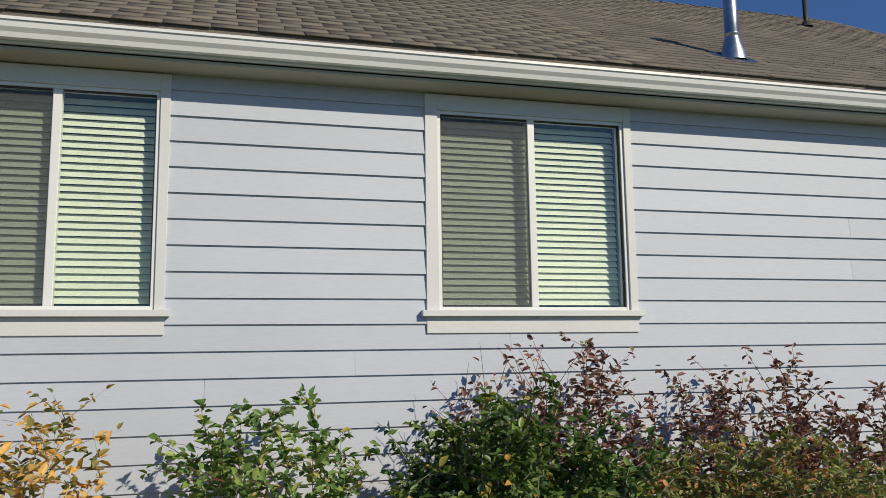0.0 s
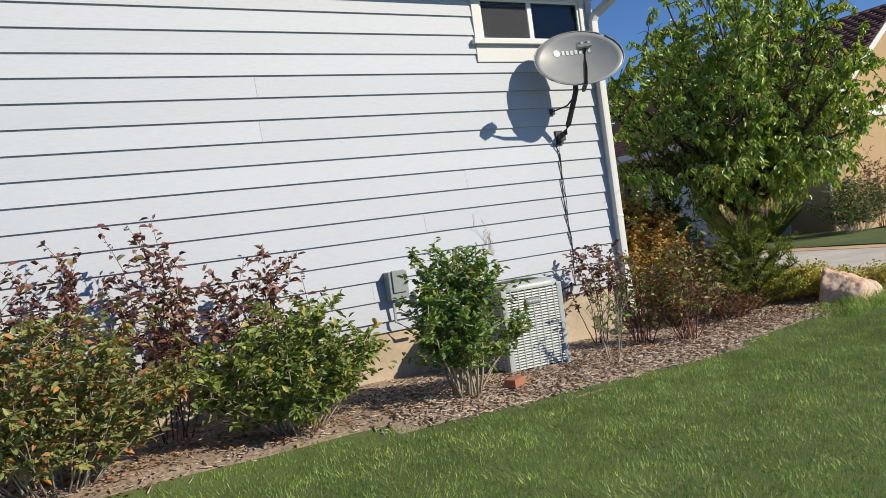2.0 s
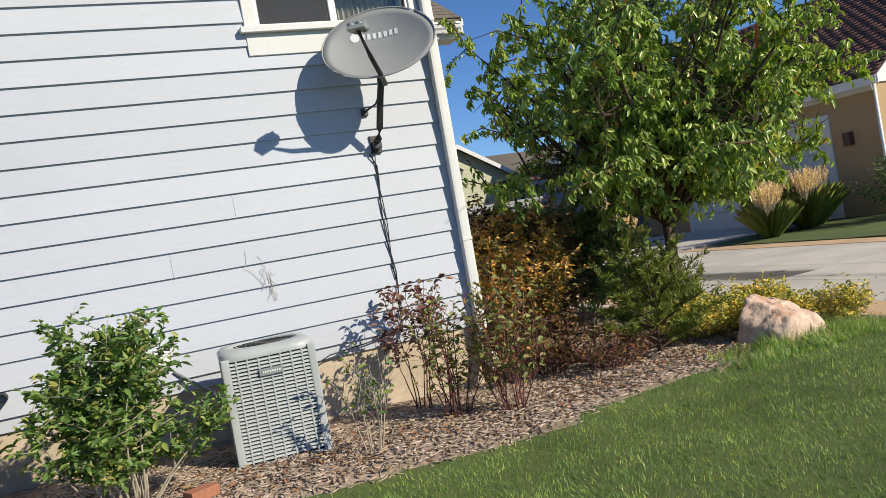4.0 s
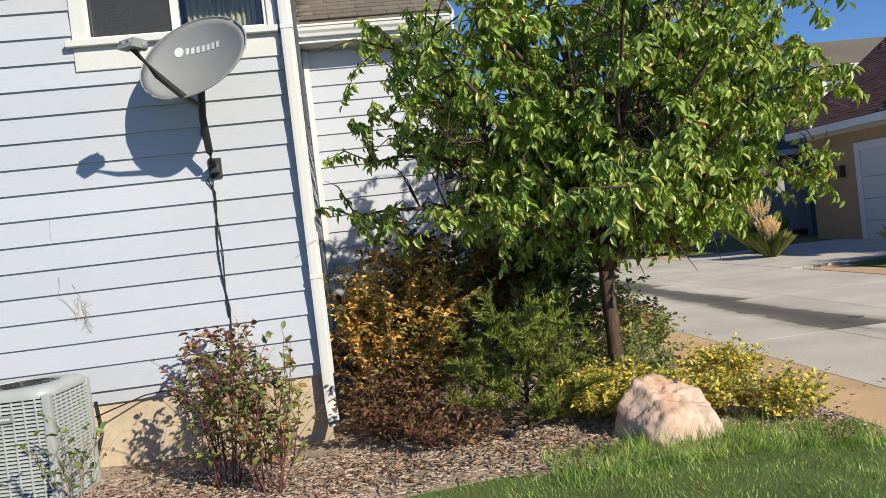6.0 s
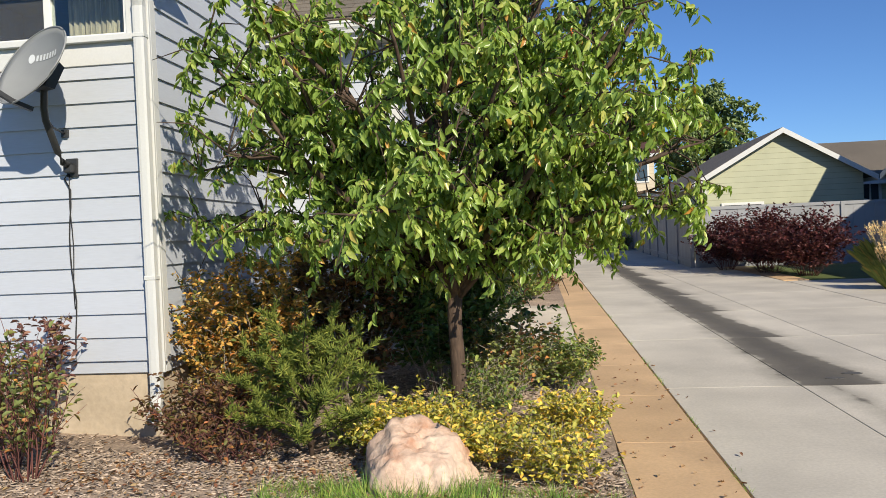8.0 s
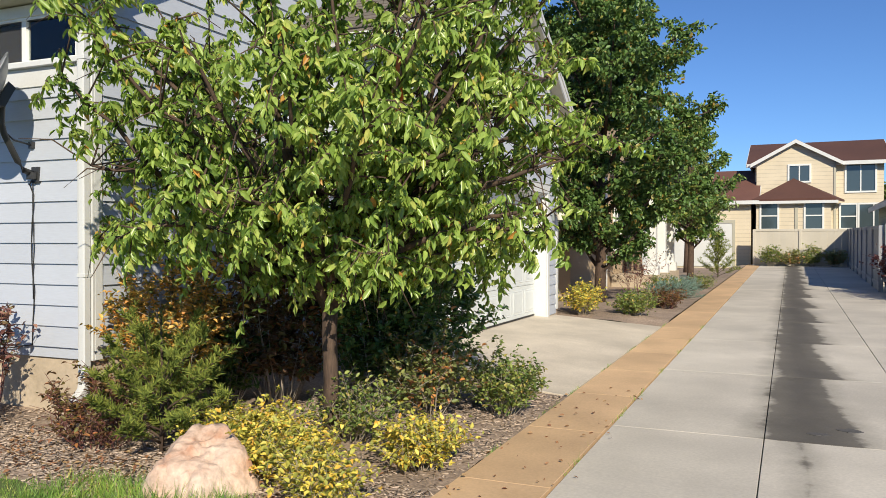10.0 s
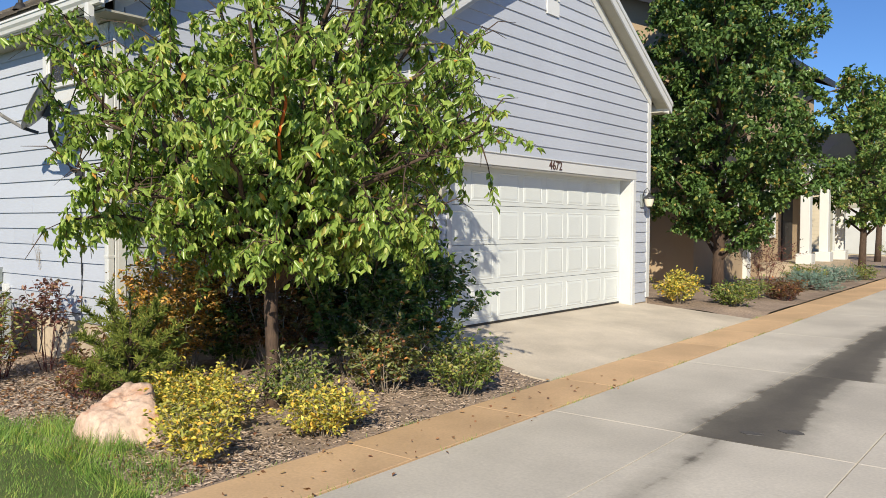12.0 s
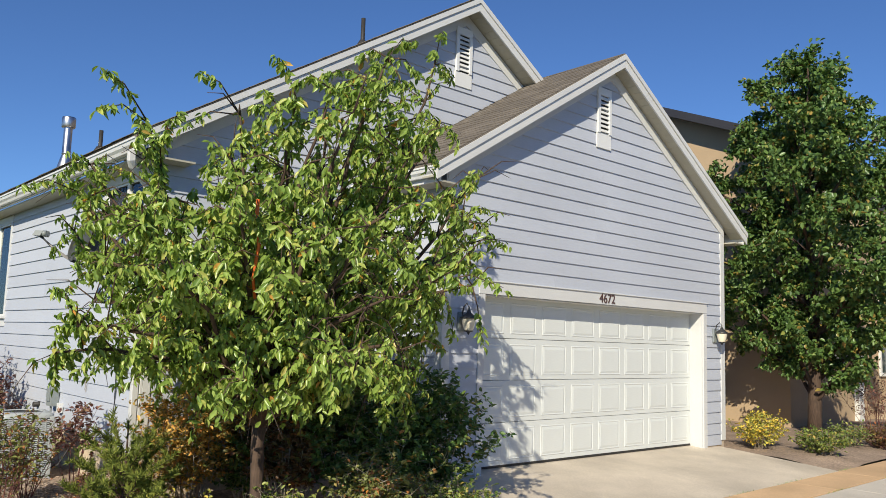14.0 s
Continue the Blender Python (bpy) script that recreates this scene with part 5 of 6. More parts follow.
def yard_tree():
    rn = random.Random(5)
    X, Y = 2.22, 0.15
    top = tagged(empty("peach_tree", (X, Y, 0.12)), "small spreading fruit tree with long drooping green leaves and dark trunk", "tree")
    fork = Vector((0.0, 0.0, 0.98))
    paths = [[(Vector((0.02, 0.0, -0.05)), 0.085), (Vector((0.01, 0, 0.1)), 0.066), (Vector((0, 0.01, 0.45)), 0.058), (Vector((-0.01, 0, 0.8)), 0.057), (fork, 0.06)]]
    # limb ends, from the trunk's foot
    ends = [(-1.75, -0.4, 1.95), (-1.2, 0.9, 2.55), (-0.75, -0.75, 2.75), (0.1, -1.55, 1.75), (-0.5, -1.2, 2.3), (0.35, 0.4, 3.75), (0.55, 1.35, 4.35), (0.1, -0.25, 3.3),
            (1.2, -0.9, 2.75), (1.7, -0.2, 2.5), (1.5, 0.7, 2.9), (0.5, 1.8, 2.9), (0.3, 2.3, 2.95), (-0.7, 0.4, 3.0), (1.0, -1.25, 2.1), (-1.35, -0.9, 1.5), (1.7, 0.4, 2.15), (0.2, 1.6, 1.75), (-0.9, 0.9, 1.75), (0.75, -0.35, 3.3), (-0.35, -1.55, 1.55), (1.3, 1.2, 2.2), (-1.55, 0.2, 2.35), (-1.0, -0.3, 2.2), (-1.3, -1.0, 2.0), (0.9, -1.0, 2.3), (1.45, -0.6, 2.1), (0.5, -1.3, 2.5), (-0.2, 0.9, 2.9), (0.9, 0.5, 2.6), (-0.1, -0.8, 1.9), (0.6, 0.9, 1.9), (-0.6, -0.3, 1.7), (1.35, 0.2, 2.5), (-1.9, -0.1, 1.6), (0.25, -1.1, 3.0), (-0.9, -0.6, 2.9), (1.0, -0.4, 3.5), (1.3, 0.3, 3.4), (-0.3, 0.7, 3.3), (1.6, -0.3, 3.3), (0.2, -1.2, 3.3), (-1.2, 0.1, 3.0), (1.0, 1.5, 3.2), (1.45, 0.1, 3.85), (0.3, -0.5, 3.5), (0.8, 0.5, 3.9), (1.15, -0.2, 3.6), (0.5, 0.9, 3.6), (1.5, 0.3, 3.1), (-0.4, -0.2, 3.3), (-1.5, -0.5, 2.7), (0.8, 1.2, 3.7), (1.75, 0.6, 2.3), (-0.2, -1.45, 2.75), (-1.6, 0.4, 2.9), (1.75, -0.3, 1.5), (1.6, 0.2, 1.65), (1.8, -0.1, 2.0), (0.8, -0.6, 1.4), (0.75, 0.8, 1.4), (0.95, 0.0, 1.4), (1.3, 0.6, 1.5), (-1.2, -1.15, 3.2), (-1.35, -1.2, 2.6), (-1.0, -1.3, 2.9)]
    spots = []
    for e in ends:
        e = Vector(e)
        a = fork + Vector((0, 0, rn.uniform(-0.05, 0.18)))
        p = bend_path(a, e, 0.036, 0.008, rn, 0.1, 9, 0.18 if e.z < 2.3 else -0.05)
        paths.append(p)
        for k in range(2, 10):
            b = p[k][0]
            for _ in range(4 if k > 3 else 1):
                d = Vector(unit(rn))
                d.z = d.z * 0.9 + 0.12
                L = rn.uniform(0.2, 0.56)
                q = b + d * L
                m = b.lerp(q, 0.55) + Vector((0, 0, 0.05))
                q.z -= 0.05
                paths.append([(b, 0.007), (m, 0.005), (q, 0.002)])
                spots += [(b, m), (m, q), (m, q)]
        spots += [(p[8][0], p[9][0])] * 2
    v, f = tube_data(paths, 6)
    mesh_ob("trunk_and_limbs", v, f, M_BARK, top, True)
    at, way, face = [], [], []
    for b, e in spots:
        if noise.noise(b * 1.9) < -0.2:
            continue
        for _ in range(12):
            p = b.lerp(e, rn.uniform(0.1, 1.1))
            if p.z < 0.95 + 0.25 * noise.noise(p * 2) or (p.z < 1.15 and rn.random() < 0.4):
                continue
            d = unit(rn) * np.array([0.75, 0.75, 0.35])
            d[2] -= rn.uniform(0.25, 1.0)
            at.append(np.array(p) + unit(rn) * 0.025)
            way.append(d)
            out = np.array([p.x, p.y, 0.0])
            out = out / (np.linalg.norm(out) + 0.3)
            face.append(out * 0.75 + np.array([0, 0, 0.55]) + unit(rn) * 0.6)
    n = len(at)
    g = np.random.RandomState(6)
    L = 0.074 * g.uniform(0.6, 1.25, n)
    leaf_mesh("leaves", np.array(at), np.array(way), np.array(face), L, L * 0.45, L_PEACH, top, 0.2, 0.3)
    strap = [(Vector((0.90, -0.62, 2.72)), 0.014), (Vector((0.86, -0.60, 2.55)), 0.016), (Vector((0.88, -0.58, 2.38)), 0.014), (Vector((0.76, -0.55, 2.15)), 0.013), (Vector((0.72, -0.5, 2.0)), 0.012)]
    s = tagged(empty("orange_strap", (X, Y, 0.12)), "faded orange strap hanging in the tree", "strap")
    vv, ff = tube_data([strap], 5)
    mesh_ob("strap", vv, ff, M_STRAP, s, True)


yard_tree()

# shrubs along the side wall
shrub("rose_bush", "open rose bush with green and orange leaves by the wall", -8.50, -0.75, 1.27, 0.75, 0.5, 1500, (0.062, 0.036), L_ROSE, M_REDSTEM, 31, 12, 0.3, ragged=0.25, group="wall shrubs")
shrub("orange_shrub", "shrub with orange and yellow autumn leaves", -10.0, -1.0, 1.3, 0.85, 0.55, 2000, (0.06, 0.032), L_ORANGE, M_STEM, 32, 16, group="wall shrubs")
shrub("green_shrub", "dense dark green rounded shrub by the wall", -7.10, -1.08, 1.30, 0.75, 0.70, 8000, (0.058, 0.034), L_DARK, M_STEM, 33, 34, 0.05, ragged=0.3, group="wall shrubs")
shrub("mixed_shrub", "olive green shrub with reddish autumn leaves", -5.55, -1.15, 1.0, 0.85, 0.68, 8000, (0.05, 0.026), L_OLIVE, M_STEM, 34, 34, 0.03, ragged=0.3, group="wall shrubs")
shrub("lime_shrub", "yellow-green leafy shrub on the mulch", -4.10, -1.12, 0.84, 0.66, 0.48, 5200, (0.055, 0.028), L_LIME, M_STEM, 35, 28, 0.03, ragged=0.3, group="wall shrubs")
shrub("rose_bush", "upright green rose shrub with bare pale stems at its base", -2.84, -1.22, 1.12, 0.52, 0.40, 6000, (0.05, 0.026), L_ROSE, M_STEM, 36, 24, 0.16, ragged=0.35, radius=0.009, group="wall shrubs")
for i, (px, py, ph, pw, pl) in enumerate(((-6.30, -0.48, 1.80, 0.42, 1100), (-5.45, -0.45, 1.42, 0.42, 1050), (-4.75, -0.5, 1.32, 0.48, 1200), (-4.05, -0.48, 1.20, 0.45, 1000), (-6.75, -0.42, 1.62, 0.30, 350), (-7.15, -0.40, 1.58, 0.25, 250))):
    shrub("sand_cherry", "airy purple-leaved shrub against the siding", px, py, ph, pw, 0.3, pl, (0.055, 0.03), L_PLUM, M_REDSTEM, 40 + i, 9, 0.25, ragged=0.3, upright=0.75, group="purple shrubs")
shrub("sand_cherry", "small purple-leaved shrub near the cable", -0.74, -0.36, 1.12, 0.34, 0.22, 420, (0.055, 0.03), L_PLUM, M_REDSTEM, 50, 7, 0.35, upright=0.6, group="purple shrubs")
shrub("young_rose", "spindly young shrub with pale stems on the mulch", -1.44, -1.26, 0.58, 0.2, 0.18, 60, (0.05, 0.03), L_ROSE, M_STEM, 51, 6, 0.3, upright=0.9, group="wall shrubs")
shrub("rose_bush", "thin green and reddish rose bush at the bed's edge", -0.38, -1.12, 0.98, 0.34, 0.28, 760, (0.05, 0.028), L_OLIVE, M_REDSTEM, 52, 14, 0.12, upright=0.7, group="wall shrubs")
shrub("rose_bush", "rose bush with red hips and drying leaves", -0.68, -0.85, 0.95, 0.36, 0.30, 520, (0.05, 0.028), L_OLIVE, M_REDSTEM, 57, 13, 0.1, group="wall shrubs")
shrub("low_red_shrub", "low shrub with dark red dried leaves", 0.45, -0.28, 0.55, 0.5, 0.4, 1500, (0.045, 0.024), L_BRONZE, M_REDSTEM, 53, 22, 0.02, group="corner shrubs")
shrub("low_red_shrub", "low shrub with dark red dried leaves", 0.75, -0.70, 0.30, 0.42, 0.25, 520, (0.04, 0.02), L_BRONZE, M_REDSTEM, 56, 14, 0.02, group="corner shrubs")
shrub("orange_shrub", "tall shrub with orange autumn leaves at the house corner", 0.52, 0.36, 1.5, 0.62, 0.5, 8200, (0.044, 0.026), L_ORANGE, M_STEM, 54, 30, 0.12, ragged=0.25, group="corner shrubs")
shrub("green_shrub", "leafy green shrub at the house corner", 0.62, 0.95, 1.0, 0.5, 0.45, 3200, (0.05, 0.034), L_DARK, M_STEM, 55, 16, 0.05, group="corner shrubs")
shrub("bronze_shrub", "bronze and green shrub in the tree's shade", 1.05, 1.15, 1.55, 0.8, 0.65, 6500, (0.06, 0.034), L_BRONZE, M_STEM, 58, 30, 0.05, ragged=0.25, group="corner shrubs")
shrub("green_shrub", "dark green shrub in the tree's shade", 1.95, 1.45, 1.45, 0.75, 0.75, 8000, (0.06, 0.036), L_PEAR, M_STEM, 59, 32, 0.02, ragged=0.25, group="corner shrubs")
shrub("green_shrub", "dark green shrub beside the garage wall", 1.98, 2.25, 1.5, 0.66, 0.55, 6000, (0.06, 0.036), L_PEAR, M_STEM, 60, 28, 0.02, ragged=0.25, group="corner shrubs")
shrub("green_shrub", "purple-tinged low shrub behind the trunk", 2.55, 1.2, 0.75, 0.5, 0.5, 2600, (0.045, 0.028), L_OLIVE, M_STEM, 61, 20, 0.05, group="corner shrubs")
# golden and green low shrubs along the pavement
for i, (px, py, ph, pw, n_) in enumerate(((1.92, -0.40, 0.30, 0.55, 4200), (2.40, -0.72, 0.24, 0.42, 2600), (3.02, 0.02, 0.36, 0.34, 2400), (2.88, -1.05, 0.30, 0.32, 1700), (2.35, 0.25, 0.45, 0.34, 1500))):
    shrub("golden_spirea", "low golden-leaved shrub beside the boulder", px, py, ph, pw, pw, n_, (0.036, 0.022), L_GOLD if i < 4 else L_LIME, M_STEM, 70 + i, 26, 0.0, ragged=0.3, group="golden shrubs", radius=0.004)
shrub("green_spirea", "low rounded bright green shrub at the apron", 3.02, 1.72, 0.52, 0.40, 0.40, 3000, (0.04, 0.024), L_LIME, M_STEM, 76, 28, 0.0, ragged=0.25, group="golden shrubs", radius=0.004)


def needle_plant(name, label, x, y, height, rx, ry, tufts, palette, seed, needle=0.06, cone=False, group=""):
    """A conifer: branches with tufts of needles all along them."""
    rn = random.Random(seed)
    top = plant(name, label, "conifer", x, y, group)
    paths, spots = [], []
    n = 26
    paths.append([(Vector((0, 0, -0.03)), 0.02), (Vector((0.01, 0, height * 0.5)), 0.014), (Vector((0, 0, height)), 0.005)])
    for i in range(n):
        t = (i + 0.5) / n
        h = height * (0.05 + 0.8 * t)
        w = 2.4 * i
        k = (1 - t * 0.95) if cone else math.sqrt(max(0.05, 1 - (t * 0.92) ** 2))
        e = Vector((math.cos(w) * rx * k, math.sin(w) * ry * k, h + height * 0.12))
        p = bend_path((0, 0, h * 0.6), e, 0.009, 0.003, rn, 0.1, 5)
        paths.append(p)
        for q in range(2, 6):
            spots.append((p[q - 1][0], p[q][0]))
            for _ in range(2):
                d = Vector(unit(rn)) * rn.uniform(0.06, 0.14)
                d.z = abs(d.z) * 1.1
                spots.append((p[q][0], p[q][0] + d))
    spots.append((Vector((0, 0, height * 0.8)), Vector((0, 0, height))))
    v, f = tube_data(paths, 5)
    mesh_ob("branches", v, f, M_BARK, top, True)
    at, way, face = [], [], []
    per = max(2, tufts // len(spots))
    for b, e in spots:
        ax = np.array((e - b).normalized()) if (e - b).length > 0.001 else np.array([0, 0, 1.0])
        for _ in range(per):
            at.append(np.array(b.lerp(e, rn.random() * 1.05)))
            d = unit(rn) * 0.75 + ax * 0.7
            d[2] += 0.25
            way.append(d)
            face.append(unit(rn))
    g = np.random.RandomState(seed)
    L = needle * g.uniform(0.6, 1.2, len(at))
    leaf_mesh("needles", np.array(at), np.array(way), np.array(face), L, np.full(len(at), 0.006 + needle * 0.03), palette, top, 0.1, 0.1)
    return top


needle_plant("mugo_pine", "bushy young mugo pine in the bed", 1.30, -0.60, 0.98, 0.54, 0.44, 13000, L_PINE, 81, 0.058)


# ---- loose stuff on the ground ----
def wood_chips():
    g = np.random.RandomState(91)
    n = 17000
    x = g.uniform(-6.5, 3.3, n)
    y = g.uniform(-1.62, 0.6, n)
    x[n // 2:] = g.uniform(-3.5, 3.3, n - n // 2)
    y[n // 2:] = g.uniform(-1.6, -0.4, n - n // 2)
    m = n // 5
    x[:m], y[:m] = g.uniform(1.2, 3.3, m), g.uniform(0.3, 2.8, m)
    ok = np.array([(b > lawn_edge(a) + g.uniform(-0.06, 0.08)) and not (a < 0.05 and b > 0.0) for a, b in zip(x, y)])
    x, y = x[ok], y[ok]
    n = len(x)
    z = np.array([ground_z(a, b) + 0.002 + 1.4 * bumpy(a, b) for a, b in zip(x, y)]) + g.uniform(0.0, 0.012, n)
    L, W, H = g.uniform(0.012, 0.048, n), g.uniform(0.0022, 0.0065, n), g.uniform(0.0015, 0.004, n)
    a, t = g.uniform(0, math.pi, n), g.uniform(-0.3, 0.3, n)
    c, s = np.cos(a), np.sin(a)
    pts = []
    for sx, sy, sz in ((-1, -1, -1), (1, -1, -1), (1, 1, -1), (-1, 1, -1), (-1, -1, 1), (1, -1, 1), (1, 1, 1), (-1, 1, 1)):
        u, v = sx * L * (1 - 0.2 * (sy > 0)), sy * W
        pts.append(np.stack([x + u * c - v * s, y + u * s + v * c, z + sz * H + u * t], 1))
    v = np.stack(pts, 1).reshape(-1, 3)
    o = (np.arange(n) * 8)[:, None, None]
    f = (o + np.array(BOXF)[None]).reshape(-1, 4)
    tagged(quads("wood_chips", v, f, M_CHIP), "weathered wood-chip mulch pieces", "mulch", kind="stuff")
    n = 2600
    x, y = g.uniform(-6.5, 3.25, n), g.normal(-1.15, 0.35, n)
    x[-70:], y[-70:] = g.uniform(3.3, 4.1, 70), g.uniform(-1.5, 3.5, 70)
    z = np.array([(alley_z(b) + 0.014 if a > 3.33 else ground_z(a, b) + 0.012) for a, b in zip(x, y)]) + g.uniform(0, 0.014, n)
    keep = (x > 3.3) | (y > np.array([lawn_edge(a) for a in x]) + 0.01)
    x, y, z = x[keep], y[keep], z[keep]
    n = len(x)
    w = g.normal(0, 1, (n, 3)) * np.array([1, 1, 0.25])
    L = g.uniform(0.02, 0.05, n)
    tagged(leaf_mesh("fallen_leaves", np.stack([x, y, z], 1), w, np.array([0, 0, 1.0]) + g.normal(0, 0.3, (n, 3)), L, L * 0.55, M_LITTER), "dry brown fallen leaves", "leaf litter", kind="stuff")


wood_chips()


def grass():
    g = np.random.RandomState(92)
    parts = []
    for n, x0, x1, y0, y1, h in ((125000, -7.0, 3.3, -4.3, -1.35, 0.034), (25000, -6.0, 3.3, -6.5, -4.0, 0.036), (5000, 1.2, 3.25, -1.75, -1.2, 0.10), (500, 1.6, 2.6, -1.55, -1.3, 0.16)):
        x, y = g.uniform(x0, x1, n), g.uniform(y0, y1, n)
        e = np.array([lawn_edge(a) for a in x]) + g.normal(0, 0.035, n)
        ok = (y < e) if h < 0.08 else (g.uniform(0, 1, n) < 0.75)
        x, y = x[ok], y[ok]
        parts.append(np.stack([x, y, np.full(len(x), h)], 1))
    n = 700
    xe, ye = 3.965 + g.normal(0, 0.012, n), g.choice([-0.9, 0.6, 2.2, 3.1, 4.6, 6.3, 7.5, 9.4], n) + g.normal(0, 0.16, n)
    parts.append(np.stack([np.where(g.uniform(0, 1, n) < 0.5, xe, 3.322), ye, np.full(n, 0.045)], 1))
    p = np.concatenate(parts, 0)
    n = len(p)
    x, y = p[:, 0], p[:, 1]
    z = np.array([(alley_z(b) - 0.01 if a > 3.31 else ground_z(a, b) + bumpy(a, b) - 0.002) for a, b in zip(x, y)])
    L = p[:, 2] * g.uniform(0.55, 1.35, n)
    # blades lean together in small tufts
    lean_x = 0.7 * np.sin(9 * x + 2.5 * np.sin(4.1 * y)) * np.sin(5.3 * y + 1.7 * x)
    lean_y = 0.7 * np.sin(7.7 * y + 2.2 * np.sin(5.2 * x)) * np.cos(6.1 * x - 2.3 * y)
    w = np.stack([lean_x + g.normal(0, 0.45, n), lean_y + g.normal(0, 0.45, n), np.ones(n)], 1)
    w /= np.linalg.norm(w, axis=1, keepdims=True)
    s = np.stack([np.cos(a := g.uniform(0, math.pi, n)), np.sin(a), np.zeros(n)], 1) * g.uniform(0.0018, 0.0034, n)[:, None]
    base = np.stack([x, y, z], 1)
    tip = base + w * L[:, None]
    v = np.stack([base - s, base + s, tip], 1).reshape(-1, 3)
    f = np.arange(n * 3).reshape(-1, 3)
    tagged(quads("grass_blades", v, f, M_BLADE), "mown green grass blades with a ragged edge", "grass", kind="stuff")


grass()


# ---- neighbouring buildings ----
def prism(name, x0, x1, y0, y1, z0, eave, pitch, along, material, parent):
    """Walls of a gabled block; along: the ridge's axis."""
    if along == "y":
        m = (x0 + x1) / 2
        a = [(x0, y0, z0), (x1, y0, z0), (x1, y0, eave), (m, y0, eave + pitch * (x1 - x0) / 2), (x0, y0, eave)]
        b = [(x, y1, z) for x, y, z in a]
    else:
        m = (y0 + y1) / 2
        a = [(x0, y0, z0), (x0, y1, z0), (x0, y1, eave), (x0, m, eave + pitch * (y1 - y0) / 2), (x0, y0, eave)]
        b = [(x1, y, z) for x, y, z in a]
    f = [(0, 1, 2, 3, 4), (9, 8, 7, 6, 5)] + [(i, (i + 1) % 5, (i + 1) % 5 + 5, i + 5) for i in range(5)]
    return mesh_ob(name, a + b, f, material, parent)


def gable_cover(x0, x1, y0, y1, eave, pitch, along, material, parent, over=0.4, trim=None, thick=0.16):
    """Two roof slabs with overhang, and pale fascia boards along eaves and rakes."""
    trim = trim or M_TRIM
    q = []
    if along == "y":
        m, top = (x0 + x1) / 2, eave + pitch * (x1 - x0) / 2 + 0.12
        lo = eave + 0.12 - pitch * over
        for e in (x0 - over, x1 + over):
            q.append([(e, y0 - over, lo), (e, y1 + over, lo), (m, y1 + over, top), (m, y0 - over, top)])
    else:
        m, top = (y0 + y1) / 2, eave + pitch * (y1 - y0) / 2 + 0.12
        lo = eave + 0.12 - pitch * over
        for e in (y0 - over, y1 + over):
            q.append([(x0 - over, e, lo), (x1 + over, e, lo), (x1 + over, m, top), (x0 - over, m, top)])
    for c in q:
        deck("roof", c, thick * 0.5, material, parent)
        for i, j in ((0, 1), (1, 2), (3, 0)):
            a, b = Vector(c[i]), Vector(c[j])
            ctr = sum((Vector(p) for p in c), Vector()) / 4
            d = (b - a).normalized()
            n = (Vector((0, 0, 1)).cross(d)).normalized()
            if n.dot(ctr - a) > 0:
                n = -n
            lo4 = [a - n * 0.01 - Vector((0, 0, 0.2)), b - n * 0.01 - Vector((0, 0, 0.2)), b + n * 0.03 - Vector((0, 0, 0.2)), a + n * 0.03 - Vector((0, 0, 0.2))]
            mesh_ob("fascia", *hexa(lo4, [p + Vector((0, 0, 0.19)) for p in lo4]), trim, parent)


def far_window(parent, pl, u, v, w, h, divide=True):
    f = empty("window", parent=parent)
    for a, b, c, d in ((u, u + w, v + h, v + h + 0.09), (u, u + w, v - 0.09, v), (u - 0.09, u, v - 0.09, v + h + 0.09), (u + w, u + w + 0.09, v - 0.09, v + h + 0.09)):
        strip("frame", pl, a, b, c, d, 0.001, 0.06, M_VINYL, f)
    strip("pane", pl, u, u + w, v, v + h, 0.002, 0.012, M_DARKGLASS, f)
    if divide:
        strip("mullion", pl, u + w / 2 - 0.03, u + w / 2 + 0.03, v, v + h, 0.013, 0.04, M_VINYL, f)
    else:
        strip("mullion", pl, u, u + w, v + h / 2 - 0.03, v + h / 2 + 0.03, 0.013, 0.04, M_VINYL, f)


def south(y):
    return Plane((0, y, 0), (1, 0, 0), (0, -1, 0))


def west(x):
    return Plane((x, 0, 0), (0, -1, 0), (-1, 0, 0))


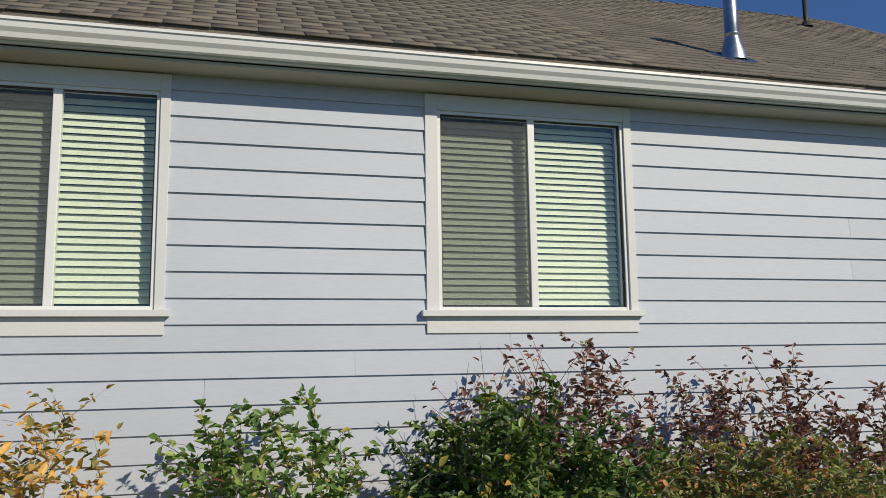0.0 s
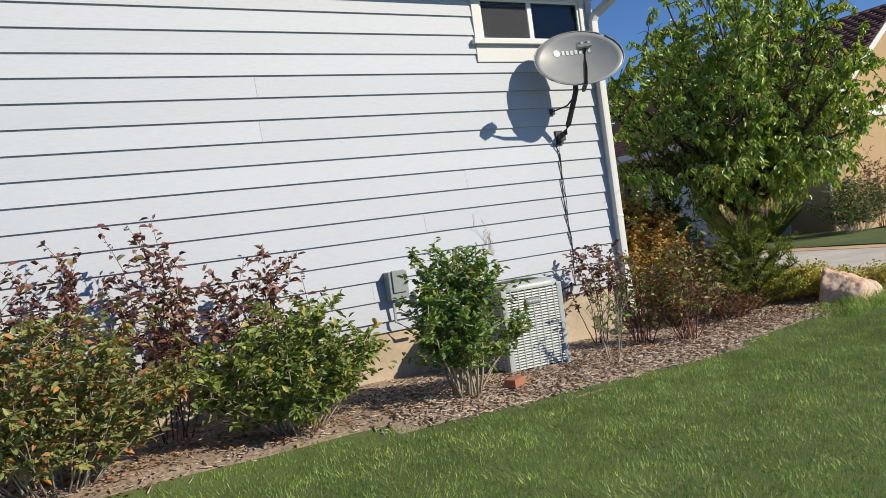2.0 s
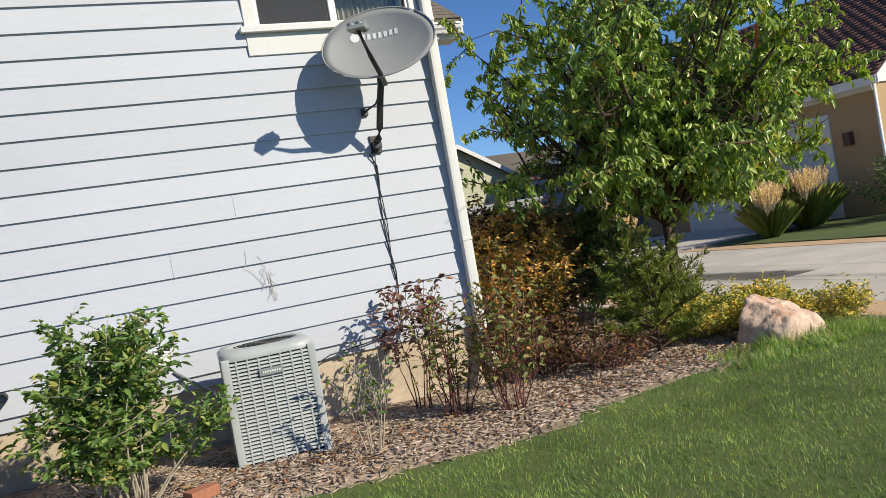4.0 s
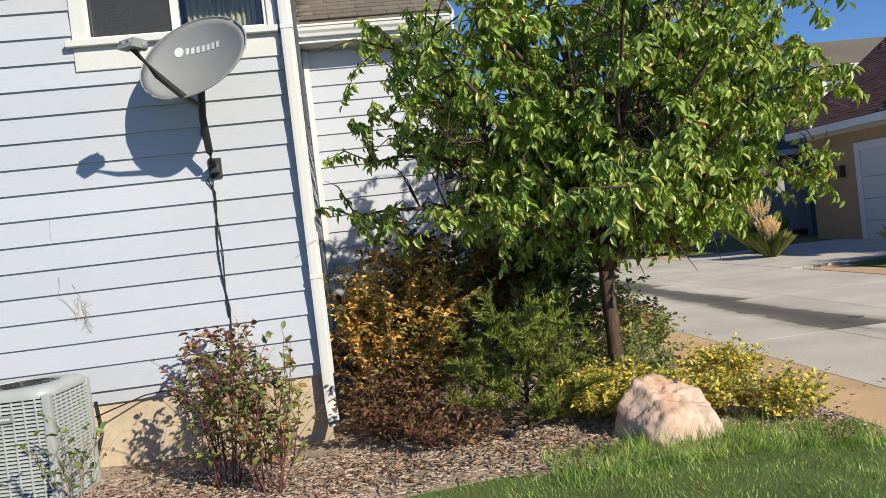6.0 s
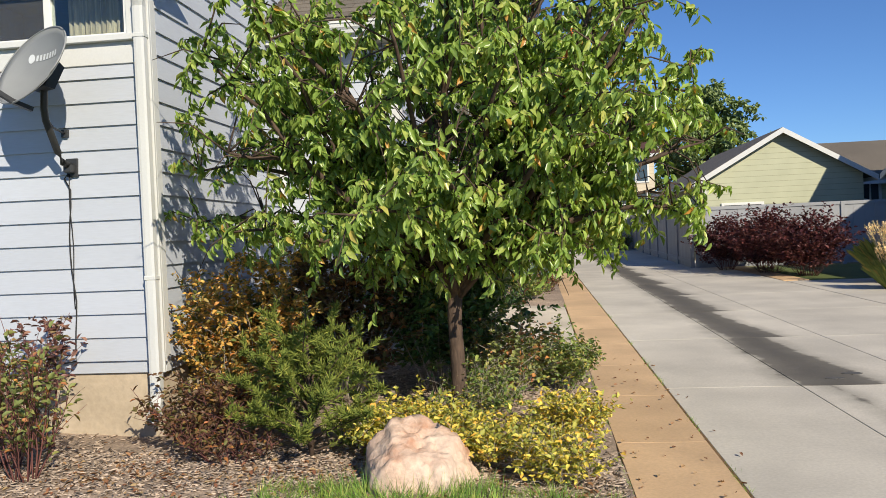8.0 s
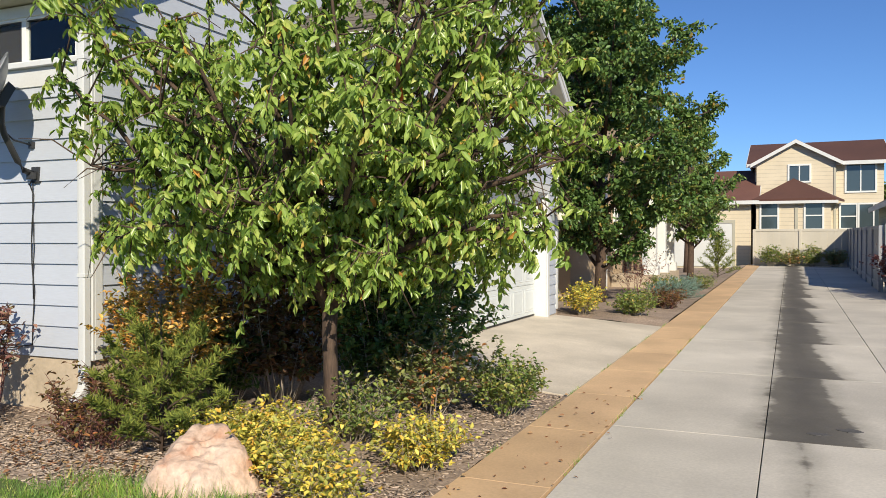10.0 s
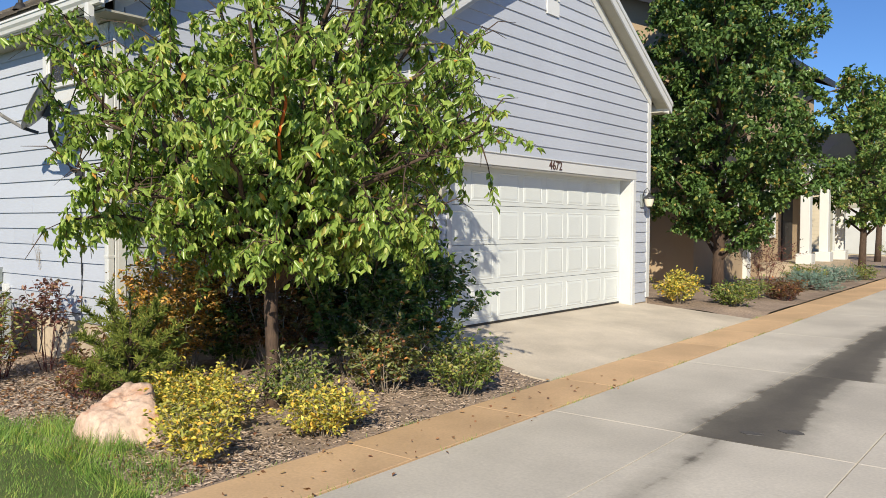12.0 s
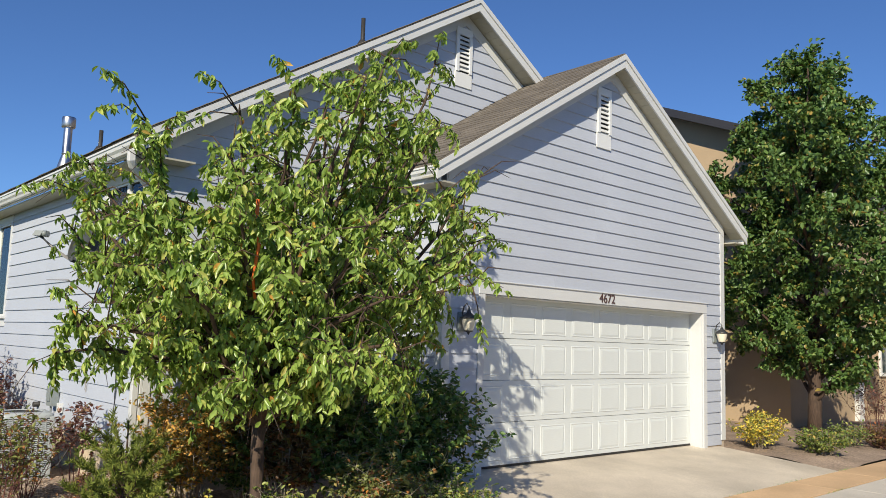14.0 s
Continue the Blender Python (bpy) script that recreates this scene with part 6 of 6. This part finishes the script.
def far_house():
    """The cream house that closes the alley."""
    h = tagged(empty("neighbour_house"), "two-storey cream lap-sided house with red-brown roof at the alley's end", "house", "neighbouring houses")
    Y = 41.0
    prism("wall", 3.6, 9.7, Y, Y + 9, 0.0, 5.75, 0.32, "x", M_LAP_CREAM, h)
    gable_cover(3.6, 9.7, Y, Y + 9, 5.75, 0.32, "x", M_SHINGLE_RED, h)
    prism("wall", 3.7, 7.5, Y - 0.5, Y + 4, 0.0, 5.75, 0.55, "y", M_LAP_CREAM, h)
    gable_cover(3.7, 7.5, Y - 0.5, Y + 4, 5.75, 0.55, "y", M_SHINGLE_RED, h, 0.3)
    prism("wall", -4.5, 3.5, Y - 2.2, Y + 6, 0.0, 3.75, 0.3, "x", M_LAP_CREAM, h)
    gable_cover(-4.5, 3.5, Y - 2.2, Y + 6, 3.75, 0.42, "x", M_SHINGLE_RED, h)
    # low hipped bay
    b = [(3.6, Y - 2.6, 3.75), (7.4, Y - 2.6, 3.75), (7.9, Y - 0.3, 3.75), (3.3, Y - 0.3, 3.75), (5.5, Y - 0.6, 4.9)]
    mesh_ob("bay_roof", b + [(x, y, z - 0.12) for x, y, z in b[:4]], [(0, 1, 4), (1, 2, 4), (2, 3, 4), (3, 0, 4), (0, 1, 6, 5), (1, 2, 7, 6), (3, 0, 5, 8)], M_SHINGLE_RED, h)
    box("bay_fascia", (3.5, Y - 2.62, 3.5), (7.5, Y - 2.45, 3.64), M_TRIM, h)
    box("bay_wall", (3.75, Y - 2.3, 0.0), (7.2, Y - 0.4, 3.6), M_LAP_CREAM, h)
    far_window(h, south(Y - 0.5), 5.3, 4.75, 0.95, 0.8)
    far_window(h, south(Y), 8.0, 4.2, 1.3, 1.35)
    far_window(h, south(Y), 7.75, 2.3, 0.7, 1.2, False)
    far_window(h, south(Y), 8.6, 2.3, 1.3, 1.2)
    far_window(h, south(Y - 2.3), 4.0, 2.25, 0.75, 1.3, False)
    far_window(h, south(Y - 2.3), 6.05, 2.25, 0.75, 1.3, False)
    strip("garage_door", south(Y - 2.2), -2.2, 2.6, 0.3, 2.55, 0.001, 0.04, M_TRIM, h)
    for a, b_, c, d in ((-2.35, 2.75, 2.55, 2.72), (2.6, 2.75, 0.3, 2.55), (-2.35, -2.2, 0.3, 2.55)):
        strip("door_frame", south(Y - 2.2), a, b_, c, d, 0.001, 0.07, M_SOFFIT, h)
    for k in (5.55,):
        strip("corner_board", south(Y - 2.3), k, k + 0.15, 0.3, 3.6, 0.001, 0.04, M_SOFFIT, h)
    strip("corner_board", south(Y - 0.5), 7.38, 7.5, 0.3, 5.7, 0.001, 0.04, M_SOFFIT, h)


far_house()


def fence(name, label, a, b, height, material, group):
    """Vertical boards between posts with a cap rail, from a to b on the ground."""
    f = tagged(empty(name), label, "fence", group)
    a, b = Vector((*a, 0)), Vector((*b, 0))
    n = max(1, round((b - a).length / 0.30))
    d = (b - a).normalized()
    s = Vector((-d.y, d.x, 0))
    for i in range(n):
        p, q = a.lerp(b, i / n), a.lerp(b, (i + 0.985) / n)
        z = alley_z(p.y)
        lo = [p - s * 0.012, q - s * 0.012, q + s * 0.012, p + s * 0.012]
        mesh_ob("fence_board", *hexa([v + Vector((0, 0, z)) for v in lo], [v + Vector((0, 0, z + height)) for v in lo]), material, f)
    k = max(1, round((b - a).length / 2.4))
    for i in range(k + 1):
        p = a.lerp(b, i / k)
        box("post", (p.x - 0.06, p.y - 0.06, -0.1), (p.x + 0.06, p.y + 0.06, alley_z(p.y) + height + 0.06), material, f, 0.01)
    for h in (height - 0.04, 0.15):
        za, zb = alley_z(a.y) + h, alley_z(b.y) + h
        lo = [a - s * 0.04 + Vector((0, 0, za)), b - s * 0.04 + Vector((0, 0, zb)), b + s * 0.04 + Vector((0, 0, zb)), a + s * 0.04 + Vector((0, 0, za))]
        mesh_ob("rail", *hexa(lo, [v + Vector((0, 0, 0.1)) for v in lo]), material, f)


fence("vinyl_fence", "cream vinyl privacy fence at the alley's end", (3.7, 37.6), (7.9, 37.6), 1.75, M_FENCE, "fences")
fence("grey_fence", "grey board fence along the alley", (7.9, 37.4), (7.6, 19.6), 1.75, M_FENCE2, "fences")
fence("grey_fence", "grey board fence before the green house", (7.75, 19.5), (16.3, 19.5), 1.8, M_FENCE2, "fences")


def green_house():
    h = tagged(empty("neighbour_house"), "single-storey pale green lap-sided house with white-edged gable", "house", "neighbouring houses")
    prism("wall", 8.85, 14.4, 24.0, 34.0, 0.0, 3.15, 0.58, "y", M_LAP_GREEN, h)
    gable_cover(8.85, 14.4, 24.0, 34.0, 3.15, 0.58, "y", M_SHINGLE, h, 0.35)
    prism("wall", 14.4, 30.0, 25.5, 33.0, 0.0, 3.05, 0.3, "x", M_LAP_GREEN, h)
    gable_cover(14.4, 30.0, 25.5, 33.0, 3.05, 0.42, "x", M_SHINGLE, h, 0.45)
    box("porch_post", (15.9, 24.6, 0.0), (16.1, 24.8, 2.9), M_TRIM, h, 0.02)
    far_window(h, south(25.5), 14.9, 1.6, 0.6, 1.2)
    far_window(h, south(25.5), 17.6, 1.6, 1.2, 1.2)
    far_window(h, south(24.0), 9.6, 1.2, 1.3, 1.0)
    strip("corner_board", south(24.0), 8.85, 9.0, 0.0, 3.1, 0.001, 0.04, M_TRIM, h)
    strip("garage_door", west(8.85), -32.5, -27.0, 0.2, 2.5, 0.001, 0.04, M_SOFFIT, h)
    d = tagged(empty("satellite_dish", (14.6, 24.9, 1.95)), "white satellite dish on the green house", "satellite dish")
    v, f, n = [], [], 24
    for r in range(5):
        t = r / 4
        v += [(0.42 * t * math.cos(2 * math.pi * k / n), -0.2 + 0.08 * t * t - 0.1, 0.3 * t * math.sin(2 * math.pi * k / n)) for k in range(n)]
    f = [(r * n + k, r * n + (k + 1) % n, r * n + n + (k + 1) % n, r * n + n + k) for r in range(4) for k in range(n)]
    mesh_ob("reflector", v, f, M_VINYL, d, True)
    tube("mast", [(0, -0.2, -0.02), (0, -0.02, -0.3), (0, 0.05, -0.9), (0.0, 0.55, -0.95)], 0.03, M_DARKMETAL, d)
    tube("feed_arm", [(0, -0.28, -0.28), (0, -0.7, -0.2)], 0.018, M_DARKMETAL, d)


green_house()


def blue_house():
    h = tagged(empty("neighbour_house"), "two-storey dark blue-grey lap-sided house with white-trimmed windows", "house", "neighbouring houses")
    prism("wall", 16.4, 25.0, 18.2, 22.5, 0.0, 5.5, 0.5, "x", M_LAP_BLUE, h)
    gable_cover(16.4, 25.0, 18.2, 22.5, 5.5, 0.5, "x", M_SHINGLE, h, 0.35)
    prism("wall", 14.6, 16.4, 19.9, 22.0, 0.0, 3.0, 0.4, "x", M_LAP_BLUE, h)
    gable_cover(14.6, 16.3, 19.9, 22.0, 3.0, 0.4, "x", M_SHINGLE, h, 0.3)
    far_window(h, south(18.2), 17.2, 3.9, 0.8, 1.1)
    far_window(h, south(18.2), 19.6, 3.9, 1.2, 1.1)
    far_window(h, west(16.4), -20.8, 4.1, 0.8, 1.0)
    far_window(h, west(14.6), -21.4, 1.4, 0.6, 1.2)
    far_window(h, south(18.2), 17.2, 1.5, 0.9, 1.2)
    strip("corner_board", south(18.2), 16.4, 16.55, 0.0, 5.5, 0.001, 0.04, M_TRIM, h)


blue_house()


def stucco_garage():
    h = tagged(empty("neighbour_garage"), "tan stucco garage with steep red-brown shingle roof and white eaves", "garage", "neighbouring houses")
    x0, x1, y0, y1, e, p = 13.2, 20.6, 6.0, 14.3, 3.30, 0.72
    prism("wall", x0, x1, y0, y1, 0.0, e, p, "y", M_STUCCO, h)
    gable_cover(x0, x1, y0, y1, e, p, "y", M_SHINGLE_RED, h, 0.4, M_VINYL)
    lo, top, m = e + 0.12 - p * 0.4, e + p * 3.7 + 0.12, (x0 + x1) / 2
    c = math.hypot(m - x0 + 0.4, top - lo)
    lay_shingles(h, (x0 - 0.42, y0 - 0.4, lo + 0.004), (0, 1, 0), ((m - x0 + 0.4) / c, 0, (top - lo) / c), y1 - y0 + 0.8, c, lambda q, r: True, lambda q: q[1] > 11.0, random.Random(31), M_SHINGLE_RED)
    box("soffit", (x0 - 0.38, y0 - 0.3, e - 0.22), (x0 - 0.001, y1 + 0.3, e - 0.19), M_VINYL, h)
    box("frieze", (x0 - 0.06, y0, e - 0.45), (x0 - 0.001, y1, e - 0.221), M_VINYL, h, 0.01)
    P = west(x0)
    strip("garage_door", P, -12.2, -7.4, 0.08, 2.35, 0.001, 0.03, M_DOOR, h)
    for a, b, cc, d in ((-12.38, -7.22, 2.35, 2.55), (-12.38, -12.2, 0.08, 2.35), (-7.4, -7.22, 0.08, 2.35)):
        strip("door_frame", P, a, b, cc, d, 0.001, 0.06, M_VINYL, h)
    for k in range(3):
        strip("door_groove", P, -12.18, -7.42, 0.60 + k * 0.54, 0.625 + k * 0.54, 0.031, 0.036, M_SOFFIT, h)
    for y in (-12.95, -6.75):
        strip("wall_lamp", P, y - 0.09, y + 0.09, 1.75, 2.05, 0.001, 0.16, M_NUMBER, h)
    tube("downspout", [(x0 - 0.05, y0 - 0.06, e - 0.3), (x0 - 0.05, y0 - 0.06, 0.1)], 0.04, M_VINYL, h, 6)
    gx = south(y0)
    strip("belt_trim", gx, x0, x1, e - 0.3, e - 0.05, 0.001, 0.05, M_VINYL, h)


stucco_garage()


def tan_house():
    h = tagged(empty("neighbour_house"), "two-storey tan stucco house with dark fascia and white porch columns", "house", "neighbouring houses")
    prism("wall", -10.0, 0.5, 13.8, 24.0, 0.0, 6.5, 0.40, "y", M_STUCCO2, h)
    gable_cover(-10.0, 0.5, 13.8, 24.0, 6.5, 0.40, "y", M_BLACKROOF, h, 0.5, M_BLACKROOF)
    box("porch_floor", (0.52, 18.5, 0.0), (1.9, 23.0, 0.62), M_FOUND, h, 0.02)
    for k in range(3):
        box("porch_step", (1.92 + k * 0.3, 19.0, 0.0), (2.2 + k * 0.3, 20.6, 0.47 - k * 0.16), M_APRON, h, 0.01)
    for y in (18.8, 20.8, 22.7):
        box("column", (1.5, y, 0.9), (1.75, y + 0.25, 3.2), M_VINYL, h, 0.02)
        box("column_base", (1.42, y - 0.08, 0.62), (1.83, y + 0.33, 0.90), M_VINYL, h, 0.02)
    box("porch_beam", (0.52, 18.6, 3.2), (1.9, 23.1, 3.5), M_VINYL, h, 0.02)
    prism("porch_roof", 0.52, 2.2, 18.3, 23.4, 3.5, 3.55, 0.3, "x", M_BLACKROOF, h)
    strip("door", Plane((0.5, 0, 0), (0, 1, 0), (1, 0, 0)), 20.6, 21.6, 0.62, 2.7, 0.002, 0.05, M_BLACKPIPE, h)
    far_window(h, Plane((0.5, 0, 0), (0, 1, 0), (1, 0, 0)), 15.4, 1.5, 1.2, 1.4)
    far_window(h, Plane((0.5, 0, 0), (0, 1, 0), (1, 0, 0)), 18.9, 1.4, 0.9, 1.4)
    strip("pilaster", Plane((0.5, 0, 0), (0, 1, 0), (1, 0, 0)), 17.2, 17.5, 0.0, 3.4, 0.002, 0.12, M_VINYL, h)


tan_house()


# ---- trees and planting farther off ----
def broad_tree(name, label, x, y, height, clear, rx, leaves, size, palette, seed, taper=0.6, limbs=26, group=""):
    """A trunk with limbs all the way up and leaf sprays at the limb ends; the outline stays uneven."""
    rn = random.Random(seed)
    top = plant(name, label, "tree", x, y, group)
    r0 = 0.035 + height * 0.011
    trunk = [(Vector((0.04 * math.sin(t * 5), 0.04 * math.cos(t * 4), t * height * 0.92 - 0.05)), r0 * (1.25 - 1.15 * t)) for t in np.linspace(0, 1, 10)]
    paths, spots = [trunk], []
    for i in range(limbs):
        t = clear + (0.97 - clear) * ((i + rn.random() * 0.8) / limbs)
        k = math.sin(math.pi * min(1, max(0.0, (t - clear * 0.75) / (1 - clear * 0.75))) ** taper)
        w = 2.4 * i + rn.uniform(-0.4, 0.4)
        q = rx * max(0.18, k) * rn.uniform(0.7, 1.12)
        a = Vector((0, 0, (t - 0.12) * height * 0.92))
        e = Vector((math.cos(w) * q, math.sin(w) * q, t * height + rn.uniform(-0.02, 0.05) * height))
        p = bend_path(a, e, r0 * 0.4, 0.01, rn, 0.08, 6)
        paths.append(p)
        for j in range(2, 7):
            for _ in range(3):
                d = Vector(unit(rn)) * rn.uniform(0.25, 0.6) * (0.4 + rx * 0.3)
                d.z = d.z * 0.6 + 0.05
                paths.append([(p[j][0], 0.012), (p[j][0] + d * 0.6 + Vector((0, 0, 0.02)), 0.008), (p[j][0] + d, 0.003)])
                spots.append((p[j][0] + d * 0.25, p[j][0] + d * 1.1))
    v, f = tube_data(paths, 6)
    mesh_ob("trunk_and_limbs", v, f, M_BARK, top, True)
    per = max(1, leaves // len(spots))
    at, way, face = [], [], []
    for b, e in spots:
        for _ in range(per):
            at.append(np.array(b.lerp(e, rn.random())) + unit(rn) * rn.uniform(0.02, 0.16) * (0.5 + 0.2 * rx))
            d = unit(rn)
            d[2] -= 0.25
            way.append(d)
            face.append(np.array([0, 0, 0.9]) + unit(rn) * 0.9)
    g = np.random.RandomState(seed)
    L = size * g.uniform(0.65, 1.25, len(at))
    leaf_mesh("leaves", np.array(at), np.array(way), np.array(face), L, L * 0.66, palette, top)


broad_tree("pear_tree", "tall dark green pear tree beside the garage", 1.45, 12.7, 7.7, 0.2, 2.7, 64000, 0.1, L_PEAR, 101, 0.75, 46, "alley trees")
broad_tree("ash_tree", "slender green street tree by the porch", 2.3, 22.5, 6.0, 0.3, 1.9, 11000, 0.12, L_ROSE, 102, 0.7, 24, "alley trees")
broad_tree("ash_tree", "slender green street tree farther along", 1.2, 31.0, 7.0, 0.3, 2.2, 8000, 0.13, L_FAR, 106, 0.7, 22, "alley trees")
broad_tree("shade_tree", "broad green tree behind the houses", 13.4, 44.5, 9.6, 0.12, 5.2, 17000, 0.29, L_FAR, 103, 0.55, 46, "far trees")
broad_tree("shade_tree", "green tree beyond the cream house", -6.0, 40.0, 9.0, 0.2, 3.4, 7000, 0.25, L_FAR, 105, 0.7, 28, "far trees")
for i, (px, py, ph, pw) in enumerate(((8.3, 18.2, 1.55, 0.9), (9.0, 16.4, 1.75, 1.15), (9.5, 14.9, 1.6, 1.0), (9.3, 17.9, 1.5, 0.9))):
    shrub("barberry", "dense dark red barberry hedge along the alley", px, py, ph, pw, pw, 4200, (0.085, 0.055), L_RED, M_REDSTEM, 110 + i, 40, 0.0, ragged=0.2, group="red hedge", wild=1.5)
for i, (px, py, ph, pw, n_) in enumerate(((1.75, 9.85, 0.62, 0.42, 2600), (2.65, 10.15, 0.42, 0.42, 2200), (2.5, 11.6, 0.4, 0.4, 1200), (2.3, 16.2, 0.5, 0.5, 1400), (3.0, 19.0, 0.4, 0.5, 1200))):
    shrub("golden_spirea", "low yellow-green shrub along the alley bed", px, py, ph, pw, pw, n_, (0.045, 0.028), L_GOLD if i < 1 else L_LIME, M_STEM, 120 + i, 24, 0.0, group="golden shrubs", radius=0.004)
shrub("bronze_shrub", "low bronze shrub in the alley bed", 2.95, 12.2, 0.45, 0.5, 0.5, 1600, (0.045, 0.026), L_BRONZE, M_REDSTEM, 126, 20, 0.0, group="alley shrubs")
shrub("bare_shrub", "sparse red-stemmed shrub with few leaves", 1.9, 14.6, 1.5, 0.7, 0.7, 500, (0.05, 0.03), L_PLUM, M_REDSTEM, 127, 14, 0.2, group="alley shrubs", wild=1.6)
needle_plant("juniper", "spreading blue-green juniper in the alley bed", 2.75, 14.9, 0.42, 0.65, 0.85, 5200, L_BLUE, 128, 0.07, group="alley conifers")
needle_plant("juniper", "spreading blue-green juniper in the alley bed", 2.6, 17.8, 0.40, 0.6, 0.7, 3200, L_BLUE, 129, 0.07, group="alley conifers")
needle_plant("spruce", "small dark conical spruce by the alley", 2.95, 25.5, 1.9, 0.75, 0.75, 5200, L_PINE, 130, 0.12, True, group="alley conifers")
for i, (px, py, ph) in enumerate(((4.5, 36.9, 1.0), (5.4, 36.8, 0.8), (6.3, 36.9, 1.05), (7.3, 36.7, 0.85))):
    shrub("fence_shrub", "green shrub before the cream fence", px, py, ph, 0.55, 0.4, 1100, (0.09, 0.055), L_OLIVE if i % 2 else L_LIME, M_STEM, 140 + i, 18, 0.05, group="fence shrubs", wild=1.4)
shrub("hedge", "clipped dark green hedge beside the stucco garage", 12.4, 4.9, 1.3, 1.2, 0.8, 6500, (0.05, 0.03), L_DARK, M_STEM, 150, 40, 0.0, ragged=0.1, group="right shrubs")
shrub("bronze_shrub", "red-brown shrub at the garage corner", 14.2, 5.3, 2.3, 0.6, 0.4, 1600, (0.06, 0.036), L_PLUM, M_REDSTEM, 151, 16, 0.1, group="right shrubs")


def fountain_grass(x, y, height, seed):
    rn = random.Random(seed)
    top = tagged(empty("fountain_grass", (x, y, alley_z(y) - 0.02)), "ornamental grass clump with tan feathery plumes", "ornamental grass", "grass clumps")
    g = np.random.RandomState(seed)
    n = 700
    a, q = g.uniform(0, 2 * math.pi, n), g.uniform(0.05, 0.55, n)
    at = np.stack([np.cos(a) * 0.12 * g.uniform(0, 1, n), np.sin(a) * 0.12 * g.uniform(0, 1, n), np.zeros(n)], 1)
    way = np.stack([np.cos(a) * q, np.sin(a) * q, np.ones(n)], 1)
    leaf_mesh("blades", at, way, np.stack([-np.cos(a), -np.sin(a), np.full(n, 0.4)], 1), height * g.uniform(0.5, 0.85, n), np.full(n, 0.007), L_LIME, top, 0.1, 0.35)
    n = 70
    a, q = g.uniform(0, 2 * math.pi, n), g.uniform(0.05, 0.4, n)
    tips = np.stack([np.cos(a) * q * height * 0.8, np.sin(a) * q * height * 0.8, height * g.uniform(0.75, 1.0, n)], 1)
    vv, ff = tube_data([[(Vector((0, 0, 0)), 0.003), (Vector(t) * 0.55 + Vector((0, 0, 0.08)), 0.003), (Vector(t), 0.002)] for t in tips], 4)
    mesh_ob("stalks", vv, ff, M_STEM, top)
    at = np.repeat(tips, 24, 0)
    m = len(at)
    dirs = np.repeat(np.stack([np.cos(a) * q, np.sin(a) * q, np.full(n, 0.8)], 1), 24, 0)
    at = at + dirs * g.uniform(-0.12, 0.14, (m, 1)) * 1.2
    leaf_mesh("plumes", at, dirs + g.normal(0, 0.35, (m, 3)), g.normal(0, 1, (m, 3)), np.full(m, 0.05), np.full(m, 0.012), M_PLUME, top)


for i, (px, py, ph) in enumerate(((10.3, 12.2, 1.25), (12.3, 8.3, 1.5), (10.6, 6.9, 1.1), (11.3, 6.6, 1.2), (10.0, 6.4, 1.0), (11.9, 6.9, 1.25), (9.7, 10.7, 0.8))):
    fountain_grass(px, py, ph, 160 + i)
